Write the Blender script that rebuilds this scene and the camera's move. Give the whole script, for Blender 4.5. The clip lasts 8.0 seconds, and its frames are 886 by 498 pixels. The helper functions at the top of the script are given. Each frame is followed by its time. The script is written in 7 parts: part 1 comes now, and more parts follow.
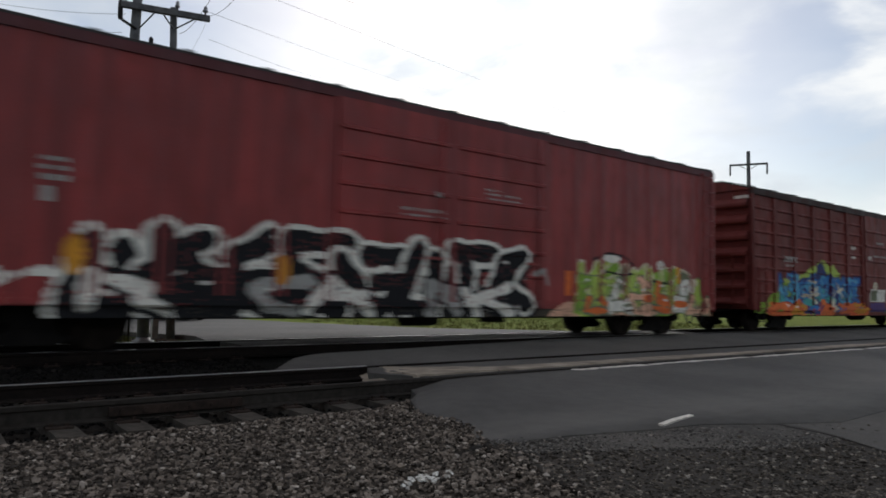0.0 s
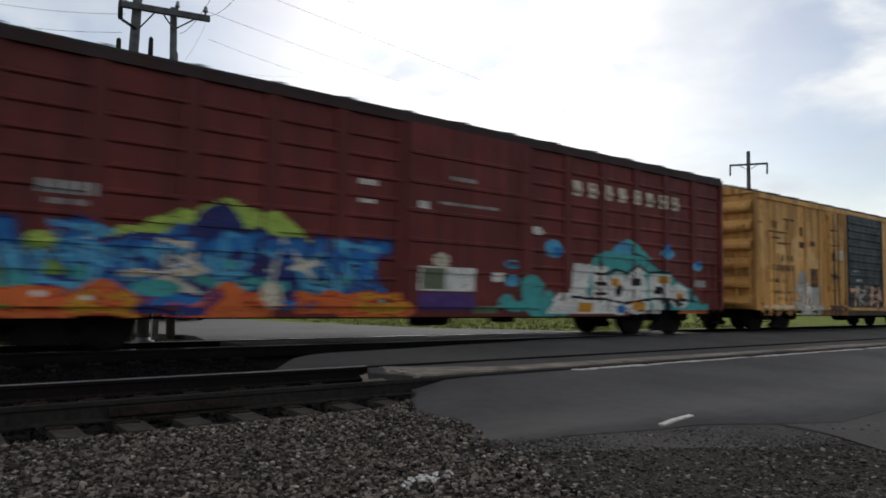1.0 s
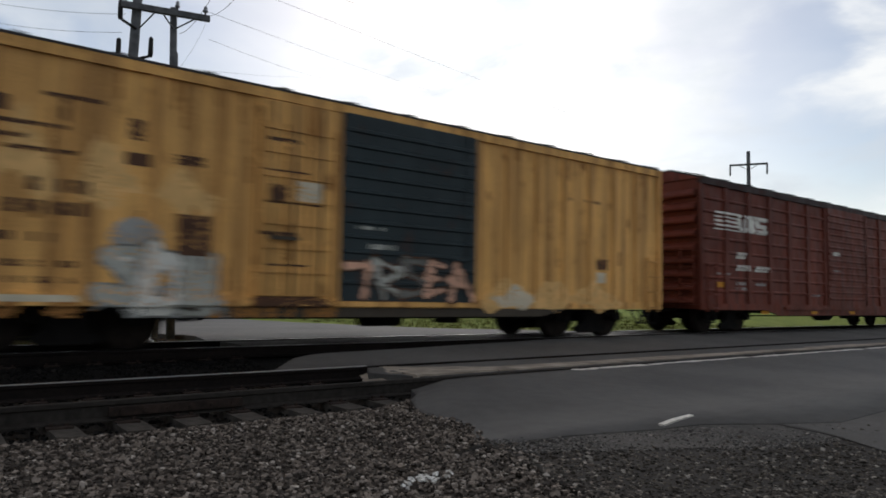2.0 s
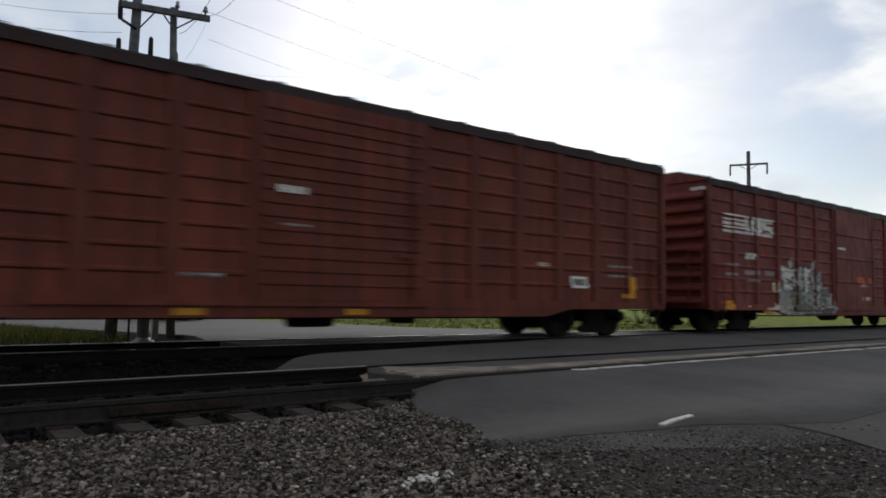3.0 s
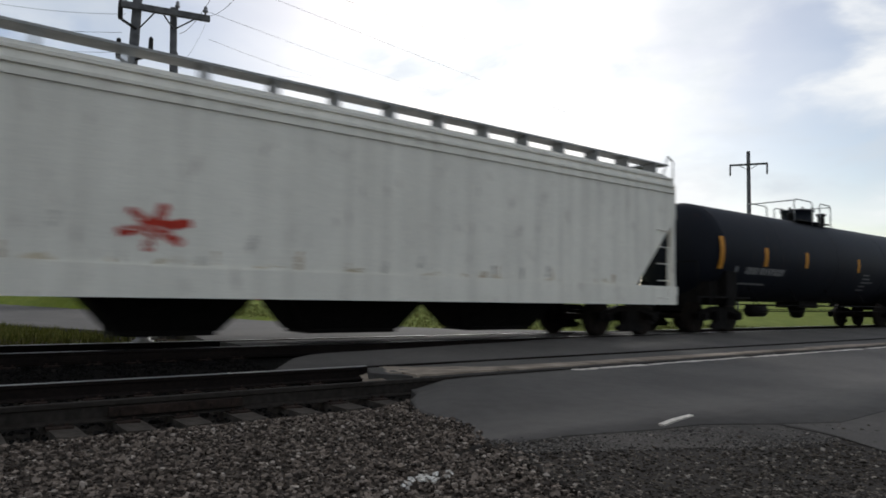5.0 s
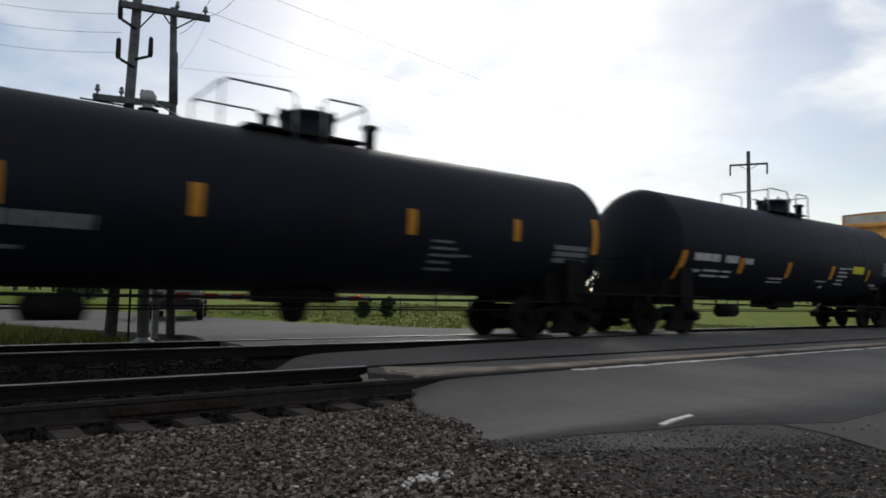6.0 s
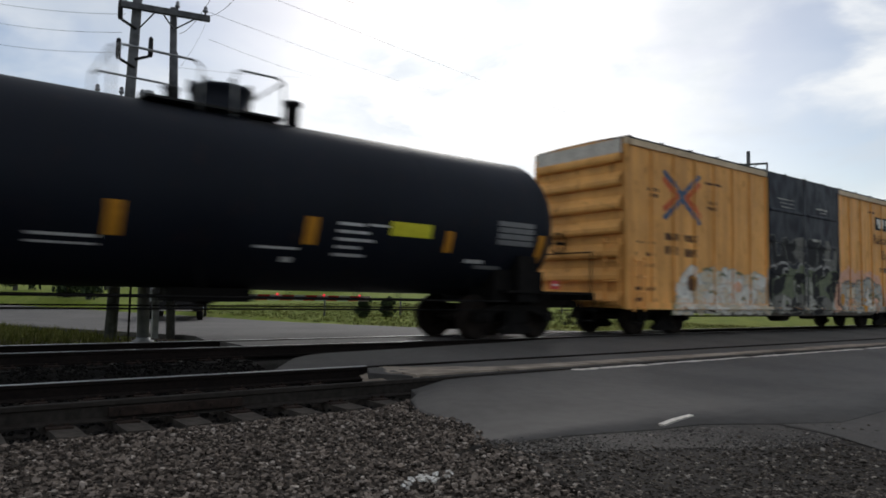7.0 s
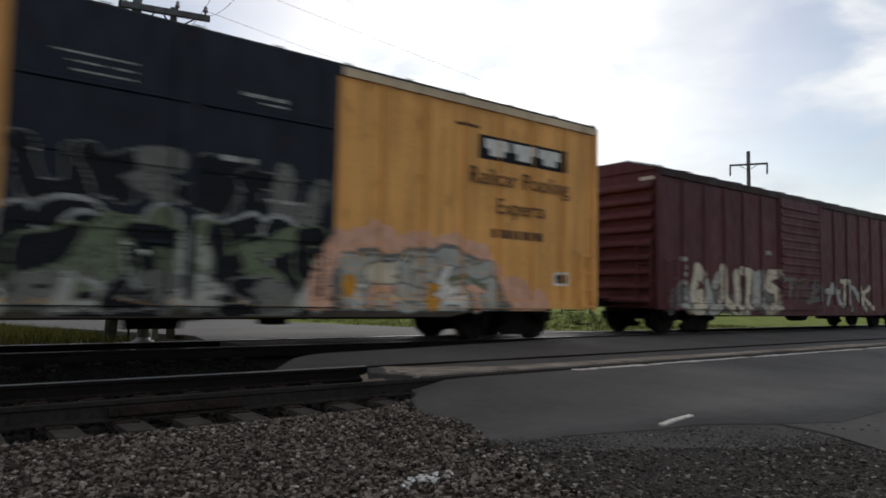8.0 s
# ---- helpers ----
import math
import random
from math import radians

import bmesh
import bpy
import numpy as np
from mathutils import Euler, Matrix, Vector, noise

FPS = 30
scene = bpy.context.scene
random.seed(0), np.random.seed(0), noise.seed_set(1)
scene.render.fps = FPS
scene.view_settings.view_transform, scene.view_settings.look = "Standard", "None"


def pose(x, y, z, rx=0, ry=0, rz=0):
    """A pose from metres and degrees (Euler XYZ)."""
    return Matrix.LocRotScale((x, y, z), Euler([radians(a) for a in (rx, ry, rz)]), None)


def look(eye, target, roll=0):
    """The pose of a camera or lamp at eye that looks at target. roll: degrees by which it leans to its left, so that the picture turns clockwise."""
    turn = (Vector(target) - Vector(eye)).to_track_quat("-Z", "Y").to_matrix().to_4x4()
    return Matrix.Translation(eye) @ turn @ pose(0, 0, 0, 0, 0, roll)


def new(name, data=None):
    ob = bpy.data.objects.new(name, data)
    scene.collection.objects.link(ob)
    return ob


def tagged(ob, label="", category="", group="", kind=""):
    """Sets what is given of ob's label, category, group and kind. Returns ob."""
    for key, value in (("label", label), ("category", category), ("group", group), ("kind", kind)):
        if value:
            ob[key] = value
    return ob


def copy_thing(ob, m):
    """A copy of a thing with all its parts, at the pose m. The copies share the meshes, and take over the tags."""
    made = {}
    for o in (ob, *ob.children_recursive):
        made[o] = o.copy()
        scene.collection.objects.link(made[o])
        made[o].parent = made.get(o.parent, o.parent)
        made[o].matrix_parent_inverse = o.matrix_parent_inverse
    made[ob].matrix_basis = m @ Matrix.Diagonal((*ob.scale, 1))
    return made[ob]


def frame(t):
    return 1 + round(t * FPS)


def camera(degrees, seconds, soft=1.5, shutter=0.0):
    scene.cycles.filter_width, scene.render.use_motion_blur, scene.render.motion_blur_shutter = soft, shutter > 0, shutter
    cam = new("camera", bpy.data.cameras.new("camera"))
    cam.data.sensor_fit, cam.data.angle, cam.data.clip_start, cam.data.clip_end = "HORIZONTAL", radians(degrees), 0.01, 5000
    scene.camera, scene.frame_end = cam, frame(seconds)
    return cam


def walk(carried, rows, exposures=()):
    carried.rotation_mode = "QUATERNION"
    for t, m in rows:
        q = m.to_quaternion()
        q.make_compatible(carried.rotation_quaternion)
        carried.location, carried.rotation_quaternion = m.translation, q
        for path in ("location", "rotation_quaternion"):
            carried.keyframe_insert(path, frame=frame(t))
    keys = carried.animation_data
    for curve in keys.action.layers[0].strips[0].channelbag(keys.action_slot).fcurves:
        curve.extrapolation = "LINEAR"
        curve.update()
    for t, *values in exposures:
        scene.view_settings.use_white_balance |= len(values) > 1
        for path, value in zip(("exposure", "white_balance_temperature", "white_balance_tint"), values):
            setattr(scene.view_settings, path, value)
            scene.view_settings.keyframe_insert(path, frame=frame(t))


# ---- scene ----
cam = camera(66.34, 8.0, soft=1.75, shutter=0.3)
HEAD = 52.707
EYE = Vector((0, 0, 0.87))
_h, _p = radians(HEAD), radians(4.04)
AIM = EYE + Vector((math.cos(_h) * math.cos(_p), math.sin(_h) * math.cos(_p), math.sin(_p)))
walk(cam, [(0.0, look(EYE, AIM, 1.083)), (8.0, look(EYE, AIM, 1.083))], ((0.0, 0.12, 6250, 10), (8.0, 0.12, 6250, 10)))

# ---- world and sun: bright broken overcast, sun behind cloud beyond the train ----
SUN_AZ, SUN_EL = 50.0, 27.0        # degrees from +x, above the horizon
SUN_DIR = Vector((math.cos(radians(SUN_AZ)) * math.cos(radians(SUN_EL)),
                  math.sin(radians(SUN_AZ)) * math.cos(radians(SUN_EL)), math.sin(radians(SUN_EL))))


def link(nt, a, b):
    nt.links.new(a, b)


def make_world():
    w = bpy.data.worlds.new("sky")
    w.use_nodes = True
    scene.world = w
    nt = w.node_tree
    nt.nodes.clear()
    N = nt.nodes.new
    out, bg = N("ShaderNodeOutputWorld"), N("ShaderNodeBackground")
    sky = N("ShaderNodeTexSky")
    sky.sky_type, sky.sun_disc = "NISHITA", False
    sky.sun_elevation, sky.sun_rotation = radians(SUN_EL), radians(90 - SUN_AZ)
    blue = N("ShaderNodeVectorMath")
    blue.operation = "SCALE"
    blue.inputs["Scale"].default_value = 0.078
    link(nt, sky.outputs[0], blue.inputs[0])
    tc = N("ShaderNodeTexCoord")
    mp = N("ShaderNodeMapping")
    mp.inputs["Scale"].default_value = (1.0, 1.0, 2.6)
    mp.inputs["Location"].default_value = (1.35, 0.4, 0.2)
    link(nt, tc.outputs["Generated"], mp.inputs[0])
    n1 = N("ShaderNodeTexNoise")
    n1.inputs["Scale"].default_value, n1.inputs["Detail"].default_value = 3.4, 9
    n1.inputs["Roughness"].default_value = 0.55
    n1.inputs["Distortion"].default_value = 0.35
    link(nt, mp.outputs[0], n1.inputs["Vector"])
    cover = N("ShaderNodeValToRGB")
    cover.color_ramp.elements[0].position, cover.color_ramp.elements[1].position = 0.40, 0.60
    link(nt, n1.outputs["Fac"], cover.inputs[0])
    n2 = N("ShaderNodeTexNoise")
    n2.inputs["Scale"].default_value, n2.inputs["Detail"].default_value = 3.6, 8
    link(nt, mp.outputs[0], n2.inputs["Vector"])
    shade = N("ShaderNodeValToRGB")
    e = shade.color_ramp.elements
    e[0].position, e[0].color = 0.39, (0.57, 0.60, 0.625, 1)
    e[1].position, e[1].color = 0.58, (0.83, 0.825, 0.80, 1)
    link(nt, n2.outputs["Fac"], shade.inputs[0])
    dot = N("ShaderNodeVectorMath")
    dot.operation = "DOT_PRODUCT"
    dot.inputs[1].default_value = SUN_DIR
    link(nt, tc.outputs["Generated"], dot.inputs[0])
    glow = N("ShaderNodeMapRange")
    glow.inputs["From Min"].default_value, glow.inputs["From Max"].default_value = 0.88, 1.0
    glow.inputs["To Min"].default_value, glow.inputs["To Max"].default_value = 0.0, 0.15
    glow.interpolation_type = "SMOOTHSTEP"
    link(nt, dot.outputs["Value"], glow.inputs["Value"])
    wide = N("ShaderNodeMapRange")
    wide.inputs["From Min"].default_value, wide.inputs["From Max"].default_value = 0.1, 1.0
    wide.inputs["To Min"].default_value, wide.inputs["To Max"].default_value = 0.0, 0.04
    link(nt, dot.outputs["Value"], wide.inputs["Value"])
    both = N("ShaderNodeMath")
    both.operation = "ADD"
    link(nt, glow.outputs[0], both.inputs[0])
    link(nt, wide.outputs[0], both.inputs[1])
    lit = N("ShaderNodeMix")
    lit.data_type, lit.blend_type = "RGBA", "ADD"
    lit.inputs["Factor"].default_value = 1
    link(nt, shade.outputs[0], lit.inputs["A"])
    link(nt, both.outputs[0], lit.inputs["B"])
    mix = N("ShaderNodeMix")
    mix.data_type = "RGBA"
    # breaks in the cloud that show blue, with ragged edges
    nv = N("ShaderNodeTexNoise")
    nv.inputs["Scale"].default_value, nv.inputs["Detail"].default_value = 7.0, 7
    link(nt, mp.outputs[0], nv.inputs["Vector"])
    sub = N("ShaderNodeVectorMath")
    sub.operation = "SUBTRACT"
    sub.inputs[1].default_value = (0.5, 0.5, 0.5)
    link(nt, nv.outputs["Color"], sub.inputs[0])
    wob = N("ShaderNodeVectorMath")
    wob.operation = "MULTIPLY_ADD"
    wob.inputs[1].default_value = (0.20, 0.20, 0.20)
    link(nt, sub.outputs[0], wob.inputs[0])
    link(nt, tc.outputs["Generated"], wob.inputs[2])
    unit = N("ShaderNodeVectorMath")
    unit.operation = "NORMALIZE"
    link(nt, wob.outputs[0], unit.inputs[0])
    veil = cover.outputs[0]
    for way, lo, hi, deep in (((0.859, 0.405, 0.314), 0.9962, 0.9995, 0.85),
                              ((0.816, 0.456, 0.355), 0.9955, 0.9995, 0.5),
                              ((0.326, 0.869, 0.371), 0.988, 0.999, 0.55),
                              ((0.09, 0.952, 0.291), 0.985, 0.999, 0.4)):
        gd = N("ShaderNodeVectorMath")
        gd.operation = "DOT_PRODUCT"
        gd.inputs[1].default_value = way
        link(nt, unit.outputs[0], gd.inputs[0])
        gm = N("ShaderNodeMapRange")
        gm.interpolation_type = "SMOOTHSTEP"
        gm.inputs["From Min"].default_value, gm.inputs["From Max"].default_value = lo, hi
        gm.inputs["To Min"].default_value, gm.inputs["To Max"].default_value = 1.0, 1.0 - deep
        link(nt, gd.outputs["Value"], gm.inputs["Value"])
        mu = N("ShaderNodeMath")
        mu.operation = "MULTIPLY"
        link(nt, veil, mu.inputs[0])
        link(nt, gm.outputs[0], mu.inputs[1])
        veil = mu.outputs[0]
    link(nt, veil, mix.inputs["Factor"])
    link(nt, blue.outputs[0], mix.inputs["A"])
    link(nt, lit.outputs["Result"], mix.inputs["B"])
    link(nt, mix.outputs["Result"], bg.inputs[0])
    bg.inputs[1].default_value = 1.04
    link(nt, bg.outputs[0], out.inputs[0])


make_world()
sun = new("sun", bpy.data.lights.new("sun", "SUN"))
sun.data.energy, sun.data.angle, sun.data.color = 0.9, radians(14), (1.0, 0.95, 0.88)
sun.matrix_basis = look(SUN_DIR * 60, (0, 0, 0))
scene.view_settings.exposure = 0.0


# ---- materials ----
def mat_base(name, rough=0.6, metal=0.0):
    m = bpy.data.materials.new(name)
    m.use_nodes = True
    nt = m.node_tree
    b = nt.nodes["Principled BSDF"]
    b.inputs["Roughness"].default_value, b.inputs["Metallic"].default_value = rough, metal
    return m, nt, b


def rgb(c, k=1.0):
    return (c[0] * k, c[1] * k, c[2] * k, 1)


def noise_tex(nt, vec, scale, detail=5, stretch=None):
    if stretch:
        mp = nt.nodes.new("ShaderNodeMapping")
        mp.inputs["Scale"].default_value = stretch
        link(nt, vec, mp.inputs[0])
        vec = mp.outputs[0]
    n = nt.nodes.new("ShaderNodeTexNoise")
    n.inputs["Scale"].default_value, n.inputs["Detail"].default_value = scale, detail
    link(nt, vec, n.inputs["Vector"])
    return n.outputs["Fac"]


def ramp(nt, fac, stops):
    r = nt.nodes.new("ShaderNodeValToRGB")
    e = r.color_ramp.elements
    while len(e) < len(stops):
        e.new(0.5)
    for k, (p, c) in zip(e, stops):
        k.position, k.color = p, c
    link(nt, fac, r.inputs[0])
    return r.outputs[0]


def blend(nt, fac, a, b, mode="MIX"):
    m = nt.nodes.new("ShaderNodeMix")
    m.data_type, m.blend_type = "RGBA", mode
    for sock, v in (("Factor", fac), ("A", a), ("B", b)):
        if isinstance(v, (tuple, float, int)):
            m.inputs[sock].default_value = v
        else:
            link(nt, v, m.inputs[sock])
    return m.outputs["Result"]


def bump(nt, b, height, strength=0.3, dist=0.01):
    n = nt.nodes.new("ShaderNodeBump")
    n.inputs["Strength"].default_value, n.inputs["Distance"].default_value = strength, dist
    link(nt, height, n.inputs["Height"])
    link(nt, n.outputs[0], b.inputs["Normal"])


BLACK, WHITE = (0, 0, 0, 1), (1, 1, 1, 1)


def paint(name, col, rough=0.42, streaks=0.5, rust=(0.10, 0.035, 0.018), rusty=0.25, dirt=None, fade=0.25, spec=0.2, bmp=0.12, even=False):
    """Weathered railcar paint: faded patches, vertical streaks, rust spots and road dirt."""
    m, nt, b = mat_base(name, rough)
    dirt = dirt or tuple(c * 0.4 + 0.006 for c in col)
    v = nt.nodes.new("ShaderNodeTexCoord").outputs["Object"]
    big = noise_tex(nt, v, 0.7, 4)
    c = ramp(nt, big, [(0.3, rgb(col, 1 - fade)), (0.7, rgb(col, 1 + fade))])
    st = noise_tex(nt, v, 1.0, 8, (4.0, 2.0, 0.16))
    c = blend(nt, ramp(nt, st, [(0.44, BLACK), (0.68, (streaks,) * 3 + (1,))]), c, rgb(dirt))
    rs = noise_tex(nt, v, 3.4, 9, (1.6, 1.0, 0.6))
    c = blend(nt, ramp(nt, rs, [(0.60, BLACK), (0.70, (rusty * 2.2,) * 3 + (1,))]), c, rgb(rust))
    fine = noise_tex(nt, v, 38, 3)
    c = blend(nt, 0.25, c, ramp(nt, fine, [(0.3, rgb(col, 0.55)), (0.7, rgb(col, 1.35))]))
    link(nt, c, b.inputs["Base Color"])
    if not even:
        link(nt, ramp(nt, rs, [(0.4, (rough - 0.08,) * 3 + (1,)), (0.7, (min(1, rough + 0.25),) * 3 + (1,))]), b.inputs["Roughness"])
    b.inputs["Specular IOR Level"].default_value = spec
    bump(nt, b, fine, bmp, 0.004)
    return m


def spotted(name, c0, c1, scale=8.0, rough=0.8, metal=0.0, bmp=0.3, dist=0.01, detail=8):
    m, nt, b = mat_base(name, rough, metal)
    b.inputs["Specular IOR Level"].default_value = 0.5 if rough < 0.5 else 0.12
    v = nt.nodes.new("ShaderNodeTexCoord").outputs["Object"]
    n = noise_tex(nt, v, scale, detail)
    big = noise_tex(nt, v, scale * 0.13, 3)
    c = ramp(nt, n, [(0.32, rgb(c0)), (0.68, rgb(c1))])
    c = blend(nt, 0.35, c, ramp(nt, big, [(0.35, rgb(c0)), (0.65, rgb(c1))]))
    link(nt, c, b.inputs["Base Color"])
    bump(nt, b, n, bmp, dist)
    return m


def pebble_mat(name, stops, rough=0.9):
    m, nt, b = mat_base(name, rough)
    b.inputs["Specular IOR Level"].default_value = 0.15
    g = nt.nodes.new("ShaderNodeNewGeometry")
    c = ramp(nt, g.outputs["Random Per Island"], stops)
    v = nt.nodes.new("ShaderNodeTexCoord").outputs["Object"]
    n = noise_tex(nt, v, 60, 5)
    c = blend(nt, 0.5, c, ramp(nt, n, [(0.3, (0.5, 0.5, 0.5, 1)), (0.7, (1, 1, 1, 1))]), "MULTIPLY")
    link(nt, c, b.inputs["Base Color"])
    bump(nt, b, n, 0.4, 0.004)
    return m


M_GRAVEL = pebble_mat("crushed_stone", [(0.0, (0.026, 0.020, 0.0155, 1)), (0.35, (0.080, 0.063, 0.051, 1)), (0.65, (0.172, 0.136, 0.109, 1)), (0.94, (0.275, 0.222, 0.182, 1)), (1.0, (0.50, 0.43, 0.365, 1))])
# bed stones near black: oil, plus the train's shadow put into the colour
M_BED = pebble_mat("oil_and_shade_stone", [(0.0, (0.003, 0.0026, 0.0022, 1)), (0.8, (0.008, 0.0066, 0.0056, 1)), (1.0, (0.022, 0.018, 0.015, 1))])
# leaf greens lifted, standing in for haze over the far trees
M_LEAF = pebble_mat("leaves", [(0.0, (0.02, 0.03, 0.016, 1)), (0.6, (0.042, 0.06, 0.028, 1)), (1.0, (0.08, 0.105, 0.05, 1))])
M_BLADE = pebble_mat("grass_blades", [(0.0, (0.06, 0.07, 0.014, 1)), (0.6, (0.13, 0.14, 0.03, 1)), (1.0, (0.24, 0.21, 0.07, 1))])
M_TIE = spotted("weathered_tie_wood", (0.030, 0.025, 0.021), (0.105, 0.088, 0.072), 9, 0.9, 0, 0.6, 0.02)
# far-track ties: oily wood with the shade under the train painted in
M_TIEDARK = spotted("oiled_shaded_tie_wood", (0.004, 0.0035, 0.003), (0.012, 0.010, 0.009), 9, 0.9, 0, 0.6, 0.02)
M_RUST = spotted("rail_rust", (0.015, 0.011, 0.009), (0.044, 0.029, 0.023), 22, 0.8, 0.0)
M_GREYRAIL = spotted("dusty_grey_rail", (0.015, 0.012, 0.010), (0.040, 0.034, 0.029), 16, 0.7, 0.0, 0.1)
# rail rust taken darker in its colour, partly for the train's shadow
M_DARKRAIL = spotted("dark_brown_rail", (0.006, 0.0045, 0.004), (0.016, 0.011, 0.009), 22, 0.85, 0.0)
M_RAILTOP = spotted("polished_rail_head", (0.30, 0.295, 0.285), (0.48, 0.465, 0.44), 14, 0.35, 1.0, 0.05)
M_TRUCK = spotted("grimy_black_steel", (0.004, 0.0037, 0.0034), (0.012, 0.010, 0.009), 6, 0.85, 0.0)
M_WHEEL = spotted("brown_wheel_steel", (0.008, 0.006, 0.005), (0.022, 0.016, 0.013), 7, 0.8, 0.1)
M_TREAD = spotted("bright_wheel_tread", (0.3, 0.29, 0.28), (0.5, 0.49, 0.47), 9, 0.3, 1.0, 0.05)
M_POLE = spotted("creosoted_pole_wood", (0.06, 0.06, 0.062), (0.15, 0.15, 0.152), 7, 0.9)
M_GALV = spotted("galvanised_steel", (0.20, 0.20, 0.20), (0.36, 0.36, 0.35), 6, 0.55, 0.5, 0.1)
M_DARK = spotted("dark_iron", (0.012, 0.012, 0.013), (0.035, 0.033, 0.03), 10, 0.6, 0.3)
M_WHITE = spotted("worn_white_paint", (0.42, 0.375, 0.325), (0.76, 0.70, 0.62), 20, 0.6, 0, 0.1)
M_REDP = spotted("red_reflective_paint", (0.45, 0.02, 0.02), (0.62, 0.04, 0.03), 15, 0.4, 0, 0.05)
M_PORC = spotted("grey_porcelain", (0.10, 0.10, 0.11), (0.2, 0.2, 0.21), 15, 0.3, 0, 0.05)
M_RUBBER = spotted("black_rubber", (0.012, 0.012, 0.012), (0.025, 0.025, 0.025), 12, 0.7)
M_CARBLK = spotted("black_car_paint", (0.012, 0.012, 0.014), (0.02, 0.02, 0.022), 3, 0.2, 0, 0.0)
M_CHROME = spotted("chrome", (0.6, 0.6, 0.6), (0.75, 0.75, 0.75), 8, 0.2, 1.0, 0.0)


def asphalt(name, c0, c1, pits=0.6, gloss=0.25):
    m, nt, b = mat_base(name, 0.85)
    b.inputs["Specular IOR Level"].default_value = gloss
    v = nt.nodes.new("ShaderNodeTexCoord").outputs["Object"]
    fine, mid, big = noise_tex(nt, v, 90, 4), noise_tex(nt, v, 6, 7), noise_tex(nt, v, 0.5, 4)
    c = ramp(nt, fine, [(0.3, rgb(c0)), (0.7, rgb(c1))])
    c = blend(nt, 0.45, c, ramp(nt, mid, [(0.35, rgb(c0)), (0.65, rgb(c1))]))
    c = blend(nt, 0.4, c, ramp(nt, big, [(0.35, rgb(c0, 0.8)), (0.65, rgb(c1, 1.1))]))
    vo = nt.nodes.new("ShaderNodeTexVoronoi")
    vo.feature, vo.inputs["Scale"].default_value = "DISTANCE_TO_EDGE", 0.42
    wob = nt.nodes.new("ShaderNodeMix")
    wob.data_type, wob.blend_type = "RGBA", "ADD"
    wob.inputs["Factor"].default_value = 0.5
    nv = nt.nodes.new("ShaderNodeTexNoise")
    nv.inputs["Scale"].default_value, nv.inputs["Detail"].default_value = 2.0, 6
    link(nt, v, nv.inputs["Vector"])
    link(nt, v, wob.inputs["A"])
    link(nt, nv.outputs["Color"], wob.inputs["B"])
    link(nt, wob.outputs["Result"], vo.inputs["Vector"])
    crack = ramp(nt, vo.outputs["Distance"], [(0.0, (pits, pits, pits, 1)), (0.012, BLACK)])
    c = blend(nt, crack, c, (0.012, 0.011, 0.01, 1))
    link(nt, c, b.inputs["Base Color"])
    bump(nt, b, fine, 0.5, 0.006)
    return m


M_ROAD = asphalt("road_asphalt", (0.056, 0.050, 0.045), (0.108, 0.097, 0.088), 0.12, 0.35)
M_OLDROAD = asphalt("broken_old_asphalt", (0.011, 0.009, 0.008), (0.042, 0.036, 0.031), 0.8, 0.08)
# the road's asphalt again, with lens falloff at the corner put into its colour
M_ROADDIM = asphalt("corner_dim_asphalt", (0.032, 0.0285, 0.026), (0.070, 0.063, 0.057), 0.15, 0.2)


def ground_mat():
    """Dark ballast dirt near the tracks, mown grass beyond them, with an uneven edge."""
    m, nt, b = mat_base("ground_earth", 0.95)
    b.inputs["Specular IOR Level"].default_value = 0.1
    v = nt.nodes.new("ShaderNodeTexCoord").outputs["Object"]
    fine, mid = noise_tex(nt, v, 30, 6), noise_tex(nt, v, 1.1, 6)
    dirt = ramp(nt, fine, [(0.3, (0.023, 0.019, 0.016, 1)), (0.7, (0.100, 0.084, 0.069, 1))])
    gr = blend(nt, 0.5, ramp(nt, fine, [(0.3, (0.085, 0.115, 0.016, 1)), (0.7, (0.19, 0.22, 0.034, 1))]),
               ramp(nt, mid, [(0.3, (0.12, 0.18, 0.022, 1)), (0.7, (0.26, 0.29, 0.05, 1))]))
    sep = nt.nodes.new("ShaderNodeSeparateXYZ")
    link(nt, v, sep.inputs[0])
    edge = nt.nodes.new("ShaderNodeMath")
    edge.operation = "MULTIPLY_ADD"
    link(nt, mid, edge.inputs[0])
    edge.inputs[1].default_value = 2.4
    link(nt, sep.outputs["Y"], edge.inputs[2])
    mr = nt.nodes.new("ShaderNodeMapRange")
    mr.inputs["From Min"].default_value, mr.inputs["From Max"].default_value = 14.2, 15.0
    link(nt, edge.outputs[0], mr.inputs["Value"])
    # earth from the near track on: oil and train shadow darkened into the colour
    oil_shade = nt.nodes.new("ShaderNodeMapRange")
    oil_shade.inputs["From Min"].default_value, oil_shade.inputs["From Max"].default_value = 7.2, 8.2
    link(nt, edge.outputs[0], oil_shade.inputs["Value"])
    dirt = blend(nt, oil_shade.outputs[0], dirt, ramp(nt, fine, [(0.3, (0.004, 0.0035, 0.003, 1)), (0.7, (0.016, 0.014, 0.012, 1))]))
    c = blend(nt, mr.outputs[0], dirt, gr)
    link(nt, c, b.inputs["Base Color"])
    bump(nt, b, fine, 0.8, 0.03)
    return m


M_GROUND = ground_mat()


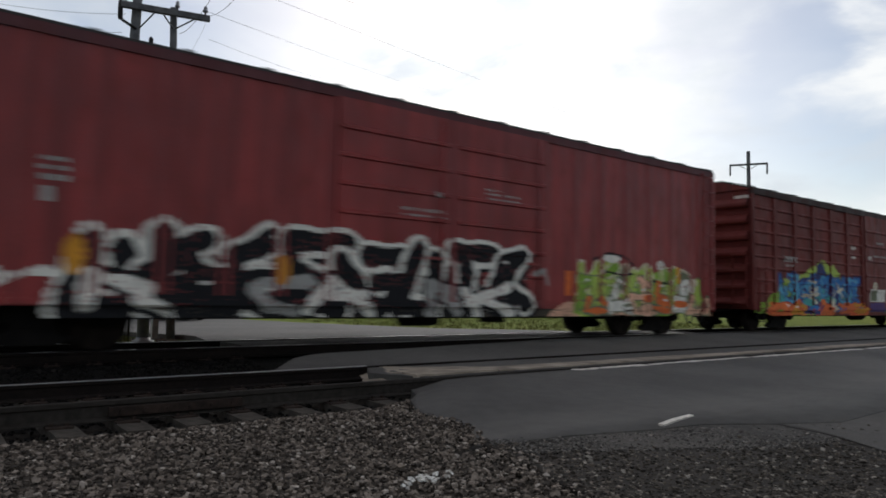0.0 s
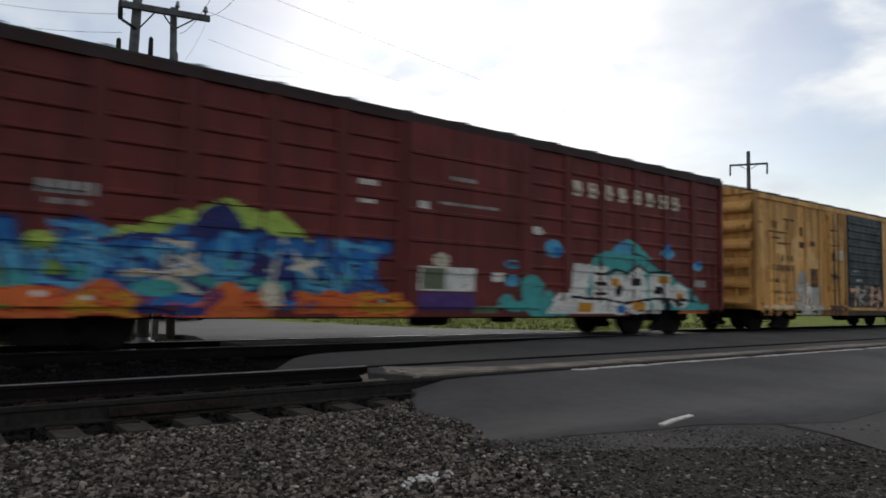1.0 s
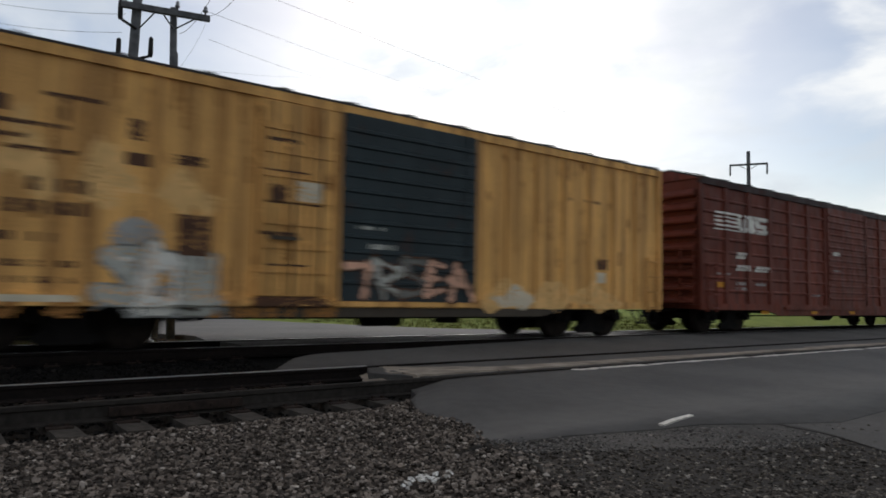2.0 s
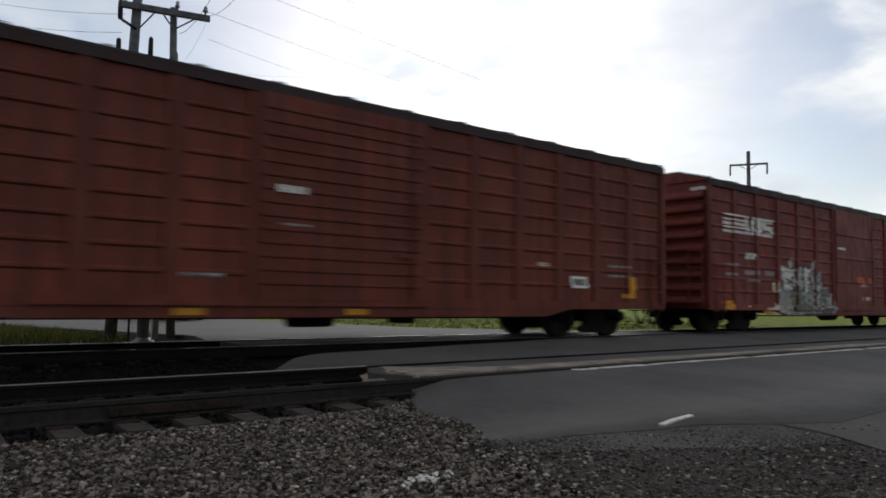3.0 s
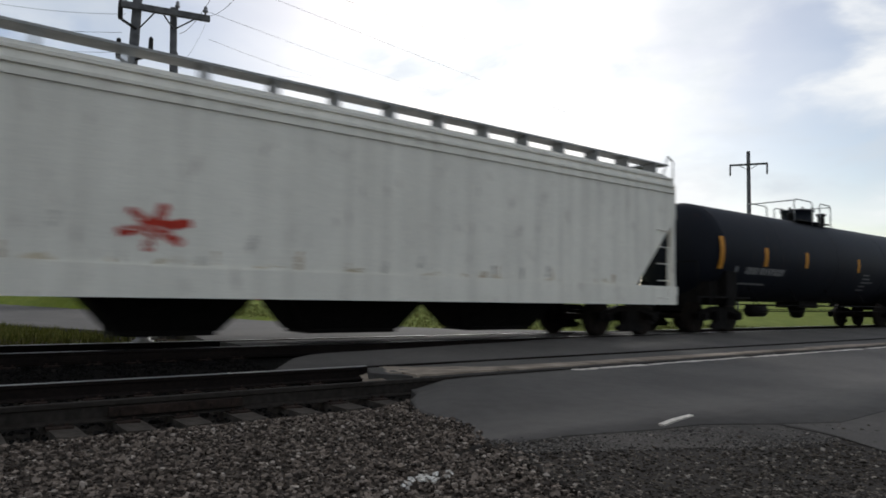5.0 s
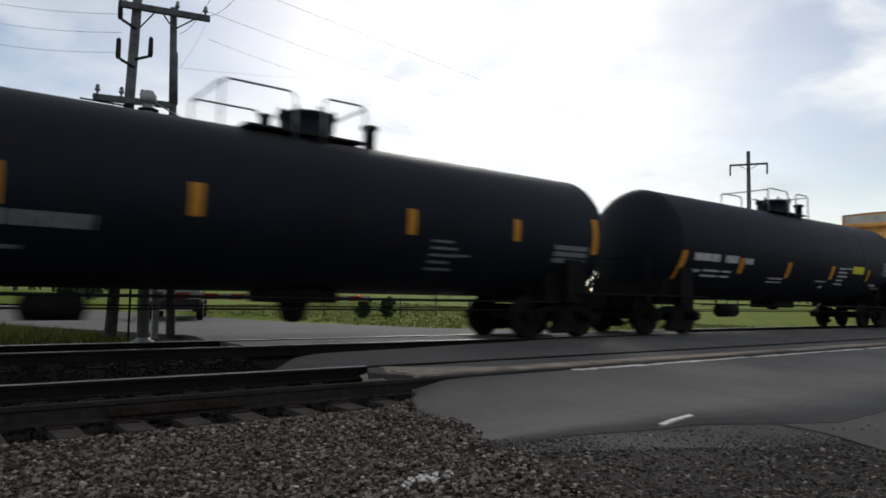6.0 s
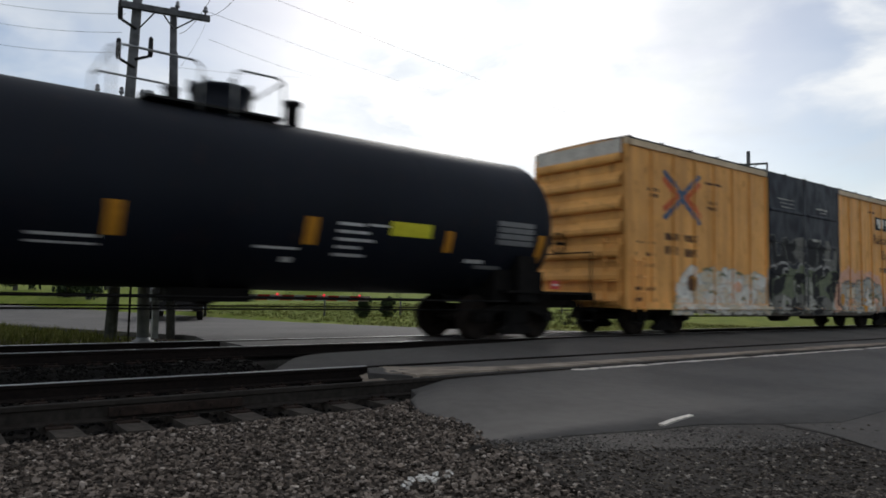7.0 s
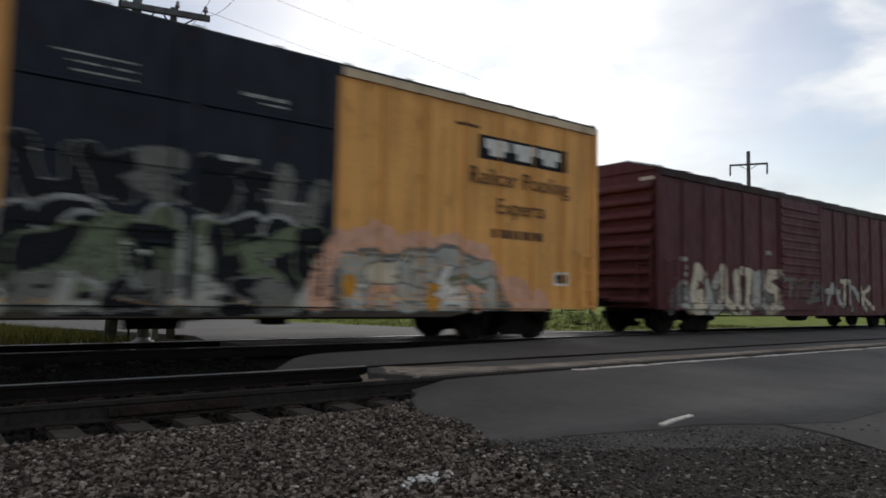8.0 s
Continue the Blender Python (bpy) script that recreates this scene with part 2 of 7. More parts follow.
# ---- mesh helpers ----
def box(bm, x0, x1, y0, y1, z0, z1):
    vs = [bm.verts.new(p) for p in ((x0, y0, z0), (x1, y0, z0), (x1, y1, z0), (x0, y1, z0),
                                    (x0, y0, z1), (x1, y0, z1), (x1, y1, z1), (x0, y1, z1))]
    for f in ((3, 2, 1, 0), (4, 5, 6, 7), (0, 1, 5, 4), (1, 2, 6, 5), (2, 3, 7, 6), (3, 0, 4, 7)):
        bm.faces.new([vs[i] for i in f])
    return vs


def cyl(bm, p0, p1, r0, r1=None, n=10, caps=True):
    p0, p1 = Vector(p0), Vector(p1)
    r1 = r0 if r1 is None else r1
    q = (p1 - p0).to_track_quat("Z", "Y")
    rings = []
    for p, r in ((p0, r0), (p1, r1)):
        rings.append([bm.verts.new(p + q @ Vector((r * math.cos(2 * math.pi * i / n), r * math.sin(2 * math.pi * i / n), 0))) for i in range(n)])
    for i in range(n):
        f = bm.faces.new((rings[0][i], rings[0][(i + 1) % n], rings[1][(i + 1) % n], rings[1][i]))
        f.smooth = True
    if caps:
        bm.faces.new(rings[0][::-1])
        bm.faces.new(rings[1])


def pipe(bm, pts, r, n=8):
    for a, b in zip(pts[:-1], pts[1:]):
        cyl(bm, a, b, r, r, n)


def lathe(bm, prof, axis="y", centre=(0, 0, 0), n=24):
    """Turn a profile of (along, radius) about an axis."""
    cx, cy, cz = centre
    rings = []
    for a, r in prof:
        ring = []
        for i in range(n):
            c, s = r * math.cos(2 * math.pi * i / n), r * math.sin(2 * math.pi * i / n)
            p = {"y": (cx + c, cy + a, cz + s), "x": (cx + a, cy + c, cz + s), "z": (cx + c, cy + s, cz + a)}[axis]
            ring.append(bm.verts.new(p))
        rings.append(ring)
    for r0, r1 in zip(rings[:-1], rings[1:]):
        for i in range(n):
            f = bm.faces.new((r0[i], r0[(i + 1) % n], r1[(i + 1) % n], r1[i]))
            f.smooth = True
    bm.faces.new(rings[0][::-1])
    bm.faces.new(rings[-1])
    bmesh.ops.recalc_face_normals(bm, faces=bm.faces[:])


def extrude_poly(bm, pts, y0, y1):
    """A plate with the outline pts (x, z), from y0 to y1."""
    a = [bm.verts.new((x, y0, z)) for x, z in pts]
    b = [bm.verts.new((x, y1, z)) for x, z in pts]
    n = len(pts)
    faces = [bm.faces.new(a), bm.faces.new(b[::-1])]
    for i in range(n):
        faces.append(bm.faces.new((a[i], b[i], b[(i + 1) % n], a[(i + 1) % n])))
    bmesh.ops.recalc_face_normals(bm, faces=faces)


def bevel(bm, w=0.01, seg=1):
    bmesh.ops.bevel(bm, geom=[e for e in bm.edges if len(e.link_faces) == 2 and e.calc_face_angle(0) > 0.7], offset=w, segments=seg, affect="EDGES", profile=0.5)


def mesh_of(name, bm, material):
    me = bpy.data.meshes.new(name)
    bm.normal_update()
    bm.to_mesh(me)
    bm.free()
    me.materials.append(material)
    return me


def part(name, bm, material, parent, label=""):
    ob = new(name, mesh_of(name, bm, material))
    ob.parent = parent
    if label:
        tagged(ob, label)
    return ob


def again(name, me, parent, at=(0, 0, 0), rz=0.0, label=""):
    ob = new(name, me)
    ob.parent = parent
    ob.matrix_basis = pose(*at, 0, 0, rz)
    if label:
        tagged(ob, label)
    return ob


def thing(name, label, category, group="", at=(0, 0, 0), kind=""):
    ob = new(name)
    ob.matrix_basis = pose(*at)
    return tagged(ob, label, category, group, kind)


def solo(name, bm, material, label="", category="", kind="", group=""):
    return tagged(new(name, mesh_of(name, bm, material)), label, category, group, kind)


def heading(px, dist):
    """A ground point at a bearing given as offset from the camera's axis."""
    a = radians(HEAD) - math.atan((px - 784) / 1199.36)
    return dist * math.cos(a), dist * math.sin(a)
# ---- the place ----
TRACK_NEAR, TRACK_FAR = 7.39, 11.61     # centre lines, along x
TOP_NEAR, TOP_FAR = -0.10, 0.0          # rail heads


def smooth(a, b, t):
    t = min(1, max(0, (t - a) / (b - a)))
    return t * t * (3 - 2 * t)


def far_left(y):
    return 4.1 + 0.25 * math.sin(y) if y < 14.6 else 4.1 - 0.32 * (y - 14.6)


def far_right(y):
    return 16.8 - 1.12 * (y - 10.9) if y < 15.5 else 11.65 - 0.22 * (y - 15.5)


def ground_z(x, y):
    if y > 12.9 and far_left(y) - 0.2 < x < far_right(y) + 0.3:
        return -0.21 if y > 14 else -0.3
    z = -0.37 + 0.155 * smooth(9.2, 10.1, y) + 0.095 * smooth(12.9, 14.5, y)
    z += 0.075 * smooth(6.35, 5.85, y) + 0.03 * smooth(6.0, 3.0, y)
    r = 0.7 * y + 0.7 * x
    z += 1.5 * smooth(15, 70, r) * smooth(13, 22, y) * smooth(-2, 14, x + 0.3 * (y - 13))
    return z


def axis_steps(fine0, fine1, step, far):
    xs = list(np.arange(fine0, fine1 + 1e-6, step))
    d, x = step, fine1
    while x < far:
        d *= 1.35
        x += d
        xs.append(x)
    d, x = step, fine0
    while x > -far:
        d *= 1.35
        x -= d
        xs.insert(0, x)
    return xs


def build_ground():
    xs, ys = axis_steps(-8, 30, 0.5, 2600), axis_steps(-6, 40, 0.4, 2600)
    verts = [(x, y, ground_z(x, y) + (0.012 * noise.noise((x * 1.7, y * 1.7, 0)) if abs(x) < 40 else 0)) for y in ys for x in xs]
    nx = len(xs)
    faces = [(j * nx + i, j * nx + i + 1, (j + 1) * nx + i + 1, (j + 1) * nx + i) for j in range(len(ys) - 1) for i in range(nx - 1)]
    me = bpy.data.meshes.new("ground")
    me.from_pydata(verts, [], faces)
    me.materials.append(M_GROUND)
    for p in me.polygons:
        p.use_smooth = True
    tagged(new("ground", me), "dark stony earth by the tracks turning to mown grass", "ground", kind="structure")


build_ground()


def sheet(name, left, right, y0, y1, zf, material, label, cols=30, dy=0.2, thick=0.1, front=None):
    """A slab of paving between the two edge functions, with an uneven left edge and a real edge face."""
    n = max(2, int((y1 - y0) / dy) + 1)
    bm = bmesh.new()
    top = []
    for j in range(n):
        y = y0 + (y1 - y0) * j / (n - 1)
        row = []
        for i in range(cols + 1):
            f = (i / cols) ** 1.8
            l, r = left(y), right(y)
            x = l + (r - l) * f
            yy = y
            if i == 0:
                x += 0.10 * noise.noise((y * 1.9, 7.1, 0)) + 0.05 * noise.noise((y * 6.1, 3.1, 0))
            if j == 0 and front:
                yy = y + front(x)
            row.append(bm.verts.new((x, yy, zf(x, yy) + 0.007 * noise.noise((x * 0.9, yy * 0.9, 4)))))
        top.append(row)
    for a, b in zip(top[:-1], top[1:]):
        for i in range(cols):
            bm.faces.new((a[i], a[i + 1], b[i + 1], b[i])).smooth = True

    def skirt(line, flip):
        low = [bm.verts.new(v.co - Vector((0, 0, thick))) for v in line]
        for i in range(len(line) - 1):
            q = (line[i], low[i], low[i + 1], line[i + 1])
            bm.faces.new(q[::-1] if flip else q)
    skirt([r[0] for r in top], True)
    skirt(top[0], False)
    skirt(top[-1], True)
    skirt([r[-1] for r in top], False)
    return solo(name, bm, material, label, "road", "structure")


def apron_left(y):
    return 3.36 + 0.30 * (y - 3.9) + 0.16 * math.sin(2.2 * (y - 3.9)) + 0.50 * smooth(5.2, 6.4, y)


R_EAST = lambda y: 34.0
sheet("road", apron_left, R_EAST, 3.85, 6.50, lambda x, y: -0.236 + 0.021 * smooth(-0.05, 0.5, x - apron_left(y)) + (0.03 + 0.075 * smooth(-0.1, 0.6, x - apron_left(y))) * smooth(4.2, 6.4, y), M_ROAD,
      "grey worn asphalt crossing approach with a crumbled edge", front=lambda x: 0.08 - 0.21 * (x - 3.3) - 0.35 * smooth(5.6, 6.6, x) + 0.07 * noise.noise((x * 2.3, 0, 9)) + 0.03 * noise.noise((x * 7.3, 0, 9)) if x < 7 else -1.0)
sheet("road", lambda y: 5.75 + 0.45 * smooth(2.0, 2.9, y) - 0.2 * smooth(2.0, -3.0, y), R_EAST, -9.0, 3.3, lambda x, y: -0.2195, M_ROADDIM, "smooth grey asphalt of the road on the near side", thick=0.02)
sheet("road", lambda y: 4.75 + 0.2 * math.sin(4 * y), R_EAST, 6.80, 7.99, lambda x, y: -0.112, M_ROAD, "asphalt between the rails of the near track", dy=0.12)
def between_left(y):
    """The rounded end of the asphalt between the tracks, and its ragged edge along the far rail."""
    for (y0, x0), (y1, x1) in (((8.2, 3.62), (8.5, 3.75)), ((8.5, 3.75), (9.4, 4.4)), ((9.4, 4.4), (9.7, 4.95)), ((9.7, 4.95), (9.85, 6.5)), ((9.85, 6.5), (10.55, 11.5)), ((10.55, 11.5), (10.80, 17.0))):
        if y <= y1:
            return x0 + (x1 - x0) * (y - y0) / (y1 - y0)
    return 17.0


sheet("road", between_left, R_EAST, 8.21, 10.80, lambda x, y: -0.112 + 0.10 * smooth(8.2, 10.8, y), M_ROAD, "dark asphalt between the two tracks", dy=0.07, thick=0.3)
sheet("road", lambda y: 4.3, lambda y: 17.5, 11.02, 12.20, lambda x, y: -0.012, M_ROAD, "asphalt between the rails of the far track", dy=0.12)
sheet("road", far_left, far_right, 12.42, 62.0, lambda x, y: -0.01 - 0.10 * smooth(13, 24, y), M_ROAD, "grey asphalt road leading away beyond the crossing", dy=0.5)
sheet("pavement", lambda y: 2.95 + 0.28 * (y - 2.2), R_EAST, -9.0, 4.1, lambda x, y: -0.231, M_OLDROAD,
      "crumbling dark old asphalt scattered with loose stones", dy=0.3, thick=0.06)


# a ravelled grey strip of older paving along the front of the approach
M_RAVEL = asphalt("ravelled_grey_asphalt", (0.014, 0.012, 0.011), (0.078, 0.067, 0.058), 0.5, 0.2)


def ravel_front(x):
    return 3.72 - 0.53 * (x - 3.2) if x < 5.4 else 2.55 - 0.05 * (x - 5.4)


def ravel_strip():
    rows, n, cols = [], 9, 60
    bm = bmesh.new()
    for j in range(n):
        row = []
        for i in range(cols + 1):
            x = 3.50 + 2.95 * i / cols
            y0 = ravel_front(x) + 0.10 * noise.noise((x * 2.1, 2.2, 1)) + 0.05 * noise.noise((x * 8.0, 1.2, 1))
            y1 = max(y0 + 0.02, min(4.22 - 0.16 * (x - 3.5), y0 + 1.9 * (x - 3.48)))
            y = y0 + (y1 - y0) * j / (n - 1)
            row.append(bm.verts.new((x, y, -0.2275 + 0.003 * min(j, 2) / 2 + 0.007 * noise.noise((x * 0.9, y * 0.9, 4)))))
        rows.append(row)
    for a, b in zip(rows[:-1], rows[1:]):
        for i in range(cols):
            bm.faces.new((a[i], a[i + 1], b[i + 1], b[i])).smooth = True
    solo("pavement", bm, M_RAVEL, "ravelled grey strip of old asphalt", "road", "structure")


ravel_strip()


# stones
def stones(name, count, pick, size, seed, label, material=M_GRAVEL, squash=0.65):
    rnd = random.Random(seed)
    bm = bmesh.new()
    bmesh.ops.create_cube(bm, size=1.5)
    base = [v.co.copy() for v in bm.verts]
    tri = [[v.index for v in f.verts] for f in bm.faces]
    bm.free()
    verts, faces = [], []
    while count > 0:
        p = pick(rnd)
        if p is None:
            continue
        count -= 1
        x, y, z = p
        s = size * rnd.uniform(0.45, 1.0) ** 1.3 * (1.5 if rnd.random() < 0.08 else 1)
        q = Euler((rnd.uniform(0, 6.3), rnd.uniform(0, 6.3), rnd.uniform(0, 6.3))).to_matrix()
        sc = Vector((rnd.uniform(0.7, 1.25), rnd.uniform(0.6, 1.0), rnd.uniform(0.45, 0.8)))
        k = len(verts)
        for b in base:
            j = 1 + rnd.uniform(-0.38, 0.25)
            o = q @ Vector((b.x * sc.x * j, b.y * sc.y * j, b.z * sc.z * j))
            verts.append((x + o.x * s, y + o.y * s, z + o.z * s * squash + s * 0.2))
        faces += [[i + k for i in t] for t in tri]
    me = bpy.data.meshes.new(name)
    me.from_pydata(verts, [], faces)
    me.materials.append(material)
    return tagged(new(name, me), label, "gravel", kind="stuff")


def pick_front(r):
    x, y = r.uniform(-2.5, 5.2), r.uniform(0.2, 6.15)
    if r.random() > smooth(-2.5, -0.9, x + 0.3 * math.sin(3 * y)) * smooth(0.2, 1.5, y + 0.3 * math.sin(2 * x)):
        return None
    if (y > 3.85 and x > apron_left(y) + r.uniform(-0.10, 0.12)) or (y <= 3.95 and x > 2.95 + 0.28 * (y - 2.2) + r.uniform(-0.1, 0.55)):
        return None
    z = ground_z(x, y) + r.uniform(0, 0.02)
    if y > 3.85:
        z += 0.045 * smooth(0.6, 0.05, apron_left(y) - x)       # banked up against the paving
    elif x > 2.75 + 0.28 * (y - 2.2):
        z = max(z, -0.240)
    return x, y, z


def pick_old(r):
    x, y = r.uniform(2.6, 8.5), r.uniform(0.8, 3.9)
    if r.random() > 1.05 - 0.13 * (x - 2.6) - 0.20 * (y - 0.8):
        return None
    if x < 2.95 + 0.28 * (y - 2.2) or (y > ravel_front(x) and r.random() > 0.55):
        return None
    return x, y, -0.236


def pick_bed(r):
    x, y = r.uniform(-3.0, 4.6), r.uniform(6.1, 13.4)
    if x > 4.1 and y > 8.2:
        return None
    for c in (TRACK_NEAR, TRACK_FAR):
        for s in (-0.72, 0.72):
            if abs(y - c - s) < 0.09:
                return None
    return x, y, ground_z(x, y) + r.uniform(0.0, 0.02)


stones("gravel", 36000, pick_front, 0.024, 1, "loose grey crushed-stone ballast beside the track")
M_RUBBLE = pebble_mat("dark_rubble", [(0.0, (0.014, 0.011, 0.0085, 1)), (0.5, (0.048, 0.039, 0.031, 1)), (0.9, (0.125, 0.102, 0.083, 1)), (1.0, (0.34, 0.30, 0.255, 1))])
stones("gravel", 24000, pick_old, 0.019, 2, "small loose dark stones strewn over the broken asphalt", M_RUBBLE)
def pick_ravel(r):
    x = r.uniform(3.5, 6.6)
    y = ravel_front(x) + r.uniform(-0.05, 1.25)
    return None if y > 4.0 - 0.2 * (x - 3.5) else (x, y, -0.231)


stones("gravel", 9000, pick_ravel, 0.0125, 6, "fine grey grit worn loose from the old asphalt", pebble_mat("grey_grit", [(0.0, (0.02, 0.018, 0.016, 1)), (0.6, (0.085, 0.076, 0.068, 1)), (1.0, (0.24, 0.215, 0.19, 1))]))
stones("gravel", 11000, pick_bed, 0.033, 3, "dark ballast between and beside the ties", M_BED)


def pick_white(r):
    t = r.random()
    t = 0.5 + 0.5 * t if r.random() < 0.8 else 0.6 * t
    x, y = 2.22 + 0.42 * t + r.gauss(0, 0.025), 3.34 + 0.10 * t + r.gauss(0, 0.045)
    return x, y, ground_z(x, y) + 0.03


stones("white_rubble", 34, pick_white, 0.026, 4, "small scatter of white paint chips on the gravel",
       pebble_mat("white_chips", [(0, (0.40, 0.36, 0.31, 1)), (1, (0.85, 0.81, 0.75, 1))]))


def pick_verge(r):
    x, y = r.uniform(0.0, 5.0), r.uniform(13.0, 15.2)
    if x > 4.2:
        return None
    return x, y, ground_z(x, y)


stones("gravel", 1500, pick_verge, 0.045, 5, "grey rubble round the foot of the signal mast")

# the white strip on the asphalt
bm = bmesh.new()
extrude_poly(bm, [(0, 0), (0.35, 0.012), (0.70, 0), (0.72, 0.055), (0.33, 0.075), (0.02, 0.06)], 0, 0.02)
ob = solo("wood_strip", bm, M_WHITE, "white painted scrap of wood lying on the asphalt", "wood scrap")
ob.matrix_basis = pose(5.18, 3.58, -0.222, -90, 0, 12) @ Matrix.Translation((0, -0.02, 0))


# tracks
def rail_profile(head_only=False):
    if head_only:
        return [(-0.034, -0.008), (0.034, -0.008), (0.036, -0.002), (0.028, 0.003), (-0.028, 0.003), (-0.036, -0.002)]
    return [(-0.07, -0.175), (0.07, -0.175), (0.07, -0.163), (0.012, -0.142), (0.010, -0.05), (0.037, -0.038), (0.037, -0.004),
            (-0.037, -0.004), (-0.037, -0.038), (-0.010, -0.05), (-0.012, -0.142), (-0.07, -0.163)]


def bar_along(bm, prof, x0, x1):
    a = [bm.verts.new((x0, y, z)) for y, z in prof]
    b = [bm.verts.new((x1, y, z)) for y, z in prof]
    n = len(prof)
    fs = [bm.faces.new(a), bm.faces.new(b)]
    for i in range(n):
        fs.append(bm.faces.new((a[i], a[(i + 1) % n], b[(i + 1) % n], b[i])))
    bmesh.ops.recalc_face_normals(bm, faces=fs)


def track(cy, top, label, seed, wood, ends):
    t = thing("railway_track", label, "railway track", at=(0, cy, top), kind="structure")
    rnd = random.Random(seed)
    for s, bright in ((-0.7535, ends[0]), (0.7535, ends[1])):
        bm = bmesh.new()
        bar_along(bm, [(y + s, z) for y, z in rail_profile()], -90, 260)
        near_rail = s < 0 and top < -0.05
        r = part("rail", bm, M_GREYRAIL if near_rail else M_DARKRAIL, t, "dusty grey steel rail" if near_rail else "dark rusty steel rail")
        bm = bmesh.new()
        bar_along(bm, [(y + s, z) for y, z in rail_profile(True)], -90, bright)
        part("rail_head", bm, M_GREYRAIL if near_rail else M_RAILTOP, r, "dull grey rail head" if near_rail else "bright worn running surface")
    meshes = []
    for k in range(4):
        bm = bmesh.new()
        box(bm, -0.115, 0.115, -1.30, 1.30, -0.16, 0)
        for v in bm.verts:
            v.co += Vector((rnd.uniform(-.012, .012), rnd.uniform(-.03, .03), rnd.uniform(-.008, .004)))
        bevel(bm, 0.012)
        meshes.append(mesh_of("tie", bm, wood))
    bm = bmesh.new()
    box(bm, -0.10, 0.10, -0.17, 0.17, 0, 0.018)
    for sx in (-0.06, 0.06):
        for sy in (-0.095, 0.095):
            box(bm, sx - 0.014, sx + 0.014, sy - 0.014, sy + 0.014, 0.018, 0.045)
    plate = mesh_of("tie_plate", bm, M_RUST)
    x = -7.0
    while x < 4.3:
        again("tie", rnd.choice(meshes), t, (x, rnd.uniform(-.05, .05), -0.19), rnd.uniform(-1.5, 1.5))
        for s in (-0.7535, 0.7535):
            again("tie_plate", plate, t, (x, s, -0.193))
        x += 0.53 + rnd.uniform(-.03, .03)
    bm = bmesh.new()
    x = 35.0
    while x < 120:
        box(bm, x, x + 0.23, -1.3, 1.3, -0.35, -0.19)
        x += 0.55
    tagged(part("tie", bm, M_TIE, t, "run of weathered ties beyond the road"), kind="stuff")
    return t


near_track = track(TRACK_NEAR, TOP_NEAR, "empty rusty railway track on weathered wooden ties", 11, M_TIE, (4.9, 4.9))
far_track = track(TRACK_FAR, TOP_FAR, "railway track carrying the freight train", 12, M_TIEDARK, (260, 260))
# a joint bar and a stretch of guard angle on the near rail
bm = bmesh.new()
box(bm, 1.35, 2.55, -0.835, -0.785, -0.135, -0.055)
bevel(bm, 0.008)
jb = part("joint_bar", bm, M_RUST, near_track, "rust-brown bolted joint bar")
for i in range(6):
    bm = bmesh.new()
    cyl(bm, (1.45 + i * 0.2, -0.86, -0.095), (1.45 + i * 0.2, -0.83, -0.095), 0.02, n=8)
    part("bolt", bm, M_RUST, jb)
# worn white paint along the crossing
rnd = random.Random(8)
bm = bmesh.new()
x = 7.2
while x < 18:
    w = rnd.uniform(1.2, 3.0)
    n = 16
    a = [bm.verts.new((x + w * i / n, 6.34 - 0.004 * (x - 7) + rnd.uniform(-0.04, 0.06), -0.1035)) for i in range(n + 1)]
    b = [bm.verts.new((x + w * i / n, 6.51 - 0.004 * (x - 7) + rnd.uniform(-0.05, 0.01), -0.1015)) for i in range(n + 1)]
    for i in range(n):
        bm.faces.new((a[i], a[i + 1], b[i + 1], b[i]))
    x += w + rnd.uniform(0.05, 0.6)
solo("road_marking", bm, M_WHITE, "flaking white painted line along the rail", "road marking", "structure")
M_TIMBER = spotted("bleached_crossing_timber", (0.13, 0.105, 0.08), (0.44, 0.365, 0.29), 3, 0.9)
bm = bmesh.new()
x, rnd = 4.85, random.Random(14)
while x < 24:
    w = rnd.uniform(1.2, 2.6)
    box(bm, x, x + w - 0.02, 6.83 + rnd.uniform(-0.02, 0.03), 7.17 + rnd.uniform(-0.06, 0.05), -0.2, -0.094 + rnd.uniform(-0.008, 0.008))
    x += w
bevel(bm, 0.012)
solo("crossing_timber", bm, M_TIMBER, "bleached timbers along the inside of the rail", "timber", "structure")
# the broken end of the paving between the rails
bm = bmesh.new()
rows = []
for j in range(10):
    y = 7.20 + 0.09 * j
    row = []
    for i in range(25):
        x0 = 4.45 + 0.16 * noise.noise((y * 5, 0.4, 0)) + 0.045 * abs(j - 3)
        x1 = 6.9 - 0.20 * j + 0.3 * noise.noise((y * 4, 8.4, 0))
        x = x0 + (x1 - x0) * i / 24
        row.append(bm.verts.new((x, y, -0.106 + 0.010 * noise.noise((x * 5, y * 5, 2)) - 0.10 * smooth(0.35, 0.0, x - x0))))
    rows.append(row)
for a, b in zip(rows[:-1], rows[1:]):
    for i in range(24):
        bm.faces.new((a[i], a[i + 1], b[i + 1], b[i])).smooth = True
solo("pavement", bm, M_TIMBER, "pale crumbled edge of the paving between the rails", "road", "structure")


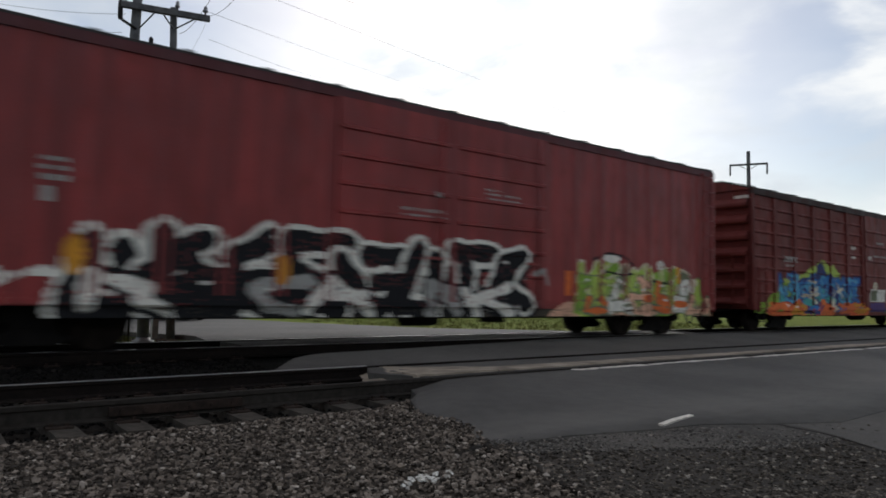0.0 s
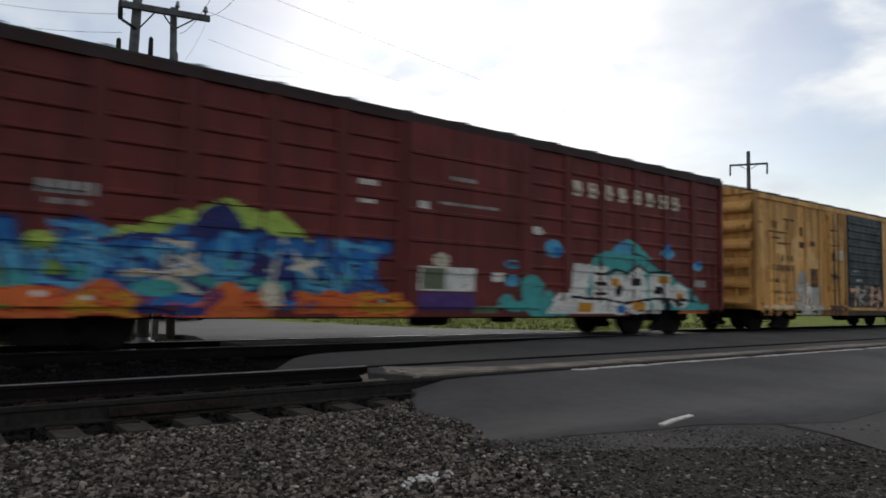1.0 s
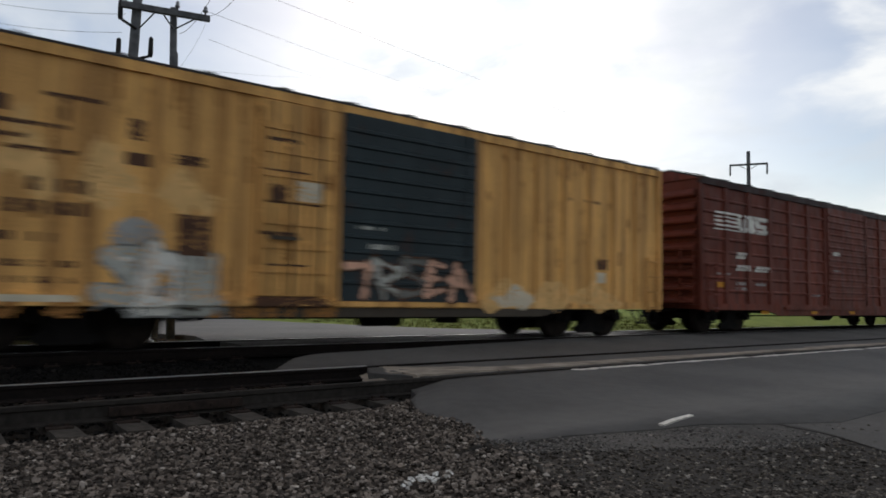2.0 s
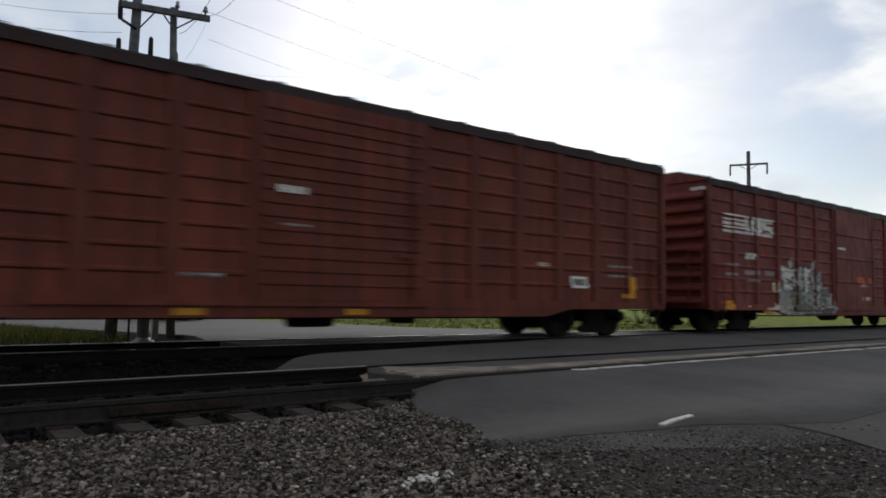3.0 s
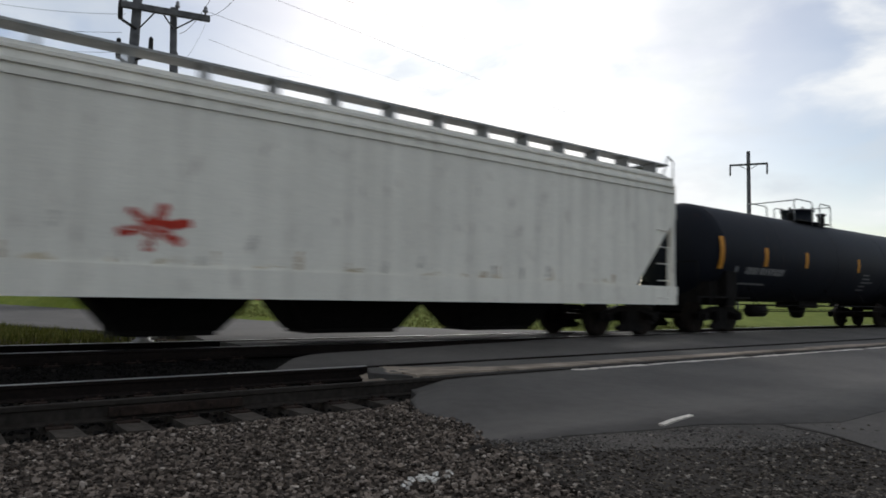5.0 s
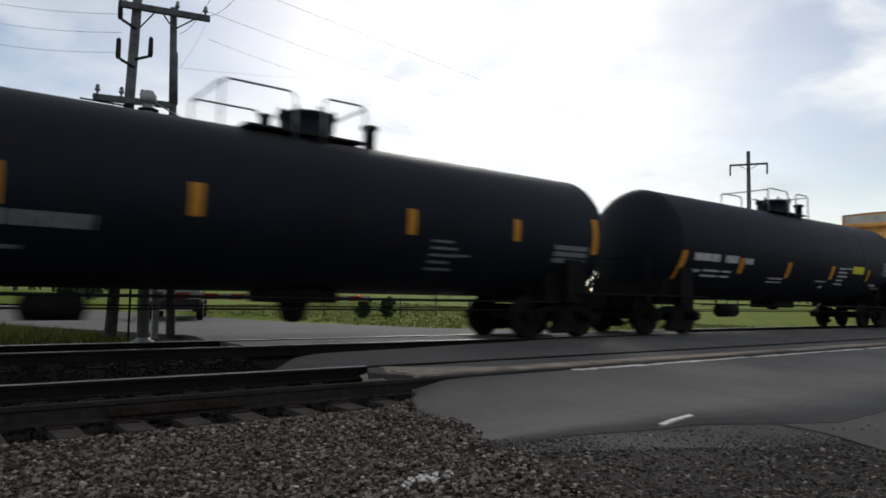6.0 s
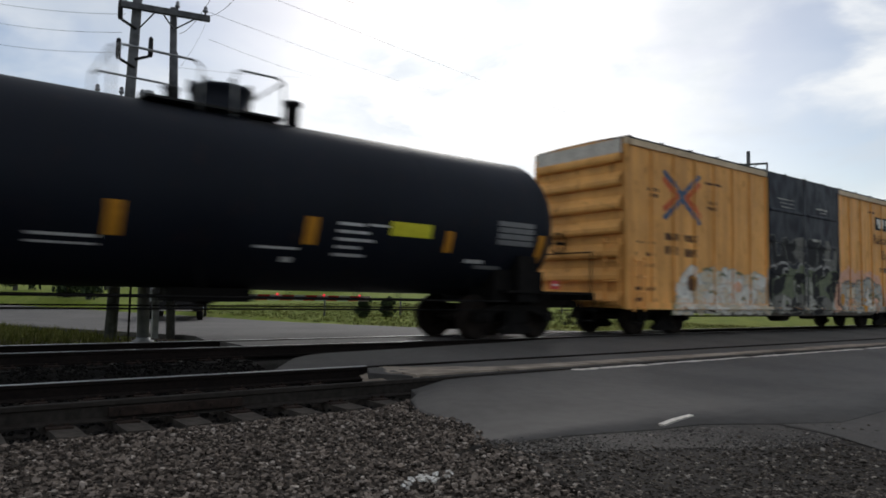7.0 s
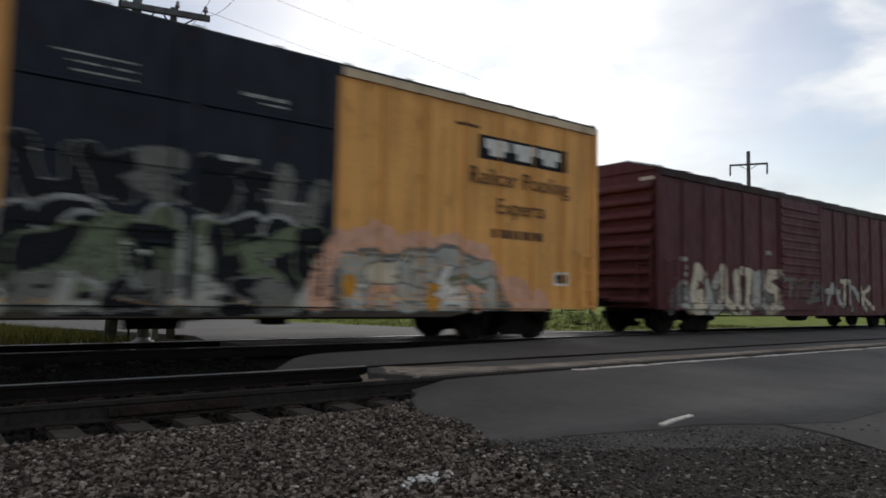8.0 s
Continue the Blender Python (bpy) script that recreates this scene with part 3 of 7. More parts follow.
# grass
def grass(count, pick, h, seed, label):
    rnd = random.Random(seed)
    verts, faces = [], []
    while count > 0:
        p = pick(rnd)
        if p is None:
            continue
        count -= 1
        x, y = p
        z = ground_z(x, y) - 0.02
        for _ in range(4):
            a, hh, w = rnd.uniform(0, 6.3), h * rnd.uniform(0.4, 1.1), 0.012
            lx, ly = math.cos(a), math.sin(a)
            bx, by = x + rnd.gauss(0, 0.06), y + rnd.gauss(0, 0.06)
            k = len(verts)
            lean = rnd.uniform(0.1, 0.5) * hh
            verts += [(bx - ly * w, by + lx * w, z), (bx + ly * w, by - lx * w, z), (bx + lx * lean, by + ly * lean, z + hh)]
            faces.append((k, k + 1, k + 2))
    me = bpy.data.meshes.new("grass")
    me.from_pydata(verts, [], faces)
    me.materials.append(M_BLADE)
    return tagged(new("grass", me), label, "grass", kind="stuff")


def pick_left(r):
    x, y = r.uniform(-9, 3.2), r.uniform(13.6, 24)
    return None if x > far_left(y) - 0.6 else (x, y)


def pick_right(r):
    y = r.uniform(12.9, 34)
    x = far_right(y) + r.uniform(0.1, 14)
    return x, y


grass(9000, pick_left, 0.22, 21, "rough tall grass beside the far track")
grass(9000, pick_right, 0.12, 22, "mown verge grass beyond the road")
# ---- poles, signal, gate, trees ----
def utility_pole():
    t = thing("utility_pole", "tall dark wooden double utility pole with crossarms", "utility pole", at=(3.05, 14.5, -0.12))
    bm = bmesh.new()
    cyl(bm, (-0.13, 0, -0.3), (0.12, 0.05, 8.9), 0.115, 0.085, 12)
    part("pole", bm, M_POLE, t)
    bm = bmesh.new()
    cyl(bm, (1.05, 0.1, -0.3), (0.78, 0.05, 6.95), 0.09, 0.07, 10)
    cyl(bm, (0.865, 0.06, 4.9), (0.825, 0.05, 6.0), 0.09, 0.085, 10)
    part("pole", bm, M_POLE, t, "slimmer grey second pole")
    rnd = random.Random(3)

    def arm(x0, z0, x1, z1, pins, up=True):
        bm = bmesh.new()
        d = Vector((x1 - x0, 0, z1 - z0)).normalized()
        vs = box(bm, 0, Vector((x1 - x0, 0, z1 - z0)).length, -0.05, 0.05, -0.06, 0.06)
        ang = math.atan2(z1 - z0, x1 - x0)
        bmesh.ops.transform(bm, matrix=Matrix.Translation((x0, -0.14, z0)) @ Matrix.Rotation(-ang, 4, "Y"), verts=bm.verts[:])
        a = part("crossarm", bm, M_POLE, t)
        for f in pins:
            p = Vector((x0, -0.14, z0)).lerp(Vector((x1, -0.14, z1)), f)
            bm = bmesh.new()
            lathe(bm, [(0.04, 0.02), (0.12, 0.02), (0.13, 0.05), (0.17, 0.055), (0.18, 0.03), (0.22, 0.045), (0.26, 0.02)], "z", p, 10)
            part("insulator", bm, M_PORC, a)
        return a
    arm(-0.28, 6.68, 1.47, 6.84, (0.05, 0.62, 0.95))
    arm(-0.68, 4.72, 0.75, 4.82, (0.05, 0.35, 0.62))
    for z, s in ((6.38, -1), (5.58, -1), (5.75, 1)):
        bm = bmesh.new()
        pipe(bm, [(0.05, -0.05, z - 0.1), (0.26 * s + 0.03, -0.1, z + 0.0), (0.30 * s + 0.03, -0.1, z + 0.08)], 0.03)
        lathe(bm, [(0.0, 0.035), (0.08, 0.05), (0.38, 0.045), (0.42, 0.02)], "z", (0.30 * s + 0.03, -0.1, z), 10)
        part("standoff_insulator", bm, M_DARK, t, "dark upright insulator on a bracket")
    for x0, z0, x1, z1 in ((0.1, 6.3, 0.45, 6.80), (0.75, 6.45, 0.45, 6.78), (0.78, 6.45, 1.15, 6.74)):
        bm = bmesh.new()
        cyl(bm, (x0, -0.1, z0), (x1, -0.15, z1), 0.015, n=6)
        part("brace", bm, M_DARK, t)
    bm = bmesh.new()
    pipe(bm, [(-0.9, -0.1, 4.66), (0.0, -0.1, 4.66)], 0.018)
    part("bracket", bm, M_DARK, t)
    bm = bmesh.new()
    pipe(bm, [(0.17, -0.15, 0.0), (0.19, -0.12, 4.6)], 0.022, 6)
    part("conduit", bm, M_DARK, t)
    return t


utility_pole()


def far_pole():
    x, y = heading(1328, 57.0)
    t = thing("utility_pole", "distant dark wooden utility pole with one crossarm", "utility pole", at=(x, y, ground_z(x, y) - 0.1))
    t.matrix_basis = pose(x, y, ground_z(x, y) - 0.1, 0, 0, HEAD - 24.3 - 90)
    bm = bmesh.new()
    cyl(bm, (0, 0, 0), (0, 0, 11.6), 0.19, 0.13, 12)
    part("pole", bm, M_POLE, t)
    for z in (10.55,):
        bm = bmesh.new()
        box(bm, -1.35, 1.35, -0.2, -0.08, z - 0.07, z + 0.07)
        a = part("crossarm", bm, M_POLE, t)
        for s in (-1.3, 1.3):
            bm = bmesh.new()
            lathe(bm, [(-0.85, 0.03), (-0.7, 0.08), (-0.35, 0.06), (-0.1, 0.08), (0, 0.03)], "z", (s, -0.14, z), 8)
            part("insulator", bm, M_PORC, a)
        for s in (-1, 1):
            bm = bmesh.new()
            cyl(bm, (0, -0.14, z - 0.45), (s * 0.7, -0.14, z - 0.03), 0.02, n=6)
            part("brace", bm, M_DARK, t)
    return t


far_pole()


def wire(a, b, sag, r=0.004):
    cu = bpy.data.curves.new("overhead_wire", "CURVE")
    cu.dimensions, cu.bevel_depth, cu.bevel_resolution = "3D", r, 1
    sp = cu.splines.new("POLY")
    n = 24
    sp.points.add(n)
    a, b = Vector(a), Vector(b)
    for i in range(n + 1):
        f = i / n
        p = a.lerp(b, f) - Vector((0, 0, 4 * sag * f * (1 - f)))
        sp.points[i].co = (*p, 1)
    cu.materials.append(M_DARK)
    tagged(new("overhead_wire", cu), "thin sagging overhead wire between the poles", "wire", "overhead wires")


for (a, b, s) in (((5.90, 14.40, 7.61), (58.67, 50.00, 21.03), 0.1),
                  ((4.40, 14.40, 6.90), (32.53, 45.00, 18.06), 0.1),
                  ((4.55, 14.40, 6.29), (20.12, 40.00, 15.20), 0.1),
                  ((7.63, 14.40, 8.11), (32.62, 40.00, 20.94), 0.1)):
    wire(a, b, s)
for (a, b, s) in (((2.82, 14.40, 6.00), (0.42, 20.00, 7.49), 0.1),
                  ((2.79, 14.40, 5.59), (0.45, 20.00, 6.96), 0.1),
                  ((2.87, 14.40, 6.39), (0.40, 20.00, 7.98), 0.1),
                  ((4.42, 14.36, 6.77), (3.20, 9.00, 4.96), 0.1),
                  ((3.93, 14.40, 6.26), (2.83, 9.00, 4.80), 0.1),
                  ((4.04, 14.60, 5.64), (6.83, 22.00, 9.69), 0.1),
                  ((3.99, 14.60, 5.60), (19.71, 40.00, 15.19), 0.1)):
    wire(a, b, s)


def emit_mat(name, col, strength):
    m, nt, b = mat_base(name, 0.3)
    b.inputs["Base Color"].default_value = rgb(col, 0.4)
    b.inputs["Emission Color"].default_value = rgb(col)
    b.inputs["Emission Strength"].default_value = strength
    return m


M_LAMP = emit_mat("red_signal_lens", (1.0, 0.03, 0.05), 1.3)
M_LAMPDIM = emit_mat("red_lens_low", (0.25, 0.01, 0.012), 0.0)


def crossing_signal():
    t = thing("crossing_signal", "grey railway crossing signal mast with flashing red lamps", "crossing signal", at=(3.34, 13.7, -0.12))
    bm = bmesh.new()
    cyl(bm, (0, 0, -0.1), (-0.12, 0, 4.70), 0.11, 0.105, 16)
    mast = part("mast", bm, M_GALV, t)
    bm = bmesh.new()
    lathe(bm, [(0.0, 0.20), (0.06, 0.20), (0.08, 0.13), (0.12, 0.13)], "z", (0, 0, 0), 16)
    part("base_flange", bm, M_GALV, t)
    bm = bmesh.new()
    lathe(bm, [(-0.02, 0.12), (0.0, 0.155), (0.14, 0.155), (0.17, 0.12), (0.22, 0.10)], "z", (-0.12, 0, 4.62), 14)
    part("mast_cap", bm, M_GALV, t)
    for z in (4.45, 4.28, 3.95, 3.62, 3.45, 2.9):
        bm = bmesh.new()
        lathe(bm, [(0, 0.125), (0.005, 0.19), (0.035, 0.19), (0.04, 0.125)], "z", (-0.12 * z / 4.75, 0, z), 14)
        part("clamp_band", bm, M_DARK, mast)
    # ladder on the mast
    lad = part("ladder", _tube([(0.2, 0.0, 0.6), (0.10, 0.0, 4.4)], 0.016), M_GALV, t)
    part("rail", _tube([(0.2, 0.16, 0.6), (0.10, 0.16, 4.4)], 0.016), M_GALV, lad)
    for i in range(12):
        z = 0.8 + i * 0.3
        part("rung", _tube([(0.2 - 0.025 * (z - 0.6), 0.0, z), (0.2 - 0.025 * (z - 0.6), 0.16, z)], 0.011), M_GALV, lad)
    # cantilever walkway over the road
    can = part("cantilever_arm", _tube([(-0.15, -0.05, 3.82), (3.45, -0.05, 3.82)], 0.045, 8), M_DARK, t, "dark lattice walkway arm over the road")
    part("walkway", _boxed(0.1, 3.45, 0.0, 0.45, 3.78, 3.82), M_DARK, can)
    for y in (-0.05, 0.45):
        part("handrail", _tube([(0.02, y, 4.62), (0.5, y, 4.42), (3.40, y, 4.42)], 0.016), M_GALV, can)
        part("handrail", _tube([(0.15, y, 4.40), (3.40, y, 4.30)], 0.012), M_GALV, can)
    for x in (1.12, 1.25, 2.2, 2.33, 3.38):
        part("post", _tube([(x, -0.05, 3.82), (x, -0.05, 4.42)], 0.02), M_GALV, can)
    bm = bmesh.new()
    box(bm, -0.3, 0.2, -0.2, 0.2, 3.72, 3.86)
    part("bracket", bm, M_DARK, can)
    # crossbuck
    for s, nm in ((1, 42), (-1, -42)):
        bm = bmesh.new()
        box(bm, -0.31, 0.31, -0.012, 0.012, -0.07, 0.07)
        bevel(bm, 0.004)
        bmesh.ops.transform(bm, matrix=Matrix.Translation((-0.21, -0.17 - 0.02 * s, 2.83)) @ Matrix.Rotation(radians(nm * 1.2), 4, "Y"), verts=bm.verts[:])
        part("crossbuck_blade", bm, spotted("grey_sign_back", (0.16, 0.16, 0.16), (0.26, 0.26, 0.25), 8, 0.6), t, "weathered crossbuck sign blade")
    part("track_sign", _boxed(-0.34, -0.06, -0.18, -0.165, 2.27, 2.39), M_DARK, t, "small dark plate under the crossbuck")
    # flashers
    bm = bmesh.new()
    cyl(bm, (-0.31, -0.1, 2.0), (0.19, -0.1, 2.0), 0.03, n=8)
    bar = part("flasher_bar", bm, M_DARK, t)
    for x, m in ((-0.31, M_LAMPDIM), (0.19, M_LAMP)):
        bm = bmesh.new()
        lathe(bm, [(-0.02, 0.175), (0.0, 0.18), (0.02, 0.16), (0.10, 0.11), (0.18, 0.06)], "y", (x, -0.22, 2.0), 24)
        fl = part("flasher", bm, M_DARK, t, "round black crossing lamp with a red lens")
        bm = bmesh.new()
        lathe(bm, [(-0.035, 0.025), (-0.03, 0.05), (-0.015, 0.065)], "y", (x, -0.22, 2.0), 20)
        part("lens", bm, m, fl, "glowing red lens")
        bm = bmesh.new()
        n = 10
        for i in range(n):
            a0, a1 = math.pi * i / n, math.pi * (i + 1) / n
            bm.faces.new([bm.verts.new((x + 0.12 * math.cos(a), yy, 2.0 + 0.12 * math.sin(a))) for a, yy in ((a0, -0.24), (a1, -0.24), (a1, -0.42 + 0.1 * abs(math.cos(a1))), (a0, -0.42 + 0.1 * abs(math.cos(a0))))])
        bmesh.ops.solidify(bm, geom=bm.faces[:], thickness=0.006)
        part("hood", bm, M_DARK, fl)
    return t


def _tube(pts, r, n=6):
    bm = bmesh.new()
    pipe(bm, pts, r, n)
    return bm


def _boxed(x0, x1, y0, y1, z0, z1, bv=0.0):
    bm = bmesh.new()
    box(bm, x0, x1, y0, y1, z0, z1)
    if bv:
        bevel(bm, bv)
    return bm


crossing_signal()


def crossing_gate():
    t = thing("crossing_gate", "lowered red and white striped crossing gate arm", "crossing gate", at=(3.85, 14.9, -0.12))
    part("stand", _boxed(-0.06, 0.06, -0.06, 0.06, 0.0, 0.82, 0.01), M_GALV, t)
    part("mechanism", _boxed(-0.12, 0.12, -0.10, 0.10, 0.78, 0.98, 0.03), M_GALV, t)
    n = 17
    for i in range(n):
        x0, x1 = 0.06 + 0.30 * i, 0.06 + 0.30 * (i + 1)
        bm = bmesh.new()
        sh = 0.04
        extrude_poly(bm, [(x0 - sh, 0.84), (x1 - sh, 0.84), (x1 + sh, 0.97), (x0 + sh, 0.97)], -0.03, 0.0)
        part("arm_stripe", bm, M_REDP if i % 2 else M_WHITE, t, "red stripe" if i % 2 else "white stripe")
    for x in (2.66, 3.86, 4.86):
        bm = bmesh.new()
        lathe(bm, [(-0.03, 0.018), (0.0, 0.026), (0.03, 0.018)], "y", (x, -0.04, 0.98), 12)
        part("gate_lamp", bm, M_LAMP, t, "small glowing red gate lamp")
    return t


crossing_gate()


def fence():
    t = thing("fence", "low weathered wire fence on thin posts in the grass", "fence", at=(0, 0, 0))
    pts = []
    for i in range(15):
        x, y = 12.5 + 1.55 * i, 24.0 - 0.35 * i
        pts.append((x, y))
        z = ground_z(x, y)
        part("post", _tube([(x, y, z - 0.2), (x, y, z + 0.75)], 0.04), M_POLE, t)
    for k in (0.35, 0.68):
        for (x, y), (u, v) in zip(pts, pts[1:]):
            part("wire", _tube([(x, y, ground_z(x, y) + k), (u, v, ground_z(u, v) + k)], 0.008), M_DARK, t)


fence()


def pickup(at, rz, M_CARBLK=M_CARBLK, label="black pickup truck waiting at the crossing"):
    t = thing("car", label, "car", at=at)
    t.matrix_basis = pose(*at, 0, 0, rz)
    bm = bmesh.new()
    prof = [(0.0, 0.32), (0.0, 0.95), (0.15, 1.08), (1.35, 1.15), (1.85, 1.72), (3.2, 1.74), (3.45, 1.15), (5.3, 1.12), (5.35, 0.36)]
    extrude_poly(bm, prof, -0.84, 0.84)
    bevel(bm, 0.06, 2)
    part("body", bm, M_CARBLK, t)
    bm = bmesh.new()
    extrude_poly(bm, [(1.40, 1.17), (1.84, 1.68), (1.80, 1.69), (1.35, 1.19)], -0.75, 0.75)
    part("windscreen", bm, M_PORC, t, "grey reflecting windscreen")
    part("grille", _boxed(-0.03, 0.02, -0.55, 0.55, 0.68, 0.95, 0.01), M_DARK, t)
    part("bumper", _boxed(-0.10, 0.05, -0.60, 0.60, 0.34, 0.43, 0.02), M_WHITE, t, "pale lower bumper strip")
    for s in (-0.7, 0.7):
        part("headlight", _boxed(-0.04, 0.02, s - 0.13, s + 0.13, 0.74, 0.95, 0.02), M_WHITE, t, "clear headlight")
        part("mirror", _boxed(1.5, 1.62, s * 1.5 - 0.08, s * 1.5 + 0.08, 1.15, 1.35, 0.02), M_CARBLK, t)
        for x in (0.9, 4.3):
            bm = bmesh.new()
            lathe(bm, [(-0.11, 0.30), (-0.10, 0.36), (0.10, 0.36), (0.11, 0.30)], "y", (x, s * 1.16, 0.36), 20)
            w = part("wheel", bm, M_RUBBER, t, "black tyre")
            bm = bmesh.new()
            lathe(bm, [(-0.12, 0.1), (-0.115, 0.2), (0.115, 0.2), (0.12, 0.1)], "y", (x, s * 1.16, 0.36), 14)
            part("rim", bm, M_CHROME, w, "bright rim")


px_, py_ = heading(312, 25.0)
pickup((px_, py_, -0.11), 70)
for px, d in ((360, 64), (405, 61), (448, 66)):
    x_, y_ = heading(px, d)
    pickup((x_, y_, ground_z(x_, y_) - 0.02), 160, M_WHITE, "white car parked far off beyond the road")


def tree_kind(seed, h, spread, n):
    rnd = random.Random(seed)
    t = thing("tree", "dark green leafy tree beyond the road", "tree", "trees behind the crossing")
    bm = bmesh.new()
    cyl(bm, (0, 0, -0.3), (0.1, 0.05, h * 0.6), h * 0.028, h * 0.012, 8)
    tips = []
    for i in range(9):
        z = h * rnd.uniform(0.25, 0.6)
        a = rnd.uniform(0, 6.3)
        e = (spread * rnd.uniform(0.3, 0.8) * math.cos(a), spread * rnd.uniform(0.3, 0.8) * math.sin(a), z + h * rnd.uniform(0.08, 0.3))
        cyl(bm, (0.05, 0.02, z), e, h * 0.01, h * 0.004, 6)
        tips.append(e)
    part("trunk", bm, M_POLE, t)
    centres = [(Vector(e), spread * rnd.uniform(0.25, 0.45)) for e in tips] + [
        (Vector((rnd.gauss(0, spread * 0.35), rnd.gauss(0, spread * 0.35), h * rnd.uniform(0.12, 0.93))), spread * rnd.uniform(0.25, 0.5)) for _ in range(26)]
    verts, faces = [], []
    for _ in range(n):
        c, r = rnd.choice(centres)
        d = Vector((rnd.gauss(0, 1), rnd.gauss(0, 1), rnd.gauss(0, 1))).normalized() * r * rnd.uniform(0.4, 1.05)
        p = c + d
        if p.z < h * 0.04:
            continue
        s = h * rnd.uniform(0.018, 0.036)
        q = Euler((rnd.uniform(0, 6.3), rnd.uniform(0, 6.3), rnd.uniform(0, 6.3))).to_matrix()
        k = len(verts)
        for o in ((-1, 0, 0), (0, -0.5, 0.1), (1, 0, 0), (0, 0.5, 0.1)):
            verts.append(tuple(p + q @ Vector(o) * s))
        faces.append((k, k + 1, k + 2, k + 3))
    me = bpy.data.meshes.new("crown")
    me.from_pydata(verts, [], faces)
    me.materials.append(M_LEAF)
    cr = new("crown", me)
    cr.parent = t
    tagged(cr, "dense dark green foliage")
    return t


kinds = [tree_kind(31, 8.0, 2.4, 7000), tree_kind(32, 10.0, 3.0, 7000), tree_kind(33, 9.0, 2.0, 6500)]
spots = [(160, 44, 0, 0.66), (120, 47, 1, 0.5), (190, 60, 2, 0.62), (30, 60, 0, 0.8), (345, 120, 1, 1.25), (375, 130, 2, 1.3), (402, 120, 0, 1.35), (430, 126, 1, 1.2),
         (455, 118, 2, 1.35), (480, 128, 0, 1.2), (575, 62, 1, 0.80), (600, 66, 2, 0.72), (640, 74, 0, 0.85), (668, 80, 1, 0.7), (690, 90, 2, 0.8), (525, 115, 0, 1.2),
         (740, 120, 1, 1.0), (800, 130, 2, 1.0), (280, 110, 0, 0.9), (235, 100, 1, 0.8),
         (645, 26, 1, 0.09), (688, 27, 0, 0.12)]
rnd = random.Random(5)
first = [True] * 3
for px, d, k, s in spots:
    x, y = heading(px, d)
    m = pose(x, y, ground_z(x, y) - 0.15, 0, 0, rnd.uniform(0, 360))
    o = kinds[k]
    if not first[k]:
        o = copy_thing(kinds[k], m)
    o.matrix_basis = m @ Matrix.Scale(s, 4)
    first[k] = False


def woods():
    """The far line of woods: an uneven mass of small leaf clumps."""
    rnd = random.Random(77)
    verts, faces = [], []
    for i in range(15000):
        px = rnd.uniform(-500, 1150)
        d = rnd.uniform(140, 165)
        x, y = heading(px, d)
        hmax = 8.5 + 3.0 * noise.noise((px * 0.02, 1, 0)) + 2.0 * noise.noise((px * 0.07, 5, 0))
        z = ground_z(x, y) + hmax * rnd.random() ** 0.8
        s = rnd.uniform(0.25, 0.7)
        q = Euler((rnd.uniform(0, 6.3), rnd.uniform(0, 6.3), rnd.uniform(0, 6.3))).to_matrix()
        k = len(verts)
        for o in ((-1, 0, 0), (0, -0.7, 0.1), (1, 0, 0), (0, 0.7, 0.1)):
            v = q @ Vector(o) * s
            verts.append((x + v.x, y + v.y, z + v.z))
        faces.append((k, k + 1, k + 2, k + 3))
    me = bpy.data.meshes.new("woods")
    me.from_pydata(verts, [], faces)
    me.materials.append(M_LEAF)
    tagged(new("woods", me), "distant dark line of leafy woods", "woods", kind="stuff")


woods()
# ---- the train ----
def ran(t):
    """Metres that the train has rolled, leftwards, since the start."""
    return 19.82 * t - 0.045 * t * t


WHEEL_R = 0.457
HALF = 1.52
TRAIN = []          # (thing, place of its leading end along the train, its wheelsets)


def wheelset_mesh():
    bm = bmesh.new()
    cyl(bm, (0, -0.95, 0), (0, 0.95, 0), 0.08, n=10)
    for s in (-1, 1):
        lathe(bm, [(-0.07, 0.30), (-0.068, 0.42), (-0.06, WHEEL_R - 0.01), (0.05, WHEEL_R - 0.005), (0.06, 0.485), (0.085, 0.485), (0.09, 0.40), (0.03, 0.36), (0.03, 0.16), (0.09, 0.14)]
              if s < 0 else [(-0.09, 0.14), (-0.03, 0.16), (-0.03, 0.36), (-0.09, 0.40), (-0.085, 0.485), (-0.06, 0.485), (-0.05, WHEEL_R - 0.005), (0.06, WHEEL_R - 0.01), (0.068, 0.42), (0.07, 0.30)],
              "y", (0, s * 0.745, 0), 28)
        for k in range(4):
            a = math.pi / 2 * k
            cyl(bm, (0.26 * math.cos(a), s * 0.83, 0.26 * math.sin(a)), (0.26 * math.cos(a), s * 0.79, 0.26 * math.sin(a)), 0.03, n=6)
    return mesh_of("wheelset", bm, M_WHEEL)


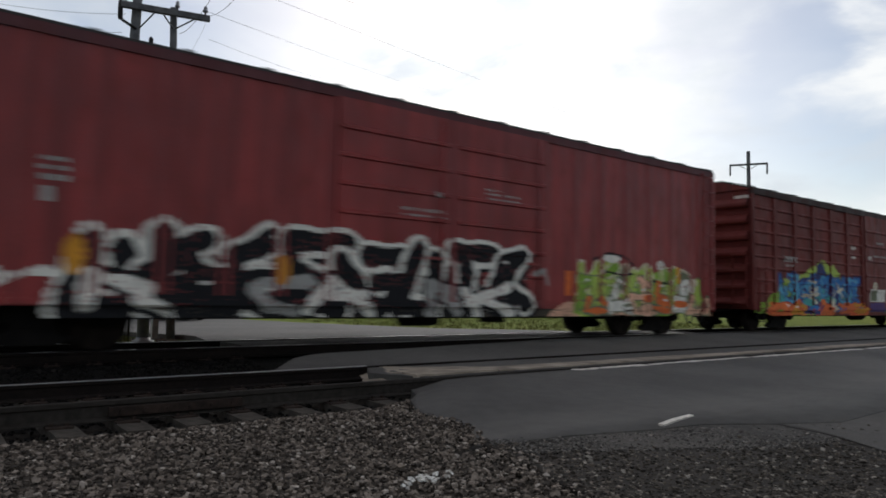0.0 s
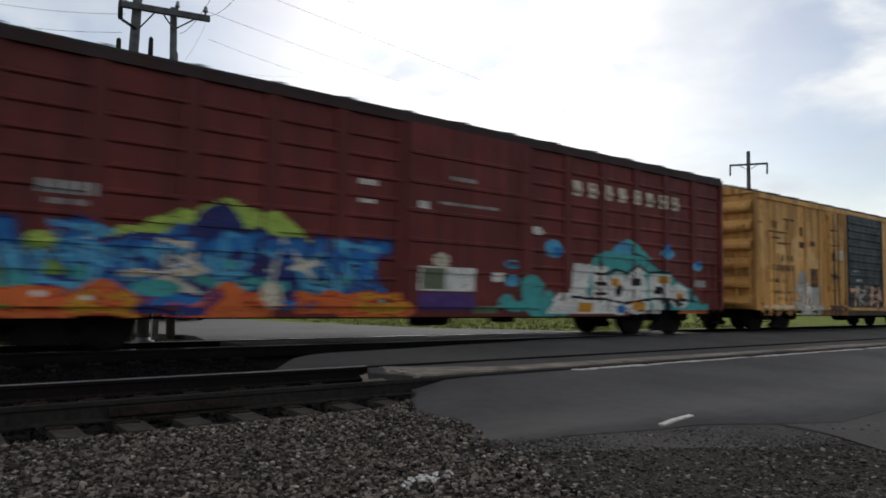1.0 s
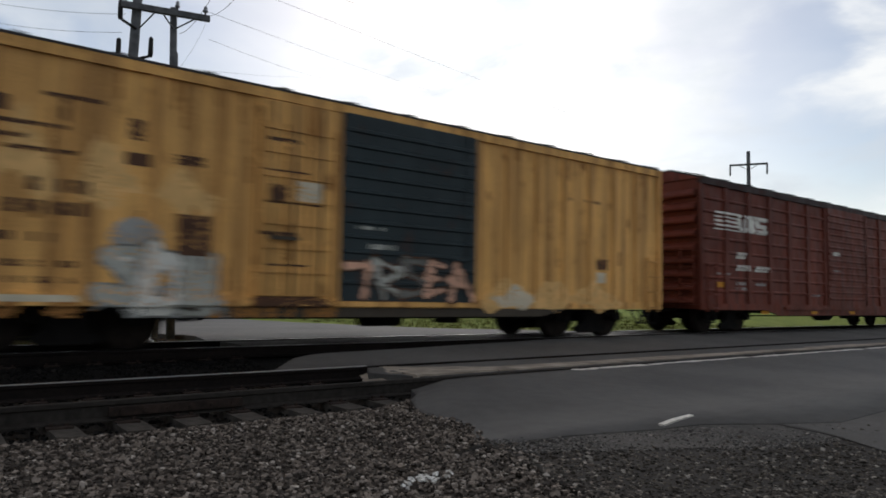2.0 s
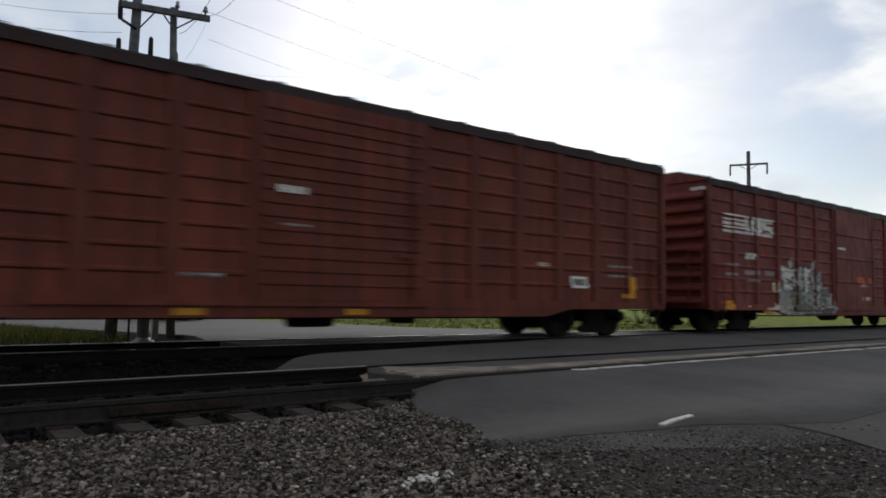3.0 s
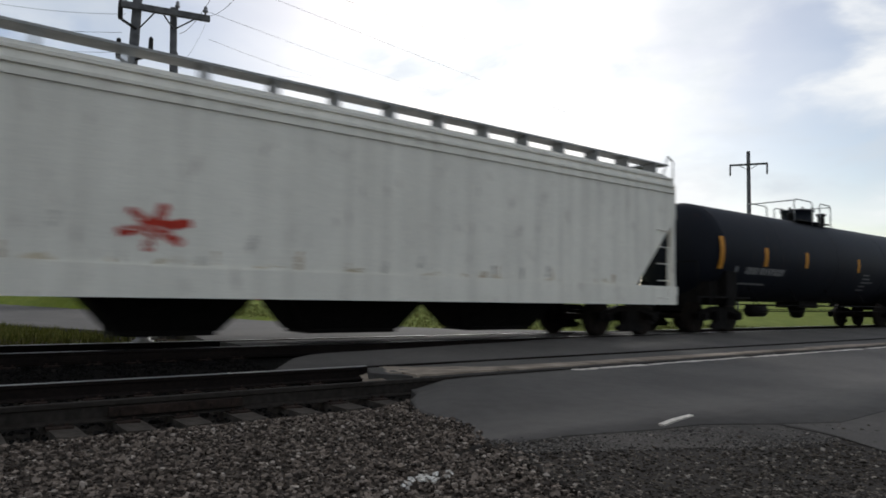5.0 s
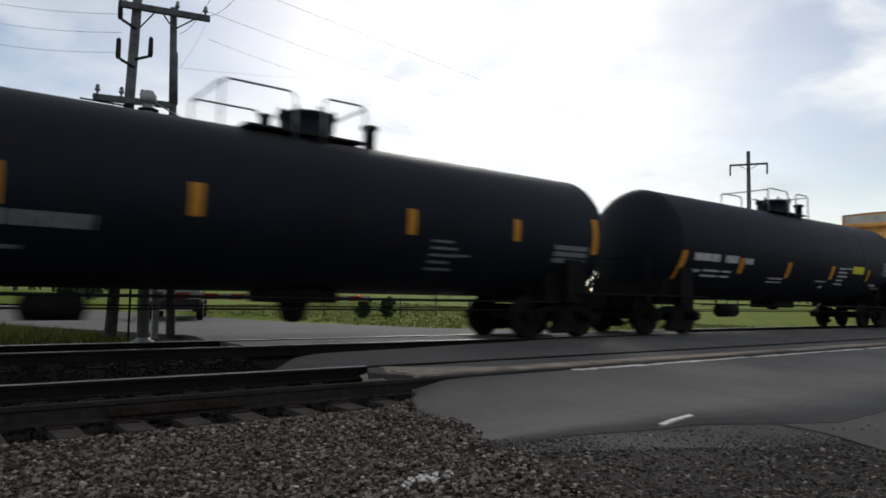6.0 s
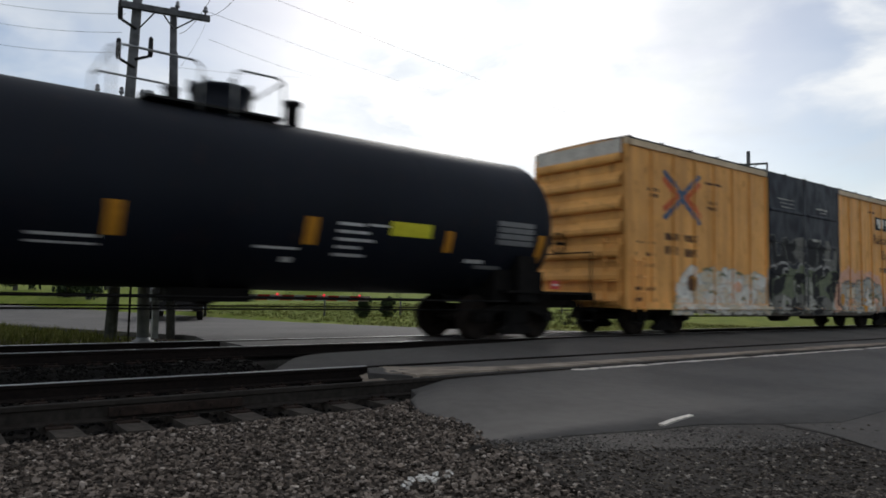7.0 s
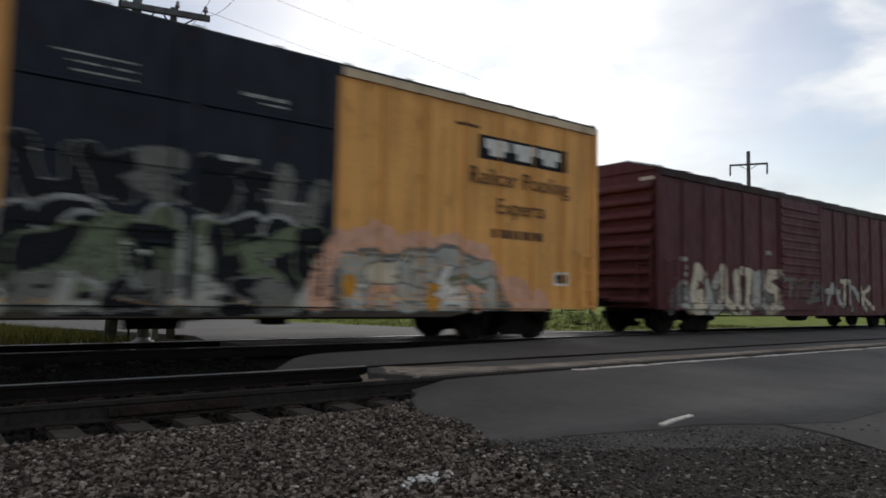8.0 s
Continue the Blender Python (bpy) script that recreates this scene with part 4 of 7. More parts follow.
def bogie_meshes():
    bm = bmesh.new()
    # cast side frame with its two openings
    extrude_poly(bm, [(-1.13, 0.40), (-1.13, 0.56), (-0.92, 0.62), (-0.45, 0.74), (0.45, 0.74), (0.92, 0.62), (1.13, 0.56), (1.13, 0.40), (0.98, 0.36), (0.80, 0.47), (0.46, 0.60), (0.30, 0.60),
                      (0.30, 0.30), (0.50, 0.20), (0.36, 0.12), (-0.36, 0.12), (-0.50, 0.20), (-0.30, 0.30), (-0.30, 0.60), (-0.46, 0.60), (-0.80, 0.47), (-0.98, 0.36)], -1.08, -0.96)
    bmesh.ops.triangulate(bm, faces=[f for f in bm.faces if len(f.verts) > 4])
    fr = mesh_of("side_frame", bm, M_TRUCK)
    bm = bmesh.new()
    box(bm, -0.22, 0.22, -1.12, 1.12, 0.36, 0.60)
    bevel(bm, 0.03)
    bol = mesh_of("bolster", bm, M_TRUCK)
    bm = bmesh.new()
    for dx in (-0.17, -0.02, 0.13):
        for k in range(5):
            lathe(bm, [(0, 0.06), (0.015, 0.07), (0.03, 0.06)], "z", (dx + 0.02, -1.02, 0.15 + k * 0.045), 10)
    spr = mesh_of("spring", bm, M_TRUCK)
    bm = bmesh.new()
    lathe(bm, [(-0.10, 0.06), (-0.09, 0.10), (0.0, 0.11)], "y", (0, -1.06, 0), 14)
    cap = mesh_of("bearing_cap", bm, M_TRUCK)
    return fr, bol, spr, cap


ME_WHEELS = wheelset_mesh()
ME_FRAME, ME_BOLSTER, ME_SPRING, ME_CAP = bogie_meshes()


def bogie(car, x, wheels, base=0.86):
    b = again("bogie", ME_BOLSTER, car, (x, 0, 0), label="black grimy four-wheel bogie")
    again("side_frame", ME_FRAME, b)
    again("side_frame", ME_FRAME, b, rz=180)
    again("spring", ME_SPRING, b)
    again("spring", ME_SPRING, b, rz=180)
    for dx in (-base, base):
        again("bearing_cap", ME_CAP, b, (dx, 0, WHEEL_R))
        w = again("wheelset", ME_WHEELS, b, (dx, 0, WHEEL_R), label="worn brown steel wheelset")
        wheels.append(w)


def coupler(car, x, out):
    bm = bmesh.new()
    box(bm, min(x, x + out * 0.75), max(x, x + out * 0.75), -0.10, 0.10, 0.72, 0.92)
    a, b = x + out * 0.75, x + out * 1.05
    box(bm, min(a, b), max(a, b), -0.16, 0.15, 0.66, 0.98)
    bevel(bm, 0.03)
    c = part("coupler", bm, M_TRUCK, car)
    n = 10
    pts = [(x + out * (0.5 + 0.55 * i / n), -0.28, 0.62 - 0.36 * math.sin(math.pi * i / n)) for i in range(n + 1)]
    part("air_hose", _tube(pts, 0.024), M_RUBBER, c, "black hanging air hose")
    pts = [(x + out * 0.1, -0.9, 0.82), (x + out * 0.35, -0.9, 0.62), (x + out * 0.35, -0.2, 0.6)]
    part("cut_lever", _tube(pts, 0.014), M_TRUCK, c)


def ladder(car, x, z0, z1, material, side=-1, w=0.42, out=0.09):
    y = side * (HALF + 0.02)
    l = part("ladder", _boxed(x - 0.02, x + 0.02, y - 0.02 + side * out * 0.5, y + 0.02 + side * out * 0.5, z0, z1), material, car)
    part("stile", _boxed(x + w - 0.02, x + w + 0.02, y - 0.02 + side * out * 0.5, y + 0.02 + side * out * 0.5, z0, z1), material, l)
    n = int((z1 - z0) / 0.40) + 1
    for i in range(n):
        z = z0 + 0.1 + (z1 - z0 - 0.2) * i / max(1, n - 1)
        part("rung", _tube([(x, y + side * out, z), (x + w, y + side * out, z)], 0.014), material, l)


def end_ladder(car, x, y, z0, z1, material):
    l = part("ladder", _boxed(x - 0.10, x - 0.05, y - 0.02, y + 0.02, z0, z1), material, car)
    part("stile", _boxed(x - 0.10, x - 0.05, y + 0.40, y + 0.44, z0, z1), material, l)
    n = int((z1 - z0) / 0.42) + 1
    for i in range(n):
        z = z0 + 0.1 + (z1 - z0 - 0.2) * i / max(1, n - 1)
        part("rung", _tube([(x - 0.12, y, z), (x - 0.12, y + 0.42, z)], 0.014), material, l)


class Relief:
    """How far each spot of a car's flank lies behind its outermost plane."""
    def __init__(self):
        self.steps = []          # (x0, x1, z0, z1, depth)
        self.base = 0.0


def boxcar(label, u0, L, eave, skin, trim, doors, door_mat, style, roof_mat, ends=7, sill=0.66, posts=None, door_ribs=5, group="freight train", truck_in=2.15, low_sill=0.50, peak=0.26, belly=None, chord=None):
    car = thing("boxcar", label, "railway car", group)
    rel = Relief()
    inset = {"panel": 0.055, "smooth": 0.018, "rib": 0.04}[style]
    rel.base = inset
    y0 = -HALF + inset
    # body shell with an open look only at the doors; floor and walls in one closed box
    bm = bmesh.new()
    box(bm, 0.06, L - 0.06, y0, -y0, sill + 0.02, eave - 0.02)
    part("body", bm, skin, car)
    # longitudinal top chord and side sill on both flanks
    for s in (-1, 1):
        a, b = sorted((s * (HALF + 0.015), s * (HALF - 0.08)))
        part("top_chord", _boxed(0, L, a, b, eave - 0.16, eave, 0.012), chord or trim, car)
        part("side_sill", _boxed(0.02, L - 0.02, a, b, sill, sill + 0.17, 0.01), trim, car)
        bm = bmesh.new()
        extrude_poly(bm, [(3.4, sill), (4.2, low_sill), (L - 4.2, low_sill), (L - 3.4, sill)], a + 0.01, b - 0.01)
        part("fishbelly_sill", bm, belly or trim, car)
        for x in (0.0, L - 0.13):
            part("corner_post", _boxed(x, x + 0.13, a + 0.002, b - 0.002, sill + 0.17, eave - 0.16, 0.015), trim, car)
    rel.steps += [(3.8, L - 3.8, low_sill, sill, -0.008), (0, L, eave - 0.16, eave, -0.015), (0, L, sill, sill + 0.17, -0.015), (0, 0.13, sill, eave, 0), (L - 0.13, L, sill, eave, 0)]
    # posts between the ends and the door
    d0, d1 = doors
    if posts is None:
        n0, n1 = 6, 6
    else:
        n0, n1 = posts
    zb, zt = sill + 0.17, eave - 0.16
    xs = [0.13 + (d0 - 0.13) * i / n0 for i in range(1, n0)] + [d1 + (L - 0.13 - d1) * i / n1 for i in range(1, n1)] + [d0, d1]
    pw = {"panel": 0.115, "smooth": 0.045, "rib": 0.05}[style]
    bm = bmesh.new()
    if style == "smooth":
        extrude_poly(bm, [(-0.11, 0), (-0.04, 0), (0.04, 0), (0.11, 0), (0.11, zt - zb), (-0.11, zt - zb)], -HALF, -HALF + inset)
        bmesh.ops.delete(bm, geom=bm.verts[:], context="VERTS")
        a = [bm.verts.new((x, y, 0)) for x, y in ((-0.13, y0 + .001), (-0.05, -HALF), (0.05, -HALF), (0.13, y0 + .001))]
        b = [bm.verts.new((v.co.x, v.co.y, zt - zb)) for v in a]
        for i in range(3):
            bm.faces.new((a[i], a[i + 1], b[i + 1], b[i])).smooth = True
    else:
        box(bm, -pw, pw, -HALF, y0 + 0.01, 0, zt - zb)
        bevel(bm, 0.012)
    pm = mesh_of("side_post", bm, skin)
    for x in xs:
        again("side_post", pm, car, (x, 0, zb))
        again("side_post", pm, car, (x, 0, zb), 180)
        rel.steps.append((x - pw, x + pw, zb, zt, 0.0))
    # pressed panels with their horizontal ribs
    if style == "panel":
        n = 9
        edges = sorted([0.13] + [x for x in xs if x <= d0] + []) , sorted([x for x in xs if x >= d1] + [L - 0.13])
        for run in edges:
            for a, b in zip(run[:-1], run[1:]):
                bm = bmesh.new()
                prof = [(0.0, zb)]
                for k in range(1, n):
                    z = zb + (zt - zb) * k / n
                    prof += [(0.0, z - 0.06), (0.036, z - 0.03), (0.036, z + 0.005), (0.0, z + 0.035)]
                    rel.steps.append((a + pw, b - pw, z - 0.06, z + 0.035, inset - 0.036))
                prof.append((0.0, zt))
                p0 = [bm.verts.new((a + pw - .005, y0 - .003 - d, z)) for d, z in prof]
                p1 = [bm.verts.new((b - pw + .005, y0 - .003 - d, z)) for d, z in prof]
                for i in range(len(prof) - 1):
                    bm.faces.new((p0[i], p1[i], p1[i + 1], p0[i + 1]))
                me = mesh_of("side_panel", bm, skin)
                again("side_panel", me, car)
                again("side_panel", me, car, (a + b, 0, 0), 180)
    # doors: two leaves or one
    leaf = [(d0, d1)] if d1 - d0 < 3.6 else [(d0, (d0 + d1) / 2), ((d0 + d1) / 2, d1)]
    for a, b in leaf:
        for rz in (0, 180):
            bm = bmesh.new()
            box(bm, a + (0.05 if a == d0 else 0.006), b - (0.05 if b == d1 else 0.006), -HALF - 0.035, -HALF + 0.03, zb - 0.06, zt + 0.02)
            bevel(bm, 0.015)
            dr = part("door", bm, door_mat, car, "sliding door with pressed horizontal ribs")
            if rz:
                dr.matrix_basis = pose(a + b, 0, 0, 0, 0, 180)
            for k in range(1, door_ribs + 1):
                z = zb + (zt - zb) * k / (door_ribs + 1)
                h = min(0.06, 0.25 * (zt - zb) / (door_ribs + 1))
                bm = bmesh.new()
                extrude_poly(bm, [(-0.02, -h), (0.03, -h * 0.4), (0.03, h * 0.4), (-0.02, h)], a + 0.12, b - 0.12)
                bmesh.ops.transform(bm, matrix=Matrix(((0, 1, 0, 0), (-1, 0, 0, -HALF - 0.035), (0, 0, 1, z), (0, 0, 0, 1))), verts=bm.verts[:])
                part("door_rib", bm, door_mat, dr)
                if not rz:
                    rel.steps.append((a + 0.12, b - 0.12, z - h, z + h, -0.065))
            x = b - 0.30
            part("lock_rod", _tube([(x, -HALF - 0.085, zb), (x, -HALF - 0.085, zt)], 0.016), door_mat, dr)
            part("door_handle", _boxed(x - 0.35, x + 0.02, -HALF - 0.11, -HALF - 0.08, 1.55, 1.60), door_mat, dr)
        rel.steps.append((a + 0.05, b - 0.05, zb - 0.06, zt + 0.02, -0.035))
    for s in (-1, 1):
        a, b = sorted((s * (HALF + 0.08), s * (HALF - 0.02)))
        part("door_track", _boxed(max(0.3, d0 - (d1 - d0) * 0.9), d1 + 0.1, a, b, sill + 0.02, sill + 0.10), trim, car)
    rel.steps.append((max(0.3, d0 - (d1 - d0) * 0.9), d1 + 0.1, sill + 0.02, sill + 0.10, -0.082))
    # corrugated ends
    for x, rz, sg in ((0.06, 0, 1), (L - 0.06, 180, -1)):
        bm = bmesh.new()
        prof = [(-0.002, sill + 0.05)]
        for k in range(ends):
            z = sill + 0.25 + (eave - sill - 0.65) * k / (ends - 1)
            h = 0.36 * (eave - sill - 0.6) / ends
            prof += [(-0.002, z - h), (-0.12, z - h * 0.92), (-0.15, z - h * 0.6), (-0.145, z - h * 0.1), (-0.07, z + h * 0.6), (-0.002, z + h)]
        prof.append((-0.002, eave - 0.05))
        a = [bm.verts.new((px, -HALF + 0.13, pz)) for px, pz in prof]
        b = [bm.verts.new((px, HALF - 0.13, pz)) for px, pz in prof]
        for i in range(len(prof) - 1):
            bm.faces.new((a[i], b[i], b[i + 1], a[i + 1]))
        e = part("end_wall", bm, skin, car, "corrugated pressed-steel end")
        if rz:
            e.matrix_basis = pose(x, 0, 0, 0, 0, 180)
        else:
            e.matrix_basis = pose(x, 0, 0)
        bm = bmesh.new()
        extrude_poly(bm, [(-HALF + .02, eave - 0.02), (HALF - .02, eave - 0.02), (0.55, eave + peak + 0.01), (-0.55, eave + peak + 0.01)], 0, 0.06)
        g = part("gable", bm, skin, car)
        g.matrix_basis = pose(x - 0.05 if not rz else x + 0.05, 0, 0, 0, 0, -90 if not rz else 90)
    # roof with raised seams
    bm = bmesh.new()
    prof = [(-HALF - 0.02, eave - 0.01), (-HALF - 0.02, eave + 0.03), (-0.55, eave + 0.04 + peak), (0.55, eave + 0.04 + peak), (HALF + 0.02, eave + 0.03), (HALF + 0.02, eave - 0.01)]
    bar_along(bm, prof, 0.075, L - 0.075)
    rf = part("roof", bm, roof_mat, car, "grey-brown ribbed steel roof")
    bm = bmesh.new()
    bar_along(bm, [(y * 1.006, z + 0.028) for y, z in prof[1:5]] + [(p[0], p[1] + 0.01) for p in prof[4:0:-1]], -0.05, 0.05)
    sm = mesh_of("roof_seam", bm, roof_mat)
    n = int(L / 1.25)
    for i in range(n + 1):
        again("roof_seam", sm, rf, (0.15 + (L - 0.30) * i / n, 0, 0))
    # ladders and steps
    ladder(car, 0.22, sill - 0.05, sill + 1.25, trim)
    ladder(car, L - 0.64, sill - 0.05, eave - 0.1 if style == "smooth" else sill + 1.25, trim)
    end_ladder(car, 0.0, -HALF + 0.16, sill + 0.1, sill + 1.7, trim)
    part("brake_wheel", _ring_bm(0.0 - 0.22, 0.45, 2.3, 0.26), M_TRUCK, car)
    part("crossover_step", _boxed(-0.28, -0.02, -1.1, 1.1, sill + 0.18, sill + 0.22), trim, car)
    for x in (0.22, L - 0.64):
        part("stirrup_step", _tube([(x, -HALF, sill), (x, -HALF, sill - 0.33), (x + 0.42, -HALF, sill - 0.33), (x + 0.42, -HALF, sill)], 0.017), M_TRUCK, car)
    # underframe
    bm = bmesh.new()
    box(bm, 0.1, L - 0.1, -0.22, 0.22, 0.58, sill + 0.05)
    for k in range(7):
        x = 3.6 + (L - 7.2) * k / 6
        box(bm, x - 0.06, x + 0.06, -HALF + 0.15, HALF - 0.15, sill - 0.10, sill + 0.04)
    part("underframe", bm, M_TRUCK, car)
    bm = bmesh.new()
    lathe(bm, [(0, 0.05), (0.05, 0.20), (0.85, 0.20), (0.9, 0.05)], "x", (L * 0.46, -0.75, 0.50), 16)
    part("air_reservoir", bm, M_TRUCK, car)
    part("brake_valve", _boxed(L * 0.58, L * 0.58 + 0.4, -0.95, -0.6, 0.36, 0.62, 0.03), M_TRUCK, car)
    part("brake_pipe", _tube([(3.2, -0.95, 0.48), (L - 3.2, -0.95, 0.46)], 0.022), M_TRUCK, car)
    wheels = []
    bogie(car, truck_in, wheels)
    bogie(car, L - truck_in, wheels)
    coupler(car, 0.05, -1)
    coupler(car, L - 0.05, 1)
    TRAIN.append((car, u0, wheels))
    return car, rel


def _ring_bm(x, y, z, r):
    bm = bmesh.new()
    n = 16
    pts = [(x, y + r * math.cos(2 * math.pi * i / n), z + r * math.sin(2 * math.pi * i / n)) for i in range(n + 1)]
    pipe(bm, pts, 0.018, 6)
    for i in range(4):
        a = math.pi / 2 * i
        cyl(bm, (x, y, z), (x, y + r * math.cos(a), z + r * math.sin(a)), 0.014, n=6)
    cyl(bm, (x - 0.05, y, z), (x + 0.2, y, z), 0.04, n=8)
    return bm
P_RED = paint("oxide_red_paint", (0.235, 0.029, 0.028), 0.40, 0.85, fade=0.35, spec=0.32)
P_BROWN = paint("brown_red_paint", (0.155, 0.031, 0.026), 0.55, 0.95, fade=0.35)
P_NS = paint("mineral_red_paint", (0.175, 0.037, 0.026), 0.55, 1.0, fade=0.4)
P_NSDARK = paint("dull_mineral_red_paint", (0.15, 0.036, 0.021), 0.55, 1.0, fade=0.4)
P_PURPLE = paint("dark_maroon_paint", (0.105, 0.034, 0.038), 0.55, 0.6)
P_YEL = paint("faded_yellow_paint", (0.76, 0.41, 0.125), 0.55, 1.0, dirt=(0.20, 0.09, 0.03), rusty=0.5, rust=(0.17, 0.065, 0.022))
P_TTX = paint("railcar_yellow_paint", (0.80, 0.40, 0.115), 0.5, 0.7, dirt=(0.42, 0.19, 0.05))
P_GREEN = paint("faded_black_green_paint", (0.025, 0.035, 0.038), 0.5, 0.3)
P_NAVY = paint("black_door_paint", (0.010, 0.013, 0.022), 0.45, 0.2, rusty=0.1)
P_DIRTY = paint("grimed_sill_paint", (0.07, 0.055, 0.04), 0.6, 0.5)
P_ROOF = paint("dull_roof_paint", (0.045, 0.042, 0.04), 0.6, 0.4)
P_HOP = paint("light_grey_hopper_paint", (0.82, 0.785, 0.70), 0.5, 0.30, dirt=(0.28, 0.25, 0.20), rusty=0.15, fade=0.08)
P_TANK = paint("black_tank_paint", (0.007, 0.009, 0.015), 0.60, 0.25, dirt=(0.014, 0.013, 0.012), rusty=0.05, spec=0.14, bmp=0.0, even=True)
P_SOOT = paint("sooty_top_paint", (0.045, 0.026, 0.024), 0.6, 0.4)
P_TAN = paint("pale_tan_top_rail", (0.60, 0.46, 0.30), 0.55, 0.4)
red, R_red = boxcar("oxide red smooth-sided boxcar with black and white graffiti", -1.0, 17.9, 4.38, P_RED, P_RED, (6.35, 11.45), P_RED, "smooth", P_ROOF, posts=(7, 7), door_ribs=6, chord=P_PURPLE, belly=P_DIRTY)
sou, R_sou = boxcar("brown boxcar with ribbed panels and blue orange graffiti", 18.9, 18.2, 4.2, P_BROWN, P_BROWN, (7.65, 10.8), P_BROWN, "panel", P_ROOF, door_ribs=5, chord=P_SOOT)
yel, R_yel = boxcar("weathered faded yellow boxcar with a dark ribbed door", 38.87, 15.1, 4.12, P_YEL, P_YEL, (6.05, 9.1), P_GREEN, "rib", P_ROOF, ends=6, posts=(6, 7), door_ribs=11, belly=P_DIRTY)
ns1, R_ns1 = boxcar("mineral red boxcar with a corrugated door", 55.7, 18.0, 4.2, P_NSDARK, P_NSDARK, (7.35, 10.6), P_NSDARK, "panel", P_ROOF, ends=9, door_ribs=14, chord=P_SOOT)
ns2, R_ns2 = boxcar("mineral red boxcar with silver graffiti beside its door", 75.7, 18.0, 4.2, P_NS, P_NS, (7.55, 10.75), P_NS, "panel", P_ROOF, ends=9, door_ribs=3, chord=P_SOOT)
ttx, R_ttx = boxcar("tall yellow boxcar with black double doors and graffiti", 149.66, 18.1, 4.78, P_TTX, P_TTX, (6.65, 11.45), P_NAVY, "rib", P_ROOF, ends=7, posts=(7, 7), door_ribs=3, peak=0.03, belly=P_DIRTY, chord=P_TAN)
pur, R_pur = boxcar("dark maroon boxcar with pale graffiti along its sill", 170.05, 18.0, 4.2, P_PURPLE, P_PURPLE, (6.1, 8.9), P_PURPLE, "rib", P_ROOF, ends=9, posts=(6, 9), door_ribs=12, chord=P_SOOT)


# pale lettering bars high on two ends, and a brake wheel on a trailing end
for car in (sou, ns2, pur):
    part("lettering", _boxed(0.0, 0.006, -1.42, -0.98, 3.92, 4.01), M_WHITE, car, "pale lettering bar on the end")
part("brake_wheel", _ring_bm(18.2, -1.15, 3.25, 0.24), M_TRUCK, ns1, "black spoked brake wheel")

# the yellow car's second, plain yellow door leaf
bm = bmesh.new()
box(bm, 4.60, 5.98, -HALF - 0.035, -HALF + 0.03, 0.84, 3.94)
bevel(bm, 0.015)
leaf2 = part("door", bm, P_YEL, yel, "yellow plug door with rusty rods")
R_yel.steps.append((4.60, 5.98, 0.84, 3.94, -0.035))
for k in range(7):
    z = 1.2 + 0.38 * k
    part("door_rib", _boxed(4.70, 5.88, -HALF - 0.062, -HALF - 0.03, z, z + 0.05, 0.01), P_YEL, leaf2)
    R_yel.steps.append((4.70, 5.88, z, z + 0.05, -0.062))
for x in (4.85, 5.2, 5.7):
    part("lock_rod", _tube([(x, -HALF - 0.09, 0.85), (x, -HALF - 0.09, 3.92)], 0.018), P_DIRTY, leaf2)
part("door_handle", _boxed(4.8, 5.3, -HALF - 0.12, -HALF - 0.08, 1.72, 1.78), P_DIRTY, leaf2)
